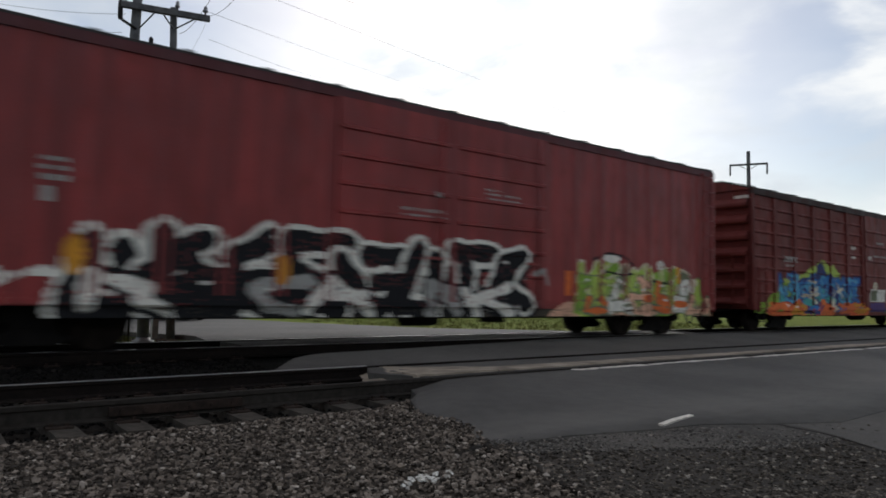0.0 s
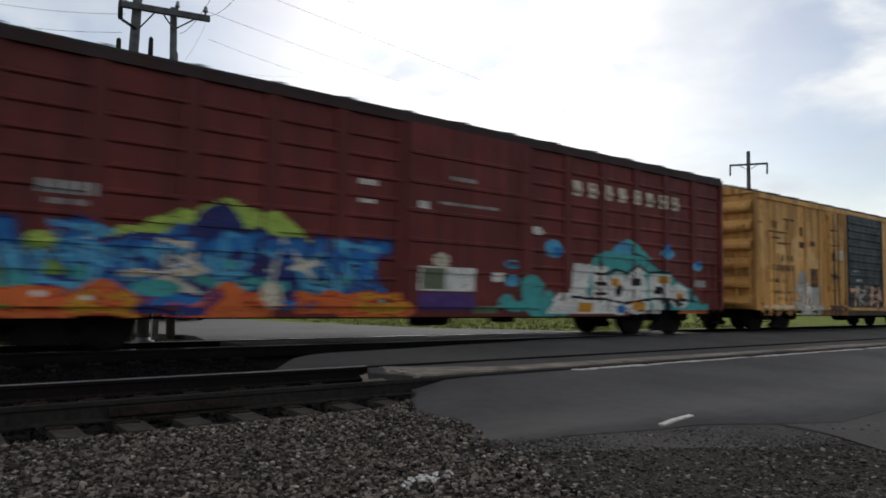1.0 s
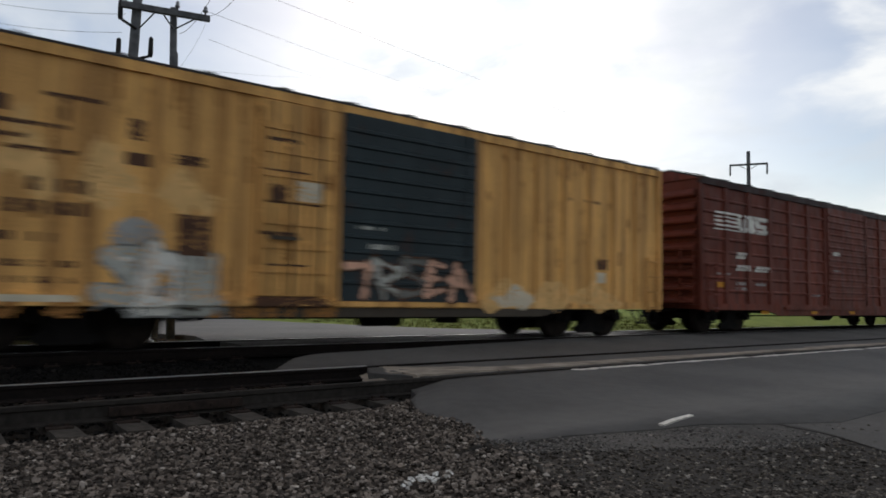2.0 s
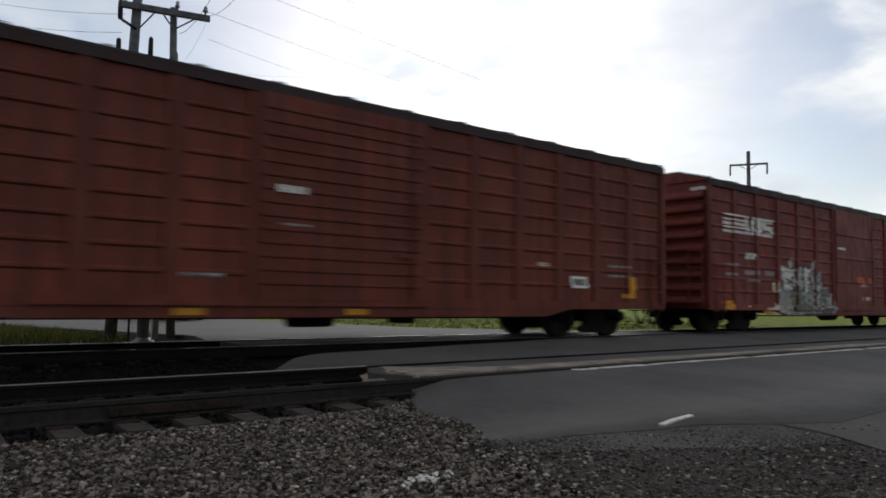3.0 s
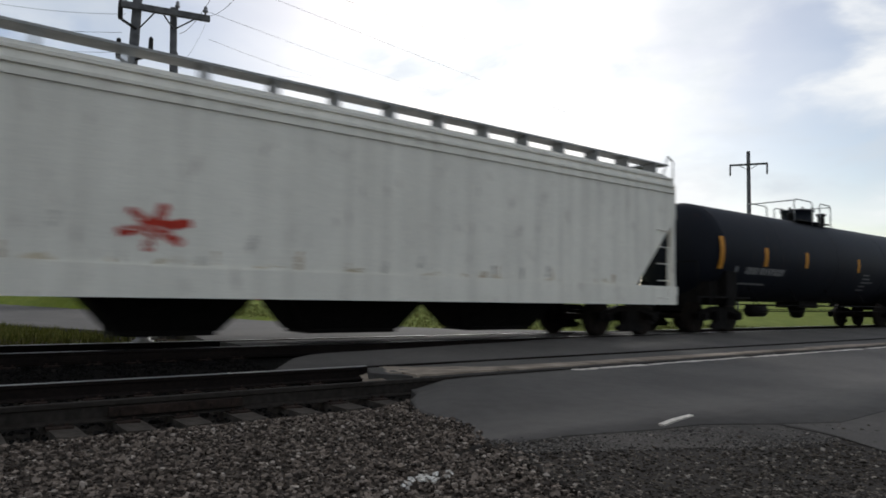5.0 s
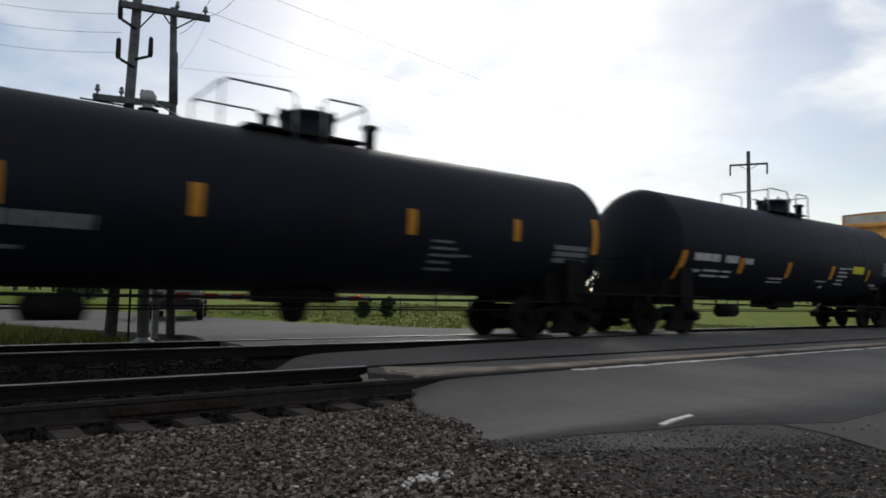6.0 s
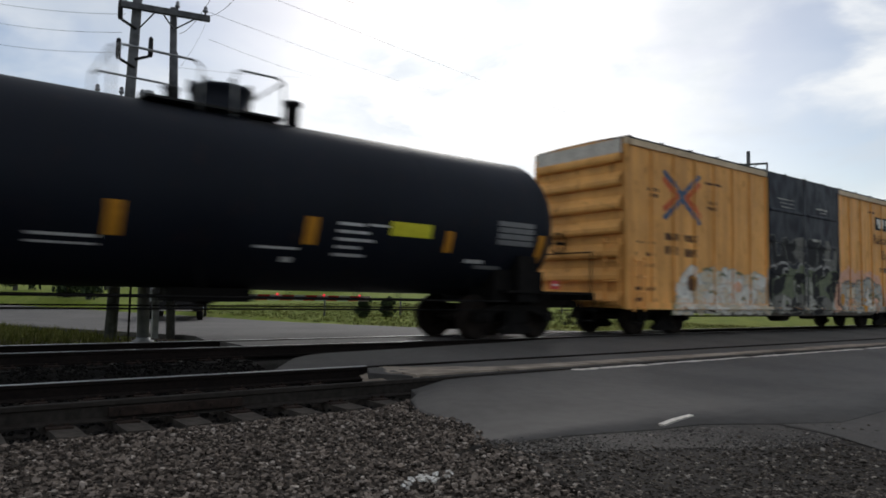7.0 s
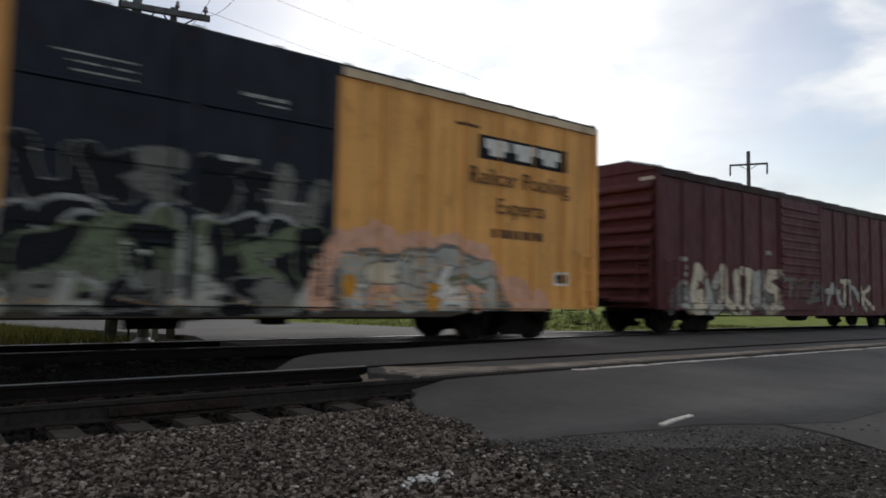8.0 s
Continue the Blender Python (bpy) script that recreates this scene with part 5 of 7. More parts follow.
# ---- covered hopper ----
def hopper_car():
    u0, L = 95.2, 18.0
    car = thing("hopper_car", "light grey covered hopper car with a red emblem", "railway car", "freight train")
    zr = [(-1.52, None), (-1.52, 3.72), (-1.43, 3.98), (-1.12, 4.18), (-0.6, 4.28), (0.6, 4.28), (1.12, 4.18), (1.43, 3.98), (1.52, 3.72), (1.52, None)]
    bm = bmesh.new()
    rings = []
    for x, zb in ((0.10, 2.95), (0.16, 2.92), (1.72, 1.24), (16.3, 1.24), (17.84, 2.92), (17.90, 2.95)):
        rings.append([bm.verts.new((x, y, zb if z is None else z)) for y, z in zr])
    n = len(zr)
    for a, b in zip(rings[:-1], rings[1:]):
        for i in range(n):
            bm.faces.new((a[i], a[(i + 1) % n], b[(i + 1) % n], b[i]))
    bm.faces.new(rings[0])
    bm.faces.new(rings[-1])
    bmesh.ops.recalc_face_normals(bm, faces=bm.faces[:])
    part("body", bm, P_HOP, car)
    for s in (-1, 1):
        a, b = sorted((s * 1.55, s * 1.40))
        part("side_sill", _boxed(0.1, L - 0.1, a, b, 0.78, 1.24, 0.015), P_HOP, car)
        for z in (3.60, 3.76):
            part("roof_rib", _boxed(0.15, L - 0.15, s * 1.525 - 0.03, s * 1.525 + 0.03, z, z + 0.05, 0.012), P_HOP, car)
        part("roof_rib", _boxed(0.15, L - 0.15, s * 1.44 - 0.04, s * 1.44 + 0.04, 3.96, 4.01, 0.012), P_HOP, car)
        a, b = sorted((s * 1.18, s * 0.78))
        rb = part("running_board", _boxed(-0.12, L + 0.1, a, b, 4.40, 4.44), M_GALV, car, "grey steel grating walkway on the roof")
        for i in range(16):
            x = 0.3 + 1.15 * i
            part("bracket", _boxed(x, x + 0.05, a, b, 4.15, 4.40), M_GALV, rb)
        for x, e in ((0.12, 1), (L - 0.24, -1)):
            part("corner_post", _boxed(x, x + 0.14, s * 1.44 - 0.06, s * 1.44 + 0.06, 1.24, 2.98, 0.012), P_HOP, car)
    for x in (-0.12, L - 0.42):
        part("end_platform", _boxed(x, x + 0.55, -0.78, 0.78, 4.40, 4.44), M_GALV, car)
    for x in (0.34, L - 0.80):
        for i in range(5):
            z = 0.95 + 0.42 * i
            part("ladder_rung", _tube([(x - 0.1, -1.55, z), (x + 0.36, -1.55, z)], 0.014), P_HOP, car)
        part("ladder_stile", _boxed(x + 0.34, x + 0.40, -1.56, -1.50, 0.9, 2.35 if x < 5 else 2.2), P_HOP, car)
    for y in (-1.0, 0.6):
        for i in range(5):
            part("ladder_rung", _tube([(0.02, y, 1.3 + 0.4 * i), (0.02, y + 0.42, 1.3 + 0.4 * i)], 0.014), P_HOP, car)
    part("end_beam", _boxed(0.0, 0.16, -1.5, 1.5, 1.0, 1.24, 0.01), P_HOP, car)
    part("end_beam", _boxed(L - 0.16, L, -1.5, 1.5, 1.0, 1.24, 0.01), P_HOP, car)
    part("roof_grab", _tube([(L - 0.3, -1.3, 4.1), (L - 0.1, -1.3, 4.62), (L + 0.12, -1.3, 4.5), (L + 0.12, -1.3, 3.3)], 0.02), M_GALV, car)
    for i in range(4):
        bm = bmesh.new()
        x = 2.6 + 3.7 * i
        box(bm, x, x + 2.4, -0.45, 0.45, 4.28, 4.36)
        bevel(bm, 0.03)
        part("hatch", bm, P_HOP, car)
    for c, w1, w0 in ((5.9, 0.80, 1.40), (9.2, 1.05, 1.55), (12.9, 1.0, 1.55)):
        bm = bmesh.new()
        top = [bm.verts.new((c + sx * w0, sy * 0.85, 1.0)) for sx, sy in ((-1, -1), (1, -1), (1, 1), (-1, 1))]
        mid = [bm.verts.new((c + sx * w0 * 0.98, sy * 0.85, 0.95)) for sx, sy in ((-1, -1), (1, -1), (1, 1), (-1, 1))]
        low = [bm.verts.new((c + sx * w1, sy * 0.42, 0.24)) for sx, sy in ((-1, -1), (1, -1), (1, 1), (-1, 1))]
        for r0, r1 in ((top, mid), (mid, low)):
            for i in range(4):
                bm.faces.new((r0[i], r0[(i + 1) % 4], r1[(i + 1) % 4], r1[i]))
        bm.faces.new(top[::-1])
        bm.faces.new(low)
        bmesh.ops.recalc_face_normals(bm, faces=bm.faces[:])
        ch = part("hopper_chute", bm, M_TRUCK, car, "black discharge hopper under the body")
        part("outlet_gate", _boxed(c - w1 * 0.9, c + w1 * 0.9, -0.45, 0.45, 0.17, 0.25, 0.02), M_TRUCK, ch)
    part("centre_sill", _boxed(0.2, L - 0.2, -0.25, 0.25, 0.80, 1.1), M_TRUCK, car)
    part("slope_brace", _tube([(1.65, -1.2, 1.2), (0.2, -1.2, 1.2)], 0.06), P_HOP, car)
    wheels = []
    bogie(car, 1.35, wheels)
    bogie(car, L - 1.35, wheels)
    coupler(car, 0.1, -1)
    coupler(car, L - 0.1, 1)
    TRAIN.append((car, u0, wheels))
    return car


hop = hopper_car()
R_hop = Relief()


# ---- tank cars ----


def shell_patch(car, name, x0, x1, z0, z1, material, label="", lean=0.0, R=1.50, Z=2.43):
    """A thin painted or stuck-on sheet that follows the curve of the shell."""
    n = 6
    bm = bmesh.new()
    a0, a1 = math.asin(max(-1, min(1, (z0 - Z) / R))), math.asin(max(-1, min(1, (z1 - Z) / R)))
    rows = []
    for r in (R + 0.005, R - 0.01):
        row = []
        for i in range(n + 1):
            a = a0 + (a1 - a0) * i / n
            dx = lean * i / n
            row.append((bm.verts.new((x0 + dx, -r * math.cos(a), Z + r * math.sin(a))), bm.verts.new((x1 + dx, -r * math.cos(a), Z + r * math.sin(a)))))
        rows.append(row)
    for i in range(n):
        (a, b), (c, d) = rows[0][i], rows[0][i + 1]
        bm.faces.new((a, b, d, c))
    return part(name, bm, material, car, label)


def tank_car(u0, L, man, orange, label, front_truck, rear_truck, R=1.50, Z=2.43, head=0.0, tail=0.3):
    car = thing("tank_car", label, "railway car", "freight train")
    bm = bmesh.new()
    ends = []
    for i in range(10):
        a = math.pi / 2 * i / 9
        ends.append((0.75 * (1 - math.cos(a)), max(0.04, R * math.sin(a))))
    prof = [(x + head, r) for x, r in ends] + [(L - tail - x, r) for x, r in ends[::-1]]
    lathe(bm, prof, "x", (0, 0, Z), 64)
    shell = part("tank_shell", bm, P_TANK, car)
    for x in (head + 0.72, L * 0.25, man, L * 0.75, L - tail - 0.72):
        bm = bmesh.new()
        lathe(bm, [(-0.03, R - 0.01), (-0.02, R + 0.004), (0.02, R + 0.004), (0.03, R - 0.01)], "x", (x, 0, Z), 64)
        part("weld_band", bm, P_TANK, shell)
    for x in (front_truck, rear_truck):
        bm = bmesh.new()
        box(bm, x - 0.7, x + 0.7, -1.15, 1.15, 0.78, 1.45)
        box(bm, x - 0.25, x + 0.25, -1.40, 1.40, 0.80, 1.75)
        bevel(bm, 0.03)
        part("saddle", bm, M_TRUCK, car)
        out = -0.6 if x < L / 2 else L + 0.6
        a, b = sorted((x, out))
        part("stub_sill", _boxed(a, b, -0.25, 0.25, 0.66, 1.0, 0.02), M_TRUCK, car)
        for s in (-1, 1):
            p, q = sorted((s * 1.45, s * 0.85))
            c0, c1 = (out, out + 2.6) if out < 0 else (out - 2.6, out)
            part("end_walkway", _boxed(c0, c1, p, q, 0.98, 1.03), M_TRUCK, car)
        part("end_sill", _boxed(out - 0.05, out + 0.05, -1.45, 1.45, 0.85, 1.03), M_TRUCK, car)
        part("end_rail", _tube([(out, -1.4, 1.0), (out, -1.4, 1.95), (out, 1.4, 1.95), (out, 1.4, 1.0)], 0.018), M_TRUCK, car)
        part("stirrup_step", _tube([(out, -1.48, 1.0), (out, -1.48, 0.4), (out + (0.45 if out < 0 else -0.45), -1.48, 0.4), (out + (0.45 if out < 0 else -0.45), -1.48, 1.0)], 0.018), M_TRUCK, car)
    for s in (-1, 1):
        part("side_rail", _tube([(front_truck + 0.6, s * 1.45, 0.80), (rear_truck - 0.6, s * 1.45, 0.80)], 0.022), M_TRUCK, car)
        part("side_rail", _tube([(front_truck + 0.6, s * 1.2, 0.62), (rear_truck - 0.6, s * 1.2, 0.62)], 0.016), M_TRUCK, car)
        for i in range(5):
            x = front_truck + 1.4 + (rear_truck - front_truck - 2.8) * i / 4
            part("rail_bracket", _tube([(x, s * 1.45, 0.78), (x, s * 1.1, 1.35)], 0.016), M_TRUCK, car)
    drop = 3.93 - R - Z
    # manway, platform and guard rails
    part("platform", _boxed(man - 1.3, man + 1.0, -0.75, 0.75, 3.86 - drop, 3.90 - drop, 0.01), M_DARK, car)
    bm = bmesh.new()
    lathe(bm, [(3.7, 0.62), (3.92, 0.62), (3.95, 0.52), (4.28, 0.52), (4.32, 0.56), (4.38, 0.56), (4.42, 0.3)], "z", (man + 0.15, 0, -drop), 24)
    mw = part("manway", bm, P_TANK, car, "black round manway housing with a bolted lid")
    for i in range(8):
        a = 2 * math.pi * i / 8
        bm = bmesh.new()
        cyl(bm, (man + 0.15 + 0.53 * math.cos(a), 0.53 * math.sin(a), 4.36 - drop), (man + 0.15 + 0.53 * math.cos(a), 0.53 * math.sin(a), 4.46 - drop), 0.035, n=6)
        part("lid_bolt", bm, M_DARK, mw)
    bm = bmesh.new()
    lathe(bm, [(3.9, 0.12), (4.25, 0.12), (4.27, 0.17), (4.33, 0.17), (4.36, 0.06)], "z", (man + 1.35, -0.3, -drop), 14)
    part("relief_valve", bm, M_DARK, car)
    bm = bmesh.new()
    lathe(bm, [(3.9, 0.10), (4.15, 0.10), (4.2, 0.14), (4.24, 0.06)], "z", (man - 0.75, -0.2, -drop), 12)
    part("valve", bm, M_DARK, car)
    for s in (-1, 1):
        for x0, x1 in ((man - 1.75, man - 0.45), (man + 0.1, man + 0.95)):
            part("guard_rail", _tube([(x0, s * 0.8, 3.75 - drop), (x0, s * 0.8, 4.47 - drop), (x0 + 0.1, s * 0.8, 4.55 - drop), (x1 - 0.1, s * 0.8, 4.55 - drop), (x1, s * 0.8, 4.47 - drop), (x1, s * 0.8, 3.75 - drop)], 0.02), M_GALV, car)
    for e in (man - 1.75, man + 0.95):
        part("guard_rail", _tube([(e, -0.8, 4.5 - drop), (e, 0.8, 4.5 - drop)], 0.02), M_GALV, car)
    bm = bmesh.new()
    lathe(bm, [(0.36, 0.10), (0.42, 0.22), (0.62, 0.26), (0.95, 0.40)], "z", (man, 0, 0.0 if drop > 0.05 else 0.3), 16)
    part("bottom_outlet", bm, M_TRUCK, car)
    part("skid_plate", _boxed(man - 0.7, man + 0.7, -0.4, 0.4, 0.72, 0.95, 0.05), M_TRUCK, car)
    bm = bmesh.new()
    lathe(bm, [(0, 0.05), (0.05, 0.19), (0.85, 0.19), (0.9, 0.05)], "x", (man - 4.4, -0.6, 0.62), 14)
    part("air_reservoir", bm, M_TRUCK, car)
    for x0, x1, z0, z1, lean in orange:
        shell_patch(car, "reflector", x0, x1, z0, z1, M_ORANGE, "orange reflective strip", lean, R, Z)
    wheels = []
    bogie(car, front_truck, wheels)
    bogie(car, rear_truck, wheels)
    coupler(car, -0.5, -1)
    coupler(car, L + 0.5, 1)
    TRAIN.append((car, u0, wheels))
    return car


M_ORANGE = spotted("orange_reflector", (0.45, 0.19, 0.02), (0.62, 0.28, 0.03), 12, 0.5, 0, 0.05)
M_GREYLET = spotted("dirty_white_lettering", (0.42, 0.41, 0.40), (0.68, 0.66, 0.63), 9, 0.6, 0, 0.05)
M_YELSIGN = spotted("yellow_label", (0.55, 0.5, 0.03), (0.7, 0.65, 0.05), 12, 0.5, 0, 0.05)
# ---- paint on the cars: lettering, emblems and spray-can work, all following the relief of the flank ----
PAINTS = {}


def spray_mat(key):
    cols = {"white": (0.72, 0.69, 0.62), "black": (0.012, 0.012, 0.014), "grey": (0.34, 0.33, 0.31), "silver": (0.42, 0.41, 0.36), "green": (0.22, 0.36, 0.05),
            "lime": (0.40, 0.52, 0.10), "orange": (0.66, 0.15, 0.04), "blue": (0.03, 0.16, 0.42), "navy": (0.03, 0.04, 0.15), "sky": (0.10, 0.36, 0.55),
            "teal": (0.08, 0.36, 0.34), "pink": (0.72, 0.41, 0.28), "amber": (0.60, 0.27, 0.03), "red": (0.50, 0.05, 0.03), "purple": (0.09, 0.05, 0.18), "cream": (0.62, 0.54, 0.40),
            "brownish": (0.10, 0.05, 0.03), "drip": (0.34, 0.155, 0.045), "bleach": (0.76, 0.46, 0.18), "rusty": (0.56, 0.46, 0.33), "stain": (0.54, 0.51, 0.45), "mist": (0.175, 0.168, 0.150), "moss": (0.155, 0.175, 0.105), "slate": (0.10, 0.14, 0.22), "faded": (0.62, 0.13, 0.05)}
    if key not in PAINTS:
        c = cols[key]
        PAINTS[key] = spotted("spray_" + key, tuple(v * 0.72 for v in c), tuple(min(0.9, v * 1.15) for v in c), 5, 0.55, 0, 0.06)
    return PAINTS[key]


class Canvas:
    """A stretch of flank, cell by cell, on which shapes are laid over one another."""
    def __init__(self, x0, x1, z0, z1, cell):
        self.cell = cell
        self.nx, self.nz = int((x1 - x0) / cell), int((z1 - z0) / cell)
        self.X, self.Z = np.meshgrid(x0 + (np.arange(self.nx) + 0.5) * cell, z0 + (np.arange(self.nz) + 0.5) * cell)
        self.a = np.zeros((self.nz, self.nx), int)
        self.keys = [None]
        rs = np.random.RandomState(4)
        self.rough = rs.rand(self.nz, self.nx)

    def idx(self, key):
        if key not in self.keys:
            self.keys.append(key)
        return self.keys.index(key)

    def put(self, mask, key):
        self.a[mask] = self.idx(key)

    def rect(self, key, x0, x1, z0, z1):
        self.put((self.X > x0) & (self.X < x1) & (self.Z > z0) & (self.Z < z1), key)

    def quad(self, key, x0, x1, z0, z1, lean):
        s = (self.Z - z0) / max(1e-6, z1 - z0) * lean
        self.put((self.X > x0 + s) & (self.X < x1 + s) & (self.Z > z0) & (self.Z < z1), key)

    def row(self, key, x0, x1, z0, z1, seed, fill=0.75):
        """A line of small writing too small to read, as short bars."""
        r = random.Random(seed)
        h = z1 - z0
        x = x0
        while x < x1:
            w = h * r.uniform(0.5, 0.9)
            if r.random() < fill:
                self.rect(key, x, min(x1, x + w), z0, z1)
            x += w + h * 0.22

    def line(self, key, pts, r):
        d = np.full(self.X.shape, 9.0)
        for (ax, az), (bx, bz) in zip(pts[:-1], pts[1:]):
            vx, vz = bx - ax, bz - az
            f = np.clip(((self.X - ax) * vx + (self.Z - az) * vz) / max(1e-9, vx * vx + vz * vz), 0, 1)
            d = np.minimum(d, np.hypot(self.X - ax - f * vx, self.Z - az - f * vz))
        if key:
            self.put(d < r, key)
        return d

    def hill(self, key, pts, z0, wob=0.03):
        """Fill from z0 up to an outline of (x, z) points."""
        xs, zs = zip(*sorted(pts))
        top = np.interp(self.X, xs, zs) + wob * np.sin(self.X * 7.3) + wob * 0.6 * np.sin(self.X * 17.1)
        self.put((self.X > xs[0]) & (self.X < xs[-1]) & (self.Z < top) & (self.Z > z0), key)

    def disc(self, key, x, z, rx, rz):
        self.put(((self.X - x) / rx) ** 2 + ((self.Z - z) / rz) ** 2 < 1, key)

    def cloud(self, key, x0, x1, z0, z1, amp, seed, steps=1.3):
        r = random.Random(seed)
        ph = [r.uniform(0, 6.3) for _ in range(6)]
        u = self.X
        top = z1 + amp * (0.55 * np.abs(np.sin(u * steps + ph[0])) + 0.35 * np.sin(u * steps * 2.3 + ph[1]) + 0.2 * np.sin(u * steps * 5.1 + ph[2]) - 0.4)
        bot = z0 + amp * 0.4 * (np.sin(u * steps * 1.7 + ph[3]) + 0.5 * np.sin(u * steps * 4.3 + ph[4]))
        edge = np.minimum(1, np.minimum(u - x0, x1 - u) / 0.5)
        top = z0 + (top - z0) * np.clip(edge, 0, 1) ** 0.5
        self.put((u > x0) & (u < x1) & (self.Z < top) & (self.Z > bot), key)

    def word(self, n, x0, x1, z0, z1, r, edge, fills, rim, seed, shade=None):
        """n fat interlocked tag shapes, each a rim with a fill over it."""
        rr = random.Random(seed)
        w = (x1 - x0) / n
        for i in range(n):
            cx, h = x0 + (i + 0.5) * w, z1 - z0
            P = lambda a, b: (cx + a * w * 0.72 + rr.uniform(-.26, .26) * w, z0 + h * min(1, max(0, b + rr.uniform(-.24, .24))))
            forms = [[[P(-.6, 0), P(-.5, 1), P(.5, .8), P(-.3, .5), P(.6, 0)]], [[P(-.5, 1), P(-.6, .1), P(.5, 0), P(.6, .9)]], [[P(-.6, 0), P(0, 1), P(.6, 0)], [P(-.4, .4), P(.4, .4)]],
                     [[P(.6, .9), P(-.4, 1), P(-.5, .55), P(.5, .45), P(.5, 0), P(-.6, .1)]], [[P(-.5, 0), P(-.6, 1)], [P(-.5, .5), P(.6, 1)], [P(-.3, .5), P(.6, 0)]],
                     [[P(-.6, .9), P(.6, 1)], [P(.05, .9), P(0, 0)]], [[P(-.5, .9), P(-.6, .1), P(.4, 0), P(.6, .5), P(.4, 1), P(-.3, .9)]], [[P(.6, 1), P(-.5, .9), P(-.5, 0), P(.6, .05)], [P(-.4, .5), P(.4, .5)]]]
            form = forms[(i * 3 + seed * 5 + (i // 3)) % 8]
            d = np.min([self.line(None, s, r) for s in form], axis=0)
            ds = None
            if shade:
                d2 = np.min([self.line(None, [(x + r * 0.5, z - r * 0.45) for x, z in s], r) for s in form], axis=0)
                self.put(d2 < r + edge, shade)
            wob = 0.02 * np.sin(self.X * 9 + i) + 0.015 * np.sin(self.Z * 13 + 2 * i)
            self.put(d + wob < r + edge, rim)
            f = fills[i % len(fills)] if isinstance(fills[0], str) else fills[0][0]
            self.put(d + wob < r, f)
            if not isinstance(fills[0], str):
                for key, k in fills[0][1:]:
                    self.put((d + wob < r) & (self.Z < z0 + h * k + 0.08 * np.sin(self.X * 5 + seed)), key)
            hx, hz = cx + rr.uniform(-.3, .3) * w, z0 + h * rr.uniform(.55, .9)
            if rr.random() < 0.3:
                self.put((d < r) & (np.hypot((self.X - hx) / 2.2, self.Z - hz) < 0.035), "white" if f != "white" else "grey")

    def fray(self, keep=0.93):
        """Worn flecks where the paint has gone."""
        nz = 0.5 + 0.5 * np.sin(self.X * 3.1) * np.sin(self.Z * 7.7 + self.X)
        self.a[(self.rough > keep) & (nz > 0.35)] = 0

    def apply(self, car, rel, name, label):
        c = self.cell
        d = np.full(self.X.shape, rel.base)
        for x0, x1, z0, z1, v in rel.steps:
            m = (self.X >= x0) & (self.X <= x1) & (self.Z >= z0) & (self.Z <= z1)
            d[m] = np.minimum(d[m], v)
        verts, faces, mats = [], [], []
        for j in range(self.nz):
            i = 0
            while i < self.nx:
                k, dep = self.a[j, i], d[j, i]
                e = i
                while e < self.nx and self.a[j, e] == k and d[j, e] == dep:
                    e += 1
                if k:
                    y = -HALF + dep - 0.006
                    xa, xb = self.X[j, i] - c / 2, self.X[j, e - 1] + c / 2
                    za, zb = self.Z[j, i] - c / 2, self.Z[j, i] + c / 2
                    n = len(verts)
                    verts += [(xa, y, za), (xb, y, za), (xb, y, zb), (xa, y, zb)]
                    faces.append((n, n + 1, n + 2, n + 3))
                    mats.append(k - 1)
                i = e
        if not faces:
            return None
        me = bpy.data.meshes.new(name)
        me.from_pydata(verts, [], faces)
        for key in self.keys[1:]:
            me.materials.append(spray_mat(key))
        for p, m in zip(me.polygons, mats):
            p.material_index = m
        ob = new(name, me)
        ob.parent = car
        return tagged(ob, label, kind="stuff" if name in ("lettering", "nameplate") else "")
tank1 = tank_car(114.85, 15.9, 7.85, [(0.50, 0.70, 1.8, 2.70, 0.0), (2.92, 3.12, 1.95, 2.5, 0), (5.5, 5.68, 2.0, 2.5, 0), (9.4, 9.58, 2.0, 2.47, 0), (12.05, 12.22, 2.05, 2.5, 0), (14.50, 14.68, 1.9, 2.7, 0)],
                 "black tank car with orange reflector strips", 1.1, 13.95, 1.43, 2.33, 0.0, 0.42)
tank2 = tank_car(132.05, 15.9, 8.25, [(0.62, 0.86, 1.3, 2.2, 0.14), (3.62, 3.85, 1.7, 2.13, 0.0), (6.40, 6.62, 1.65, 2.13, 0.0), (9.40, 9.62, 1.70, 2.15, 0.0), (12.3, 12.48, 1.72, 2.12, 0.0), (14.70, 14.88, 1.45, 2.2, 0.06)],
                 "black tank car with pale lettering and a yellow label", 1.05, 14.5, head=0.1, tail=0.22)


def shell_row(car, x0, x1, z0, z1, seed, m=M_GREYLET):
    """A line of shell lettering as one row of bars."""
    r = random.Random(seed)
    x, h = x0, z1 - z0
    while x < x1:
        w = h * r.uniform(0.5, 0.9)
        if r.random() < 0.85:
            shell_patch(car, "lettering", x, min(x1, x + w), z0, z1, m, "pale lettering bar", 0.0, *((1.43, 2.33) if car is tank1 else (1.50, 2.43)))
        x += w + 0.04


shell_row(tank2, 1.35, 2.55, 1.97, 2.17, 1)
shell_row(tank2, 2.65, 3.5, 1.97, 2.17, 2)
shell_row(tank2, 3.9, 4.3, 1.97, 2.14, 3)
shell_row(tank2, 1.3, 1.75, 1.66, 1.74, 4)
for k, (x0, x1) in enumerate(((1.9, 2.7), (2.85, 3.3))):
    shell_patch(tank2, "lettering", x0, x1, 1.70, 1.75, M_GREYLET, "pale lettering bar")
    shell_patch(tank2, "lettering", x0, x1, 1.56, 1.61, M_GREYLET, "pale lettering bar")
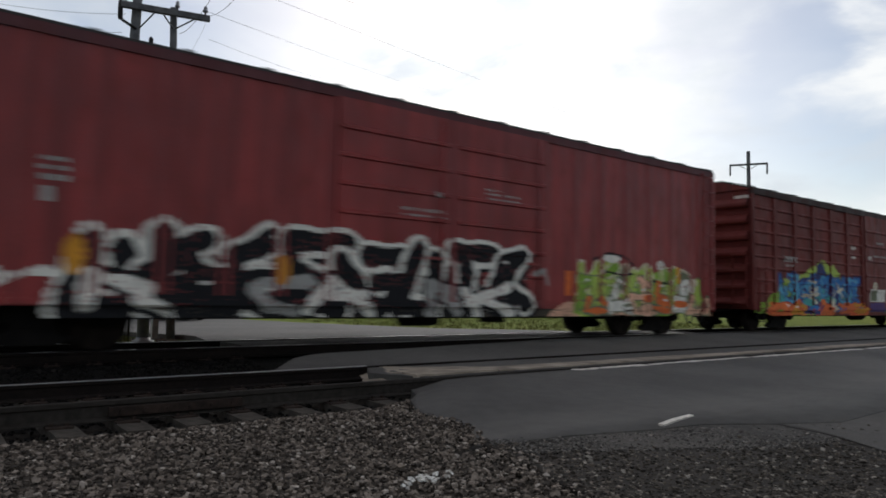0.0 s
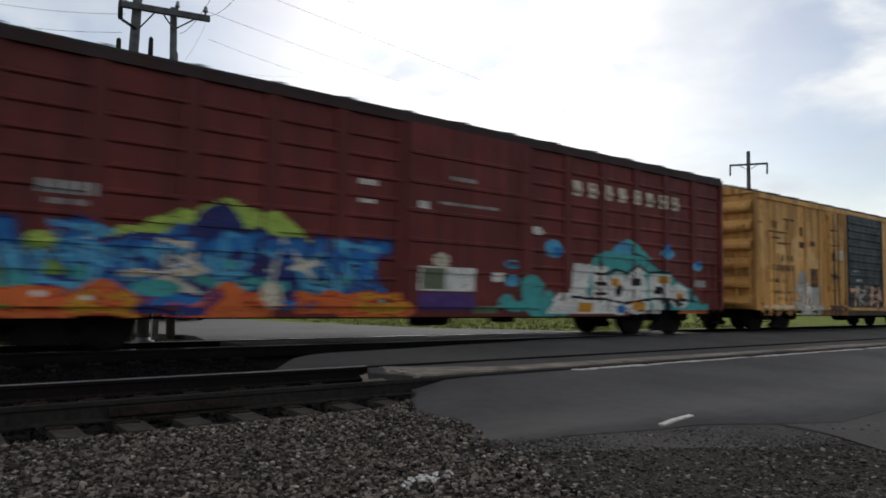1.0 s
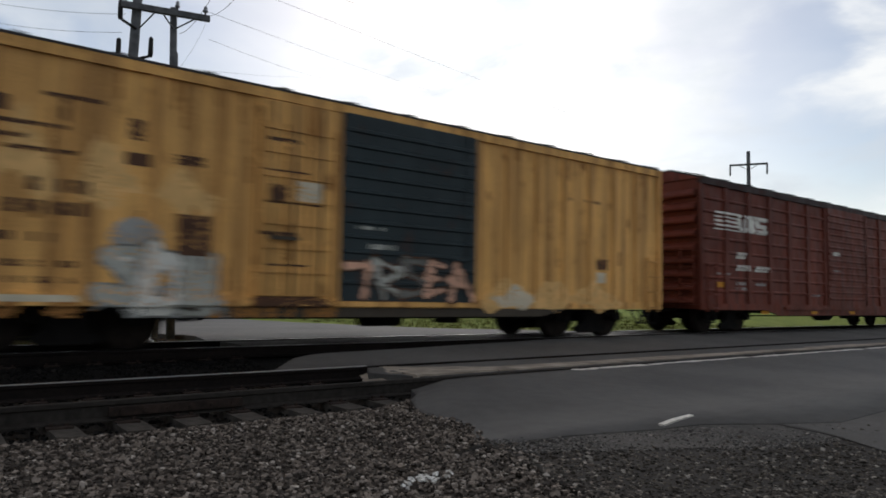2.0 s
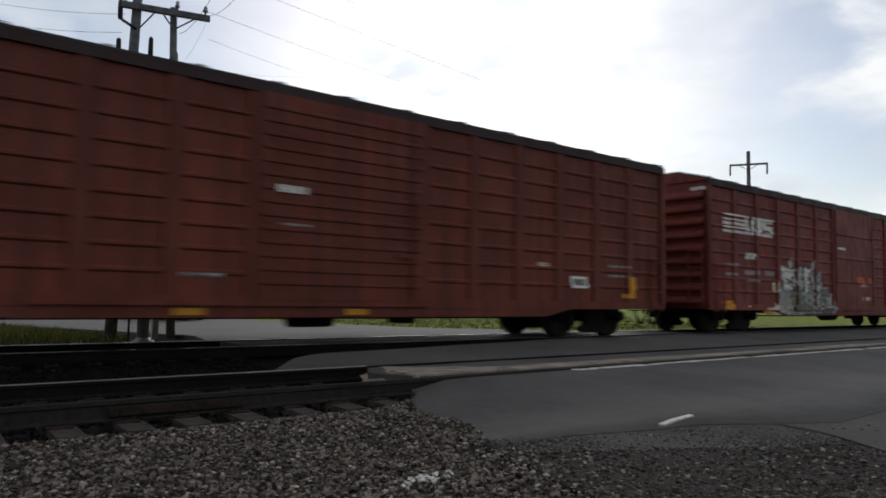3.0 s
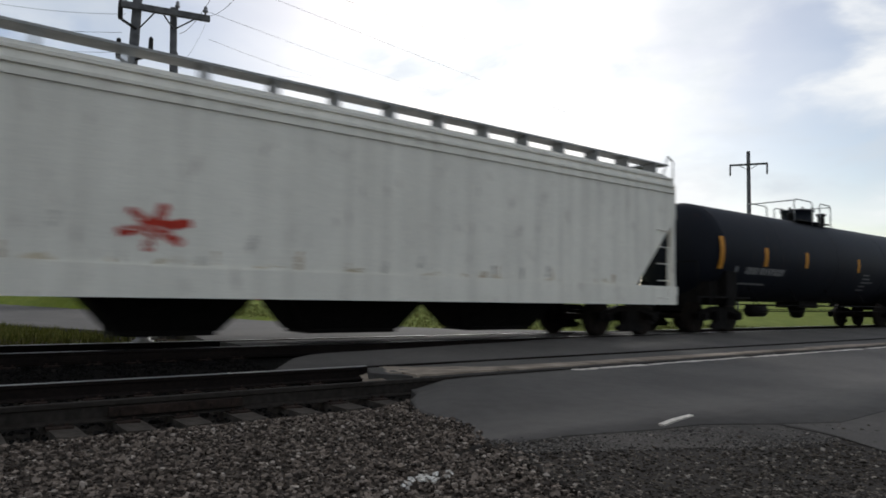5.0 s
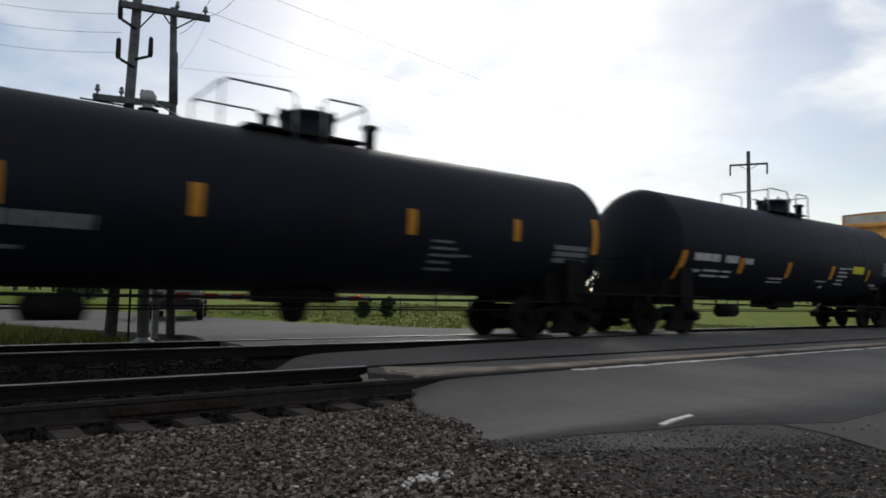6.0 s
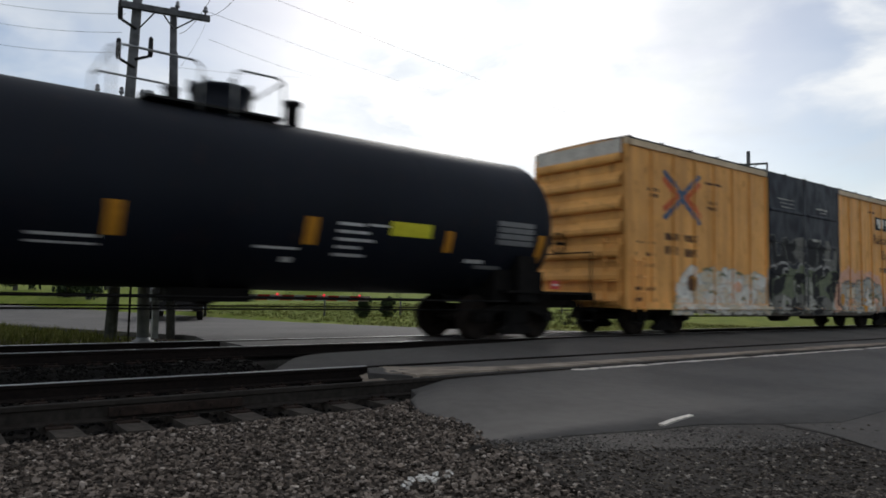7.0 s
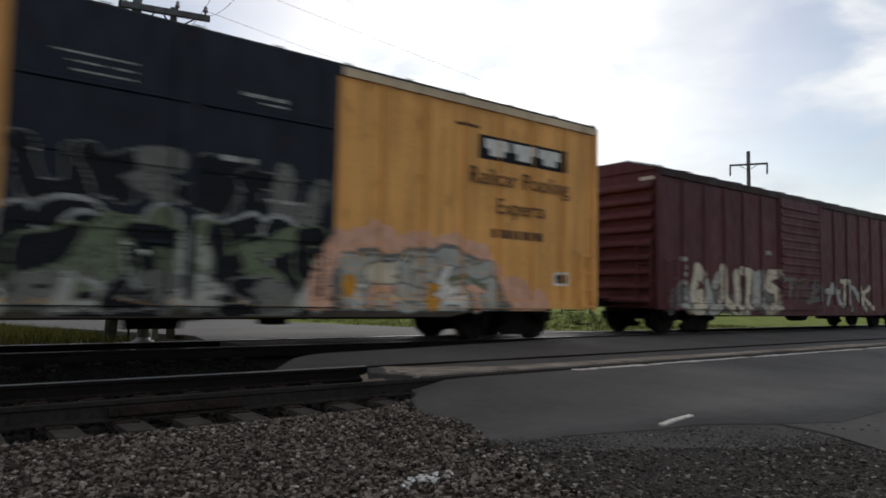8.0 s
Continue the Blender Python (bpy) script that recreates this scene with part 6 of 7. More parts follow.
shell_patch(tank2, "lettering", 5.5, 6.35, 1.60, 1.64, M_GREYLET, "pale lettering bar")
shell_patch(tank2, "lettering", 5.5, 6.35, 1.50, 1.53, M_GREYLET, "pale lettering bar")
shell_patch(tank2, "label", 11.05, 11.95, 1.95, 2.20, M_YELSIGN, "yellow painted label")
for i in range(5):
    shell_patch(tank2, "lettering", 10.0, 10.5 + 0.12 * (i % 3), 2.06 - 0.13 * i, 2.11 - 0.13 * i, M_GREYLET, "pale lettering bar")
shell_patch(tank2, "lettering", 10.6, 11.0, 2.08, 2.12, M_GREYLET, "pale lettering bar")
shell_patch(tank2, "lettering", 8.6, 9.35, 1.60, 1.64, M_GREYLET, "pale lettering bar")
shell_patch(tank2, "lettering", 9.1, 9.3, 1.40, 1.48, M_GREYLET, "pale lettering bar")
shell_patch(tank2, "lettering", 12.9, 13.4, 1.55, 1.62, M_GREYLET, "pale lettering bar")
M_DIMLET = spotted("dim_grey_data_panel", (0.12, 0.12, 0.12), (0.24, 0.235, 0.23), 9, 0.6, 0, 0.05)
for i in range(4):
    shell_patch(tank2, "data_panel", 13.6, 14.6, 2.32 - 0.125 * i, 2.42 - 0.125 * i, M_DIMLET, "dim grey data panel row")
shell_patch(tank2, "lettering", 13.2, 13.9, 1.45, 1.52, M_DIMLET, "dim grey lettering bar")
shell_row(tank1, 1.4, 2.7, 1.70, 1.90, 5, M_DIMLET)
shell_row(tank1, 2.8, 4.25, 1.70, 1.90, 6, M_DIMLET)
shell_patch(tank1, "lettering", 1.9, 3.4, 1.40, 1.45, M_DIMLET, "dim grey lettering bar", 0.0, 1.43, 2.33)
for i in range(5):
    shell_patch(tank1, "lettering", 10.0, 10.5 + 0.12 * (i % 3), 1.90 - 0.13 * i, 1.95 - 0.13 * i, M_DIMLET, "dim grey lettering bar", 0.0, 1.43, 2.33)
shell_patch(tank1, "lettering", 10.5, 11.0, 1.66, 1.70, M_DIMLET, "dim grey lettering bar", 0.0, 1.43, 2.33)
for i in range(3):
    shell_patch(tank1, "data_panel", 13.3, 14.35, 1.95 - 0.14 * i, 2.05 - 0.14 * i, M_DIMLET, "dim grey data panel row", 0.0, 1.43, 2.33)

# red boxcar
c = Canvas(0.2, 17.9, 0.50, 2.15, 0.03)
c.cloud("white", 0.9, 2.4, 1.0, 1.35, 0.3, 1)
c.cloud("black", 2.3, 11.0, 0.50, 1.30, 0.55, 2, 1.6)
c.word(8, 2.4, 10.9, 0.62, 1.72, 0.17, 0.10, ["black", "black"], "white", 5, "black")
c.word(7, 2.8, 10.4, 0.55, 1.10, 0.10, 0.07, ["white", "black", "grey"], "black", 8)
c.disc("amber", 2.55, 1.35, 0.13, 0.28)
c.disc("amber", 5.5, 1.25, 0.14, 0.25)
c.cloud("pink", 11.5, 17.8, 0.52, 0.72, 0.15, 3)
c.rect("orange", 12.05, 12.35, 0.95, 1.5)
c.cloud("green", 12.3, 17.3, 0.70, 1.35, 0.75, 4, 1.1)
c.cloud("lime", 12.5, 15.6, 0.75, 1.45, 0.7, 14, 1.7)
c.word(7, 12.5, 16.9, 0.75, 1.62, 0.10, 0.05, ["lime", "green", "moss", "lime"], "cream", 12)
c.word(9, 12.5, 17.3, 0.70, 1.40, 0.07, 0.03, ["green", "lime", "white", "lime", "pink"], "moss", 16)
c.word(6, 12.7, 17.6, 0.60, 0.95, 0.07, 0.04, ["orange", "white", "pink"], "moss", 13)
c.line("black", [(13.0, 1.78), (13.5, 1.95), (14.1, 1.88), (14.4, 1.70)], 0.035)
c.line("black", [(13.4, 1.52), (14.0, 1.46), (14.4, 1.50)], 0.025)
c.line("black", [(15.1, 1.36), (15.8, 1.30)], 0.025)
c.quad("orange", 15.25, 15.42, 1.0, 1.38, 0.10)
c.quad("amber", 16.2, 16.35, 1.32, 1.72, -0.05)
c.disc("white", 16.8, 1.22, 0.16, 0.14)
c.disc("orange", 15.0, 0.92, 0.2, 0.1)
c.disc("orange", 16.3, 0.80, 0.3, 0.1)
c.disc("white", 13.6, 1.83, 0.33, 0.09)
c.disc("white", 15.5, 1.75, 0.14, 0.12)
c.disc("cream", 16.9, 1.35, 0.2, 0.12)
c.cloud("grey", 10.7, 11.5, 1.25, 1.5, 0.35, 6, 3)
c.fray()
c.apply(red, R_red, "graffiti", "black white and green spray-painted graffiti")
c = Canvas(1.5, 11.2, 1.9, 3.2, 0.02)
for k in range(3):
    c.row("grey", 2.02, 2.45, 2.55 - 0.12 * k, 2.62 - 0.12 * k, k)
c.row("grey", 2.12, 2.35, 2.02, 2.22, 9)
c.row("grey", 7.7, 8.7, 2.42, 2.47, 4)
c.row("grey", 7.7, 8.7, 2.32, 2.37, 5)
c.row("grey", 8.35, 8.6, 2.72, 2.82, 6)
c.row("grey", 9.7, 10.1, 2.98, 3.03, 7)
for k in range(2):
    c.row("grey", 9.7, 10.6, 2.80 + 0.09 * k, 2.85 + 0.09 * k, 8 + k)
c.apply(red, R_red, "lettering", "small pale stencilled lettering bars")

# brown boxcar
c = Canvas(0.1, 18.0, 0.50, 2.55, 0.03)
c.cloud("green", 0.1, 2.4, 0.55, 0.80, 0.2, 1)
c.hill("lime", [(1.68, 1.36), (2.07, 1.65), (2.54, 1.51), (3.18, 1.85), (3.73, 2.01), (4.32, 2.27), (4.88, 2.22), (5.36, 2.12), (5.96, 1.73), (6.59, 1.59), (7.0, 1.04), (7.55, 0.51)], 0.62, 0.04)
c.hill("blue", [(1.95, 1.08), (2.55, 1.26), (3.12, 1.47), (3.73, 1.78), (4.29, 2.06), (4.71, 1.9), (5.38, 1.52), (5.84, 1.72), (6.59, 1.54), (7.0, 0.99), (7.41, 0.51)], 0.62, 0.05)
c.hill("navy", [(3.85, 1.79), (4.06, 2.08), (4.37, 2.25), (4.62, 2.09), (4.82, 1.74)], 1.3, 0.02)
c.hill("green", [(0.3, 0.66), (0.9, 0.95), (1.6, 1.35), (2.2, 1.5), (2.6, 1.1)], 0.6, 0.04)
c.word(7, 1.7, 7.4, 0.92, 1.70, 0.12, 0.06, [["blue", ("sky", 0.75), ("teal", 0.35)]], "navy", 21)
c.word(7, 2.0, 7.2, 0.85, 1.40, 0.05, 0.03, ["sky", "blue", "cream", "teal", "navy"], "navy", 22)
c.word(5, 2.2, 7.0, 1.1, 1.75, 0.035, 0.02, ["sky", "cream"], "blue", 24)
c.cloud("orange", 0.7, 8.1, 0.50, 0.82, 0.33, 5, 1.5)
c.word(6, 1.2, 7.8, 0.56, 0.85, 0.06, 0.02, ["orange", "amber", "navy", "orange"], "red", 23)
c.disc("teal", 3.5, 0.92, 0.35, 0.12)
c.disc("cream", 5.2, 0.85, 0.18, 0.22)
c.rect("white", 8.0, 9.3, 0.98, 1.42)
c.rect("moss", 8.05, 8.6, 1.0, 1.40)
c.rect("purple", 8.0, 9.3, 0.62, 0.95)
c.rect("moss", 9.3, 9.9, 0.55, 0.72)
c.disc("cream", 8.5, 1.55, 0.2, 0.14)
c.rect("white", 9.75, 10.05, 1.18, 1.38)
c.disc("sky", 10.3, 1.55, 0.2, 0.10)
c.disc("sky", 10.3, 1.22, 0.18, 0.12)
c.cloud("teal", 9.8, 12.0, 0.52, 0.95, 0.35, 6, 1.8)
c.disc("teal", 10.9, 1.08, 0.40, 0.30)
c.hill("teal", [(12.7, 1.6), (12.95, 1.85), (13.35, 2.0), (13.8, 2.18), (14.2, 2.34), (14.6, 2.15), (15.2, 1.74), (15.8, 1.53), (16.4, 1.3), (17.4, 0.75)], 0.66)
c.hill("sky", [(13.55, 2.0), (13.8, 2.22), (14.1, 2.3), (14.3, 2.05)], 1.98, 0.0)
c.line("black", [(14.3, 1.98), (14.7, 1.94), (15.2, 1.74), (15.6, 1.58)], 0.02)
c.quad("white", 11.3, 12.3, 0.55, 1.0, 0.45)
c.quad("white", 12.0, 12.6, 0.80, 1.66, 0.25)
c.rect("white", 12.85, 13.35, 0.82, 1.64)
c.rect("white", 12.0, 13.6, 0.55, 0.88)
for k in range(3):
    c.rect("black", 12.95, 13.35, 0.98 + 0.22 * k, 1.05 + 0.22 * k)
c.disc("white", 13.75, 1.02, 0.46, 0.50)
c.disc("black", 13.78, 1.10, 0.12, 0.16)
c.disc("white", 14.45, 1.10, 0.42, 0.58)
c.rect("black", 14.25, 14.62, 1.22, 1.40)
c.rect("white", 14.1, 14.9, 0.56, 0.85)
c.rect("white", 14.95, 15.75, 0.95, 1.52)
c.rect("white", 15.0, 15.4, 0.56, 1.0)
c.rect("black", 15.15, 15.5, 1.05, 1.22)
c.disc("white", 16.15, 1.0, 0.45, 0.30)
c.rect("black", 15.5, 15.75, 0.66, 0.95)
c.disc("black", 16.1, 0.8, 0.16, 0.08)
c.rect("grey", 13.3, 13.4, 0.6, 1.5)
c.line("black", [(12.1, 0.92), (13.3, 0.88), (14.0, 0.80), (14.9, 0.90), (15.6, 0.92), (16.5, 0.88)], 0.03)
c.line("black", [(13.3, 1.5), (13.7, 1.58), (14.1, 1.50), (14.5, 1.72), (14.9, 1.56), (15.8, 1.58)], 0.03)
c.rect("amber", 12.3, 12.8, 0.60, 0.80)
c.rect("amber", 13.5, 13.8, 1.18, 1.36)
c.rect("amber", 14.2, 14.7, 0.66, 0.84)
c.rect("amber", 15.35, 15.7, 1.32, 1.50)
c.disc("blue", 13.8, 0.66, 0.18, 0.10)
c.rect("amber", 16.1, 16.4, 0.92, 1.06)
c.line("black", [(16.2, 0.95), (16.7, 0.90), (17.3, 0.78)], 0.02)
c.rect("orange", 16.2, 17.5, 0.57, 0.64)
c.disc("sky", 11.6, 1.95, 0.27, 0.20)
c.disc("blue", 11.7, 1.9, 0.14, 0.1)
c.disc("white", 11.1, 2.3, 0.16, 0.10)
c.disc("sky", 15.72, 2.05, 0.30, 0.13)
c.disc("blue", 15.7, 2.18, 0.14, 0.12)
c.disc("sky", 17.0, 1.78, 0.26, 0.11)
c.disc("blue", 17.05, 1.86, 0.14, 0.09)
c.rect("grey", 16.8, 17.4, 1.25, 1.42)
c.fray()
c.apply(sou, R_sou, "graffiti", "bright blue orange teal and white graffiti")
c = Canvas(1.5, 17.2, 2.0, 3.7, 0.02)
for k in range(8):
    x = 12.2 + 0.53 * k
    c.rect("cream", x, x + 0.28, 3.17, 3.53)
    if k not in (3,):
        c.rect(None, x + 0.09, x + 0.19, 3.22 + 0.04 * (k % 2), 3.32 + 0.03 * (k % 3))
    if k in (1, 2, 4, 6, 7):
        c.rect(None, x + 0.09, x + 0.19, 3.39, 3.47)
c.row("grey", 1.95, 2.65, 2.14, 2.32, 3, 0.95)
c.row("grey", 2.05, 2.55, 1.98, 2.08, 4)
c.row("white", 6.75, 7.1, 2.80, 2.90, 5, 0.95)
c.row("white", 6.75, 7.1, 2.48, 2.56, 6, 0.95)
c.row("white", 7.95, 8.2, 2.48, 2.62, 7, 0.95)
c.row("grey", 8.4, 9.9, 2.60, 2.66, 8, 0.95)
c.row("grey", 8.7, 9.4, 3.08, 3.16, 9, 0.9)
c.apply(sou, R_sou, "lettering", "worn white lettering blocks and data bars")

# yellow boxcar
c = Canvas(0.1, 15.0, 0.50, 3.96, 0.03)
rd = random.Random(23)
for k in range(5):
    x = rd.uniform(0.6, 3.4)
    c.cloud("bleach", x, x + rd.uniform(0.5, 1.0), 2.2, 2.6 + 0.2 * k, 0.4, 100 + k, 3)
for k in range(70):
    x, top, drop = rd.uniform(0.2, 14.6), rd.choice((3.94, 3.94, 3.0, 2.0, 1.4)), rd.uniform(0.1, 0.7)
    if 6.0 < x < 9.1:
        continue
    c.quad("drip", x, x + rd.uniform(0.03, 0.07), top - drop, top, rd.uniform(-0.03, 0.03))
for k in range(16):
    x = rd.uniform(0.2, 5.8)
    c.cloud("drip", x, x + rd.uniform(0.2, 0.7), 0.56, 0.75, 0.3, 120 + k, 5)
for x in (4.62, 5.05, 5.45, 5.92):
    c.quad("drip", x, x + 0.06, 0.7, 3.6, 0.0)
c.row("brownish", 0.15, 0.5, 3.2, 3.3, 1)
c.rect("brownish", 0.12, 0.2, 3.0, 3.3)
c.rect("brownish", 0.75, 2.0, 3.00, 3.06)
c.rect("brownish", 1.0, 1.3, 3.15, 3.35)
c.rect("brownish", 1.7, 2.4, 3.42, 3.48)
c.rect("brownish", 1.9, 2.0, 3.1, 3.45)
c.rect("brownish", 1.0, 1.5, 2.82, 2.88)
c.rect("brownish", 1.3, 2.1, 2.66, 2.71)
c.rect("brownish", 2.75, 2.95, 3.0, 3.3)
c.rect("brownish", 2.7, 3.05, 2.62, 2.82)
c.rect("brownish", 3.4, 3.8, 2.72, 2.88)
for k, (z, h) in enumerate(((2.15, 0.18), (1.85, 0.18), (1.5, 0.1), (1.15, 0.1), (0.95, 0.08))):
    c.row("brownish", 0.85, 2.3, z, z + h, 20 + k, 0.55)
c.rect("cream", 0.3, 2.2, 0.72, 0.80)
c.cloud("grey", 2.4, 4.2, 0.52, 1.1, 0.4, 3, 2.5)
c.disc("grey", 2.9, 1.55, 0.35, 0.35)
c.word(3, 2.5, 4.1, 0.65, 1.45, 0.12, 0.03, ["silver", "white", "silver"], "mist", 31)
c.rect("brownish", 3.45, 3.95, 1.40, 2.0)
for k in range(6):
    c.rect("brownish", 4.65 + 0.1 * (k % 2), 5.7 - 0.2 * (k % 3), 0.8 + 0.5 * k, 0.84 + 0.5 * k)
c.rect("cream", 5.3, 5.7, 2.35, 2.7)
c.rect("brownish", 4.8, 5.1, 2.3, 2.6)
c.rect("brownish", 4.6, 5.9, 0.66, 0.8)
c.word(5, 6.3, 8.9, 0.85, 1.5, 0.06, 0.03, ["pink", "silver", "mist", "pink"], "brownish", 33)
c.row("silver", 6.4, 7.0, 2.0, 2.06, 34, 0.6)
c.row("silver", 6.3, 7.2, 1.68, 1.75, 35, 0.6)
c.cloud("bleach", 9.2, 13.6, 0.70, 1.15, 0.25, 7, 2.2)
c.cloud("cream", 9.3, 11.0, 0.75, 1.0, 0.25, 8, 2.2)
c.rect("brownish", 12.7, 13.1, 1.55, 1.8)
c.rect("cream", 12.7, 13.0, 1.25, 1.5)
c.row("brownish", 11.2, 12.8, 3.05, 3.12, 36, 0.5)
c.fray(0.88)
c.apply(yel, R_yel, "graffiti", "faded dark lettering remnants with grey spray patches")

# the two mineral red boxcars


def striped_emblem(c, x0, x1, z0, z1):
    h = (z1 - z0) / 9
    w = x1 - x0
    for k in range(5):
        c.rect("white", x0, x0 + w * (0.42 + 0.02 * k), z1 - h * (2 * k + 1), z1 - h * 2 * k)
    c.quad("white", x0 + w * 0.44, x0 + w * 0.52, z0, z1, -0.10)
    c.quad("white", x0 + w * 0.54, x0 + w * 0.60, z0, z1, 0.05)
    c.quad("white", x0 + w * 0.62, x0 + w * 0.74, z0, z1, -0.12)
    c.quad("white", x0 + w * 0.70, x0 + w * 0.76, z0, z1, 0.05)
    for k in range(3):
        c.quad("white", x0 + w * 0.79, x0 + w, z0 + (z1 - z0) * 0.38 * k, z0 + (z1 - z0) * (0.38 * k + 0.24), 0.02)
    c.rect("white", x0 + w * 0.79, x0 + w * 0.86, z0 + (z1 - z0) * 0.5, z1)
    c.rect("white", x0 + w * 0.93, x0 + w, z0, z0 + (z1 - z0) * 0.5)


c = Canvas(0.3, 17.9, 0.52, 3.5, 0.02)
striped_emblem(c, 0.75, 3.55, 2.85, 3.36)
c.row("white", 1.85, 2.35, 2.1, 2.28, 1, 1)
c.row("white", 1.85, 2.55, 1.75, 1.92, 2, 1)
c.row("white", 2.85, 3.65, 1.75, 1.92, 3, 1)
c.row("grey", 1.85, 2.4, 1.36, 1.44, 4, .9)
c.row("grey", 1.85, 2.4, 1.22, 1.30, 5, .9)
c.row("grey", 2.9, 3.5, 1.36, 1.44, 6, .9)
c.row("grey", 0.8, 1.5, 1.62, 1.68, 7, .7)
c.rect("amber", 0.85, 1.2, 1.28, 1.42)
c.row("white", 7.7, 8.2, 2.48, 2.60, 8, 1)
c.row("grey", 7.75, 8.3, 1.95, 2.0, 9, .8)
c.row("grey", 6.3, 6.9, 1.1, 1.16, 10, .8)
for x in (3.2, 6.2, 9.0):
    c.rect("amber", x, x + 0.45, 0.53, 0.64)
c.rect("white", 14.62, 15.16, 1.12, 1.38)
c.rect("mist", 14.70, 15.08, 1.18, 1.32)
c.row("grey", 15.9, 16.7, 1.62, 1.68, 11, .8)
c.row("grey", 15.9, 16.7, 1.4, 1.46, 12, .8)
c.rect("amber", 16.62, 16.9, 1.0, 1.42)
c.rect("amber", 16.4, 16.9, 0.92, 1.02)
c.row("cream", 13.6, 13.9, 1.55, 1.65, 13, 1)
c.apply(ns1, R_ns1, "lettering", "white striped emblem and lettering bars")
c = Canvas(0.3, 17.9, 0.52, 3.5, 0.025)
striped_emblem(c, 0.78, 3.5, 2.83, 3.34)
c.row("white", 1.92, 2.5, 2.12, 2.30, 1, 1)
c.row("grey", 1.92, 2.65, 1.68, 1.80, 2, 1)
c.row("grey", 1.92, 2.65, 1.48, 1.54, 3, .9)
c.row("grey", 3.05, 3.6, 1.68, 1.82, 4, 1)
c.row("grey", 0.9, 1.55, 1.9, 1.97, 5, .9)
c.row("grey", 0.9, 1.55, 1.62, 1.70, 6, .9)
c.row("white", 1.95, 2.2, 0.74, 0.78, 7, 1)
c.row("cream", 3.0, 3.8, 1.2, 1.5, 8, .6)
c.cloud("cream", 2.9, 3.9, 0.55, 0.95, 0.3, 9, 2)
c.rect("amber", 0.72, 1.25, 0.68, 0.92)
c.rect("amber", 3.0, 3.5, 0.53, 0.64)
c.hill("grey", [(3.75, 0.9), (3.95, 1.5), (4.2, 1.85), (4.6, 1.95), (5.2, 2.0), (5.8, 1.95), (6.3, 1.75), (6.8, 1.45), (7.3, 1.25), (7.55, 0.9)], 0.56, 0.05)
c.cloud("silver", 3.9, 7.3, 0.55, 0.95, 0.35, 10, 1.2)
c.hill("moss", [(4.4, 0.7), (5.0, 1.25), (5.6, 1.0), (6.2, 1.2), (6.9, 0.7)], 0.62, 0.05)
c.word(4, 4.1, 6.6, 1.30, 1.92, 0.11, 0.06, ["white", "silver"], "black", 43)
c.word(5, 4.0, 7.2, 0.62, 1.25, 0.07, 0.03, ["silver", "mist", "grey"], "black", 42)
c.disc("silver", 4.6, 2.1, 0.12, 0.16)
c.disc("silver", 6.1, 2.1, 0.10, 0.16)
c.rect("white", 7.75, 8.3, 2.72, 2.80)
c.row("faded", 9.2, 10.4, 1.62, 1.82, 81, .7)
c.row("pink", 9.3, 10.2, 1.50, 1.60, 83, .5)
c.row("cream", 9.6, 10.4, 1.02, 1.14, 82, .6)
c.row("grey", 14.3, 14.9, 1.35, 1.45, 13, .9)
c.row("white", 15.4, 15.8, 1.15, 1.40, 14, .9)
c.row("cream", 16.6, 17.0, 1.25, 1.5, 15, .9)
c.disc("amber", 16.9, 1.0, 0.2, 0.16)
c.fray(0.9)
c.apply(ns2, R_ns2, "graffiti", "silver graffiti and white striped emblem")

# hopper lettering
c = Canvas(1.5, 17.0, 1.26, 2.6, 0.025)
for k in range(3):
    c.row("mist", 1.72, 2.6, 2.42 - 0.08 * k, 2.47 - 0.08 * k, k, .95)
c.row("mist", 1.72, 2.6, 2.0, 2.14, 5, .9)
c.row("mist", 2.2, 2.4, 1.62, 1.74, 6, .9)
for a in range(6):
    t = math.pi / 3 * a + 0.3
    c.line("red", [(5.33, 1.78), (5.33 + 0.45 * math.cos(t), 1.78 + 0.30 * math.sin(t))], 0.07)
rh = random.Random(19)
for k in range(26):
    x, h = rh.uniform(1.8, 16.4), rh.uniform(0.05, 0.30)
    c.quad("rusty" if k % 3 else "stain", x, x + rh.uniform(0.03, 0.14), 1.26, 1.26 + h, rh.uniform(-0.02, 0.02))
for x, z in ((4.0, 1.9), (3.2, 2.0), (6.7, 1.75), (9.9, 1.6), (13.2, 1.55)):
    c.quad("stain", x, x + 0.10, z - 0.22, z, 0.03)
c.hill("rusty", [(1.55, 2.3), (1.75, 2.0), (1.95, 1.6), (2.2, 1.3)], 1.27, 0.04)
for k in range(9):
    c.cloud("cream", 2.0 + 1.6 * k, 2.5 + 1.6 * k, 1.26, 1.36, 0.12, 60 + k, 6)
c.fray(0.7)
c.apply(hop, R_hop, "lettering", "dark lettering bars and a red star emblem")

# tall yellow boxcar
c = Canvas(0.2, 18.0, 0.52, 4.5, 0.03)
c.line("slate", [(1.60, 4.12), (2.35, 3.62), (3.12, 4.18)], 0.075)
c.line("slate", [(1.60, 2.98), (2.35, 3.50), (3.12, 2.95)], 0.075)
c.line("faded", [(1.60, 3.92), (2.14, 3.56), (1.60, 3.20)], 0.075)
c.line("faded", [(3.12, 3.96), (2.56, 3.56), (3.12, 3.15)], 0.075)
c.line("slate", [(2.35, 3.62), (2.35, 3.50)], 0.1)
for k, (x0, x1, z) in enumerate(((1.62, 2.2, 2.40), (2.45, 3.0, 2.40), (1.62, 2.2, 2.06), (2.45, 3.0, 2.02))):
    c.row("brownish", x0, x1, z, z + 0.2, k, 1)
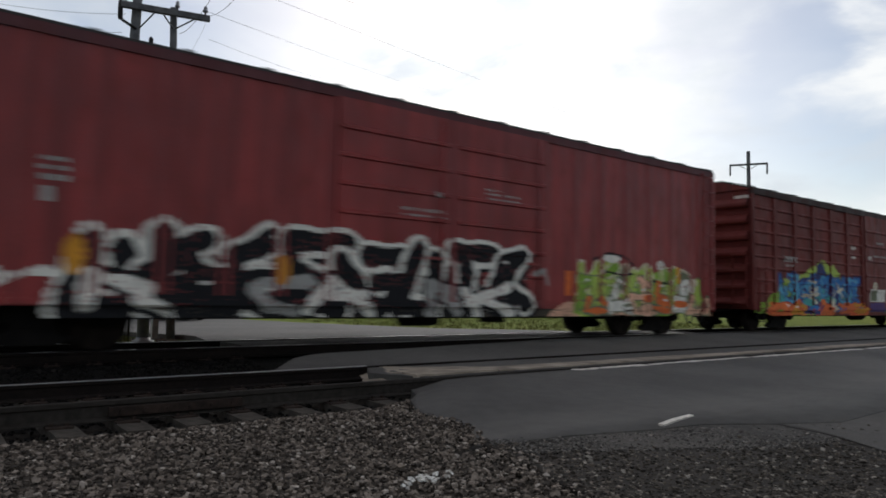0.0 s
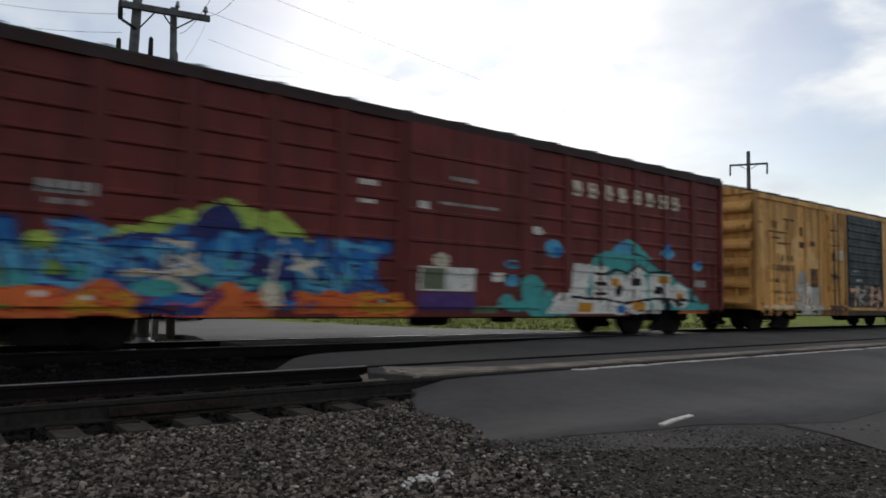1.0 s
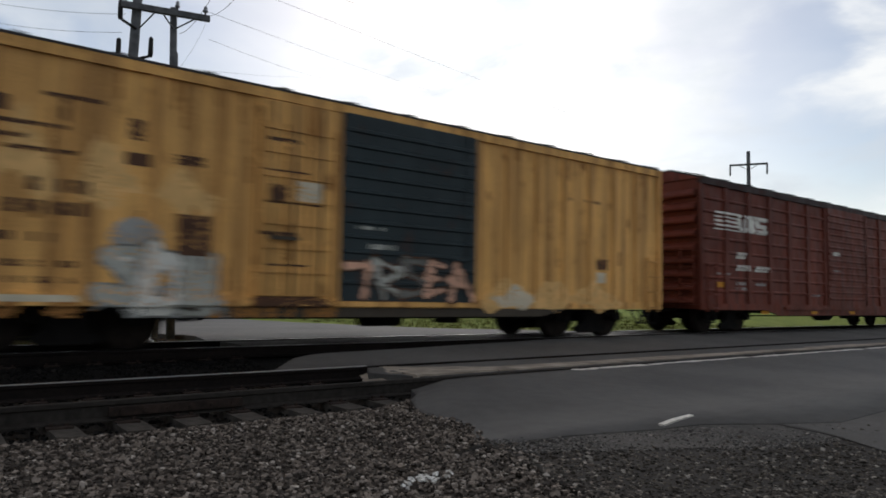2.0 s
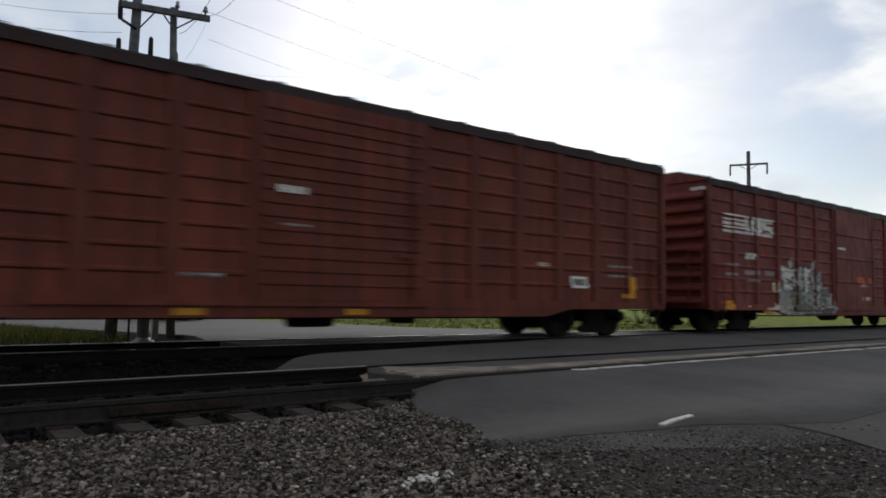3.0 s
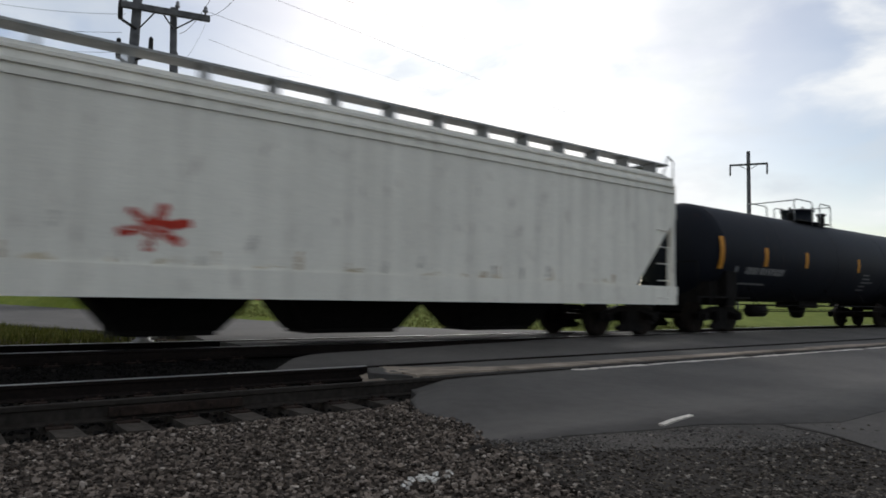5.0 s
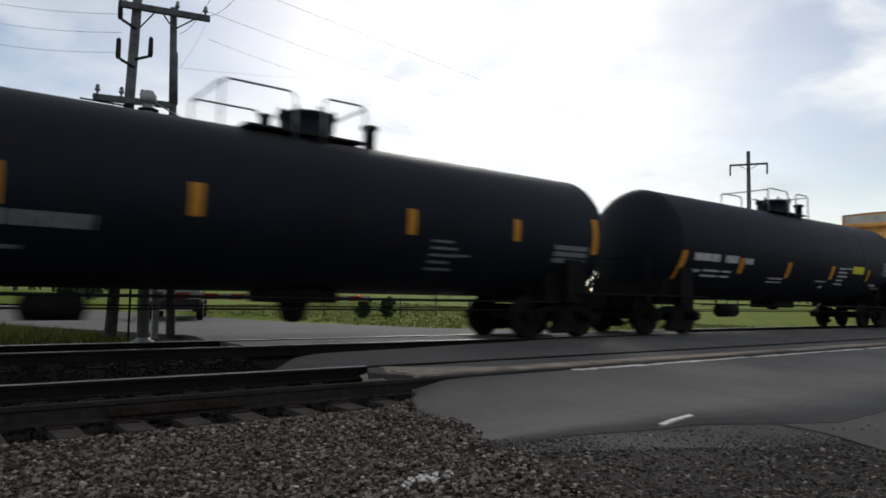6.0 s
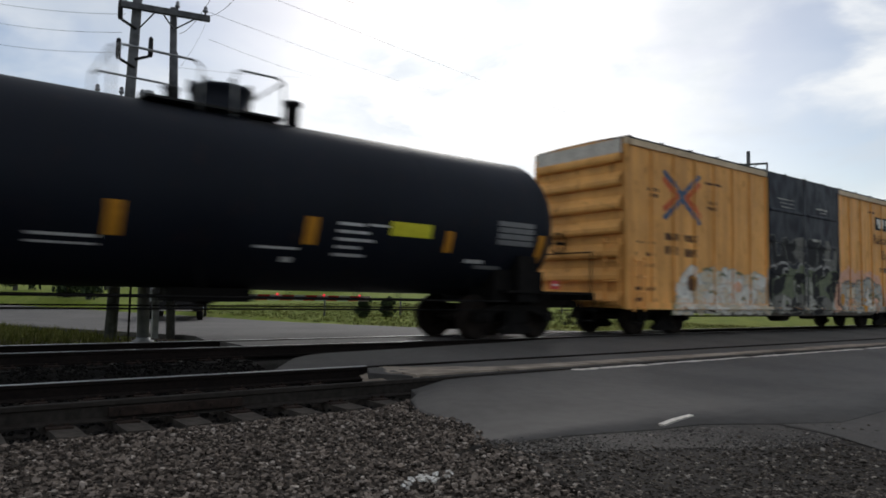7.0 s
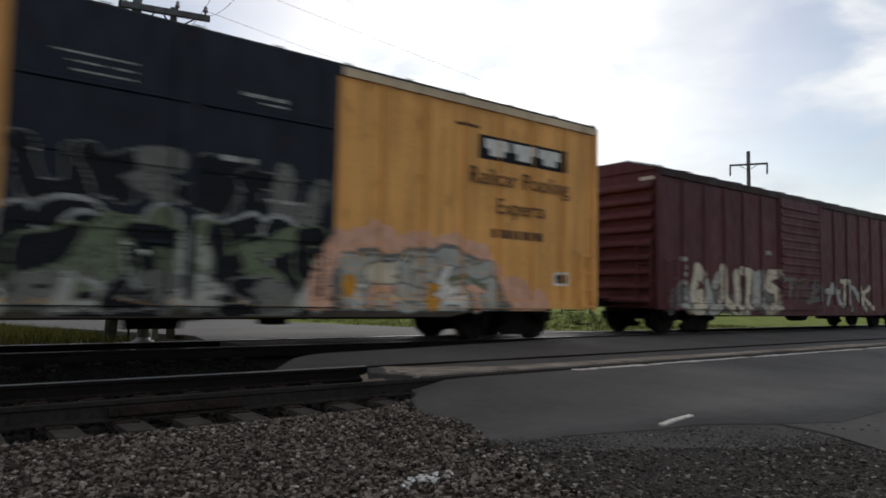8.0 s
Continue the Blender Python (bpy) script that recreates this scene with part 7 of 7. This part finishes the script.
for k in range(2):
    c.row("brownish", 0.9, 1.35, 3.42 + 0.16 * k, 3.52 + 0.16 * k, 8 + k)
    c.row("brownish", 3.5, 3.9, 3.35 + 0.14 * k, 3.43 + 0.14 * k, 18 + k)
c.rect("brownish", 3.4, 4.2, 4.04, 4.10)
c.rect("brownish", 14.0, 14.6, 4.20, 4.26)
for k in range(6):
    c.row("brownish", 0.4, 1.2, 0.85 + 0.28 * k, 0.93 + 0.28 * k, 28 + k, .5)
c.cloud("moss", 1.85, 2.6, 0.62, 1.35, 0.3, 91, 3)
c.cloud("cream", 1.95, 6.75, 0.60, 1.62, 0.28, 1, 2.4)
c.word(7, 2.2, 6.7, 0.72, 1.62, 0.17, 0.03, ["white", "white", "cream"], "silver", 51)
c.word(8, 2.3, 6.6, 0.60, 1.25, 0.09, 0.025, ["white", "cream", "white"], "silver", 52)
for x, z, w in ((3.3, 1.72, 0.4), (4.1, 1.60, 0.3), (4.9, 1.66, 0.35), (5.7, 1.55, 0.4), (3.6, 1.12, 0.25), (5.2, 0.95, 0.2)):
    c.line("moss", [(x, z), (x + w * 0.5, z + 0.05), (x + w, z - 0.02)], 0.035)
c.disc("brownish", 2.75, 1.35, 0.2, 0.22)
c.disc("pink", 5.0, 1.3, 0.25, 0.15)
for k in range(3):
    c.row("silver", 7.2 + 0.12 * k, 8.2, 4.02 - 0.12 * k, 4.07 - 0.12 * k, 60 + k, .95)
c.row("silver", 9.75, 10.5, 3.92, 3.97, 66, .9)
c.row("silver", 10.0, 10.5, 3.82, 3.86, 67, .9)
c.word(6, 6.9, 11.2, 2.15, 2.75, 0.14, 0.03, ["black", "black", "mist"], "mist", 53)
c.row("silver", 9.2, 10.0, 2.86, 2.96, 68, .5)
c.row("silver", 10.2, 10.9, 2.3, 2.36, 69, .9)
c.cloud("moss", 6.8, 11.3, 0.75, 1.85, 0.35, 5, 1.2)
c.word(5, 6.9, 11.1, 0.85, 1.85, 0.21, 0.07, ["black", "black", "moss"], "grey", 54, "black")
c.word(7, 6.9, 11.3, 0.75, 1.80, 0.13, 0.04, ["black", "moss", "black", "silver"], "moss", 59)
c.word(8, 6.9, 11.2, 0.62, 1.05, 0.07, 0.04, ["mist", "silver", "black"], "mist", 55)
c.hill("pink", [(10.95, 1.25), (11.24, 1.73), (11.6, 1.99), (12.04, 2.12), (12.62, 2.1), (12.93, 1.99), (13.5, 2.06), (14.18, 2.04), (14.61, 2.0), (15.06, 1.57), (15.45, 1.3), (16.43, 1.04), (16.52, 0.86)], 0.60, 0.07)
c.hill("pink", [(11.24, 1.61), (11.6, 1.87), (12.04, 2.0), (12.63, 1.98), (12.94, 1.86), (13.51, 1.93), (14.18, 1.91), (14.61, 1.86), (15.07, 1.44), (15.45, 1.17), (16.43, 0.9)], 0.62, 0.02)
c.hill("mist", [(11.36, 1.17), (11.62, 1.46), (11.94, 1.72), (12.52, 1.61), (12.88, 1.73), (13.38, 1.76), (13.77, 1.89), (14.62, 1.66), (15.07, 1.29), (15.46, 0.73)], 0.60, 0.03)
c.hill("silver", [(11.62, 1.39), (11.94, 1.64), (12.52, 1.53), (12.88, 1.65), (13.38, 1.67), (13.78, 1.8), (14.62, 1.57), (15.07, 1.2)], 0.62, 0.03)
c.word(5, 11.6, 14.8, 0.75, 1.45, 0.13, 0.04, ["silver", "cream", "silver", "white"], "mist", 56)
c.word(6, 11.7, 14.8, 0.66, 1.05, 0.06, 0.025, ["white", "pink", "silver", "amber"], "mist", 57)
c.disc("amber", 11.75, 1.05, 0.14, 0.2)
c.line("moss", [(13.9, 1.2), (14.3, 1.28), (14.8, 1.05)], 0.05)
c.rect("white", 16.72, 17.18, 1.14, 1.46)
c.rect("black", 16.80, 17.08, 1.2, 1.40)
c.fray(0.9)
c.apply(ttx, R_ttx, "graffiti", "white and pink graffiti under a red and blue cross emblem")
c = Canvas(14.4, 17.3, 1.95, 4.3, 0.02)
c.rect("black", 14.58, 17.1, 3.62, 4.12)
for k in range(3):
    x = 14.73 + 0.76 * k
    c.rect("white", x, x + 0.66, 3.70, 4.05)
    for nx in (x, x + 0.52):
        c.rect("black", nx, nx + 0.14, 3.70, 3.86)
c.row("brownish", 14.95, 16.4, 2.06, 2.26, 3, .9)
c.apply(ttx, R_ttx, "nameplate", "black plate with pale block shapes")
for body, x, z, size in (("Railcar Pooling", 14.30, 3.12, 0.475), ("Experts", 15.02, 2.56, 0.45)):
    cu = bpy.data.curves.new("lettering", "FONT")
    cu.body, cu.size, cu.extrude = body, size, 0.002
    cu.materials.append(spray_mat("brownish"))
    o = new("lettering", cu)
    o.parent = ttx
    o.matrix_basis = pose(x, -HALF - 0.004, z, 90, 0, 0)
    tagged(o, "dark brown painted slogan")

# maroon boxcar
c = Canvas(0.2, 17.8, 0.52, 2.6, 0.03)
c.cloud("mist", 1.2, 6.1, 0.56, 1.2, 0.25, 75, 2)
c.word(6, 1.5, 6.1, 0.62, 1.75, 0.15, 0.04, ["cream", "silver", "cream"], "brownish", 71)
c.cloud("mist", 0.5, 1.5, 0.6, 1.6, 0.5, 72, 3)
for k in range(7):
    c.rect("silver", 1.0 + 0.12 * (k % 3), 1.3, 0.7 + 0.2 * k, 0.82 + 0.2 * k)
c.word(3, 6.3, 8.8, 0.95, 1.6, 0.06, 0.03, ["mist", "brownish"], "mist", 73)
c.word(4, 9.3, 12.9, 0.68, 1.65, 0.09, 0.05, ["silver", "cream"], "black", 74)
c.row("silver", 5.4, 5.7, 2.28, 2.42, 5, 1)
c.fray(0.88)
c.apply(pur, R_pur, "graffiti", "pale worn graffiti letters on maroon")

part("end_band", _boxed(-0.052, 0.02, -HALF + 0.14, HALF - 0.14, 4.42, 4.76, 0.01), M_WHITE, ttx, "faded white band along the top of the end")

pl = part("placard", _boxed(15.1, 15.36, -1.50, -1.47, 1.08, 1.26, 0.01), M_REDP, tank2, "small red and white placard")
part("stripe", _boxed(15.14, 15.32, -1.508, -1.502, 1.15, 1.19), M_WHITE, pl, "white stripe")

for x0, x1, z0, z1, nm in ((6.62, 11.48, 4.60, 4.785, "door_header"), (6.62, 11.48, 0.655, 0.835, "door_sill")):
    part(nm, _boxed(x0, x1, -HALF - 0.024, -HALF - 0.017, z0, z1), P_NAVY, ttx, "black painted rail of the door opening")


# ---- all that moves ----
def motions():
    steps = [i * 0.5 for i in range(17)]
    spins = [i / FPS for i in range(8 * FPS + 1)]
    for car, u0, wheels in TRAIN:
        walk(car, [(t, pose(u0 - ran(t), TRACK_FAR, 0)) for t in steps])
        for w in wheels:
            x, y, z = w.matrix_basis.translation
            walk(w, [(t, pose(x, y, z) @ Matrix.Rotation(-ran(t) / WHEEL_R, 4, "Y")) for t in spins])


motions()
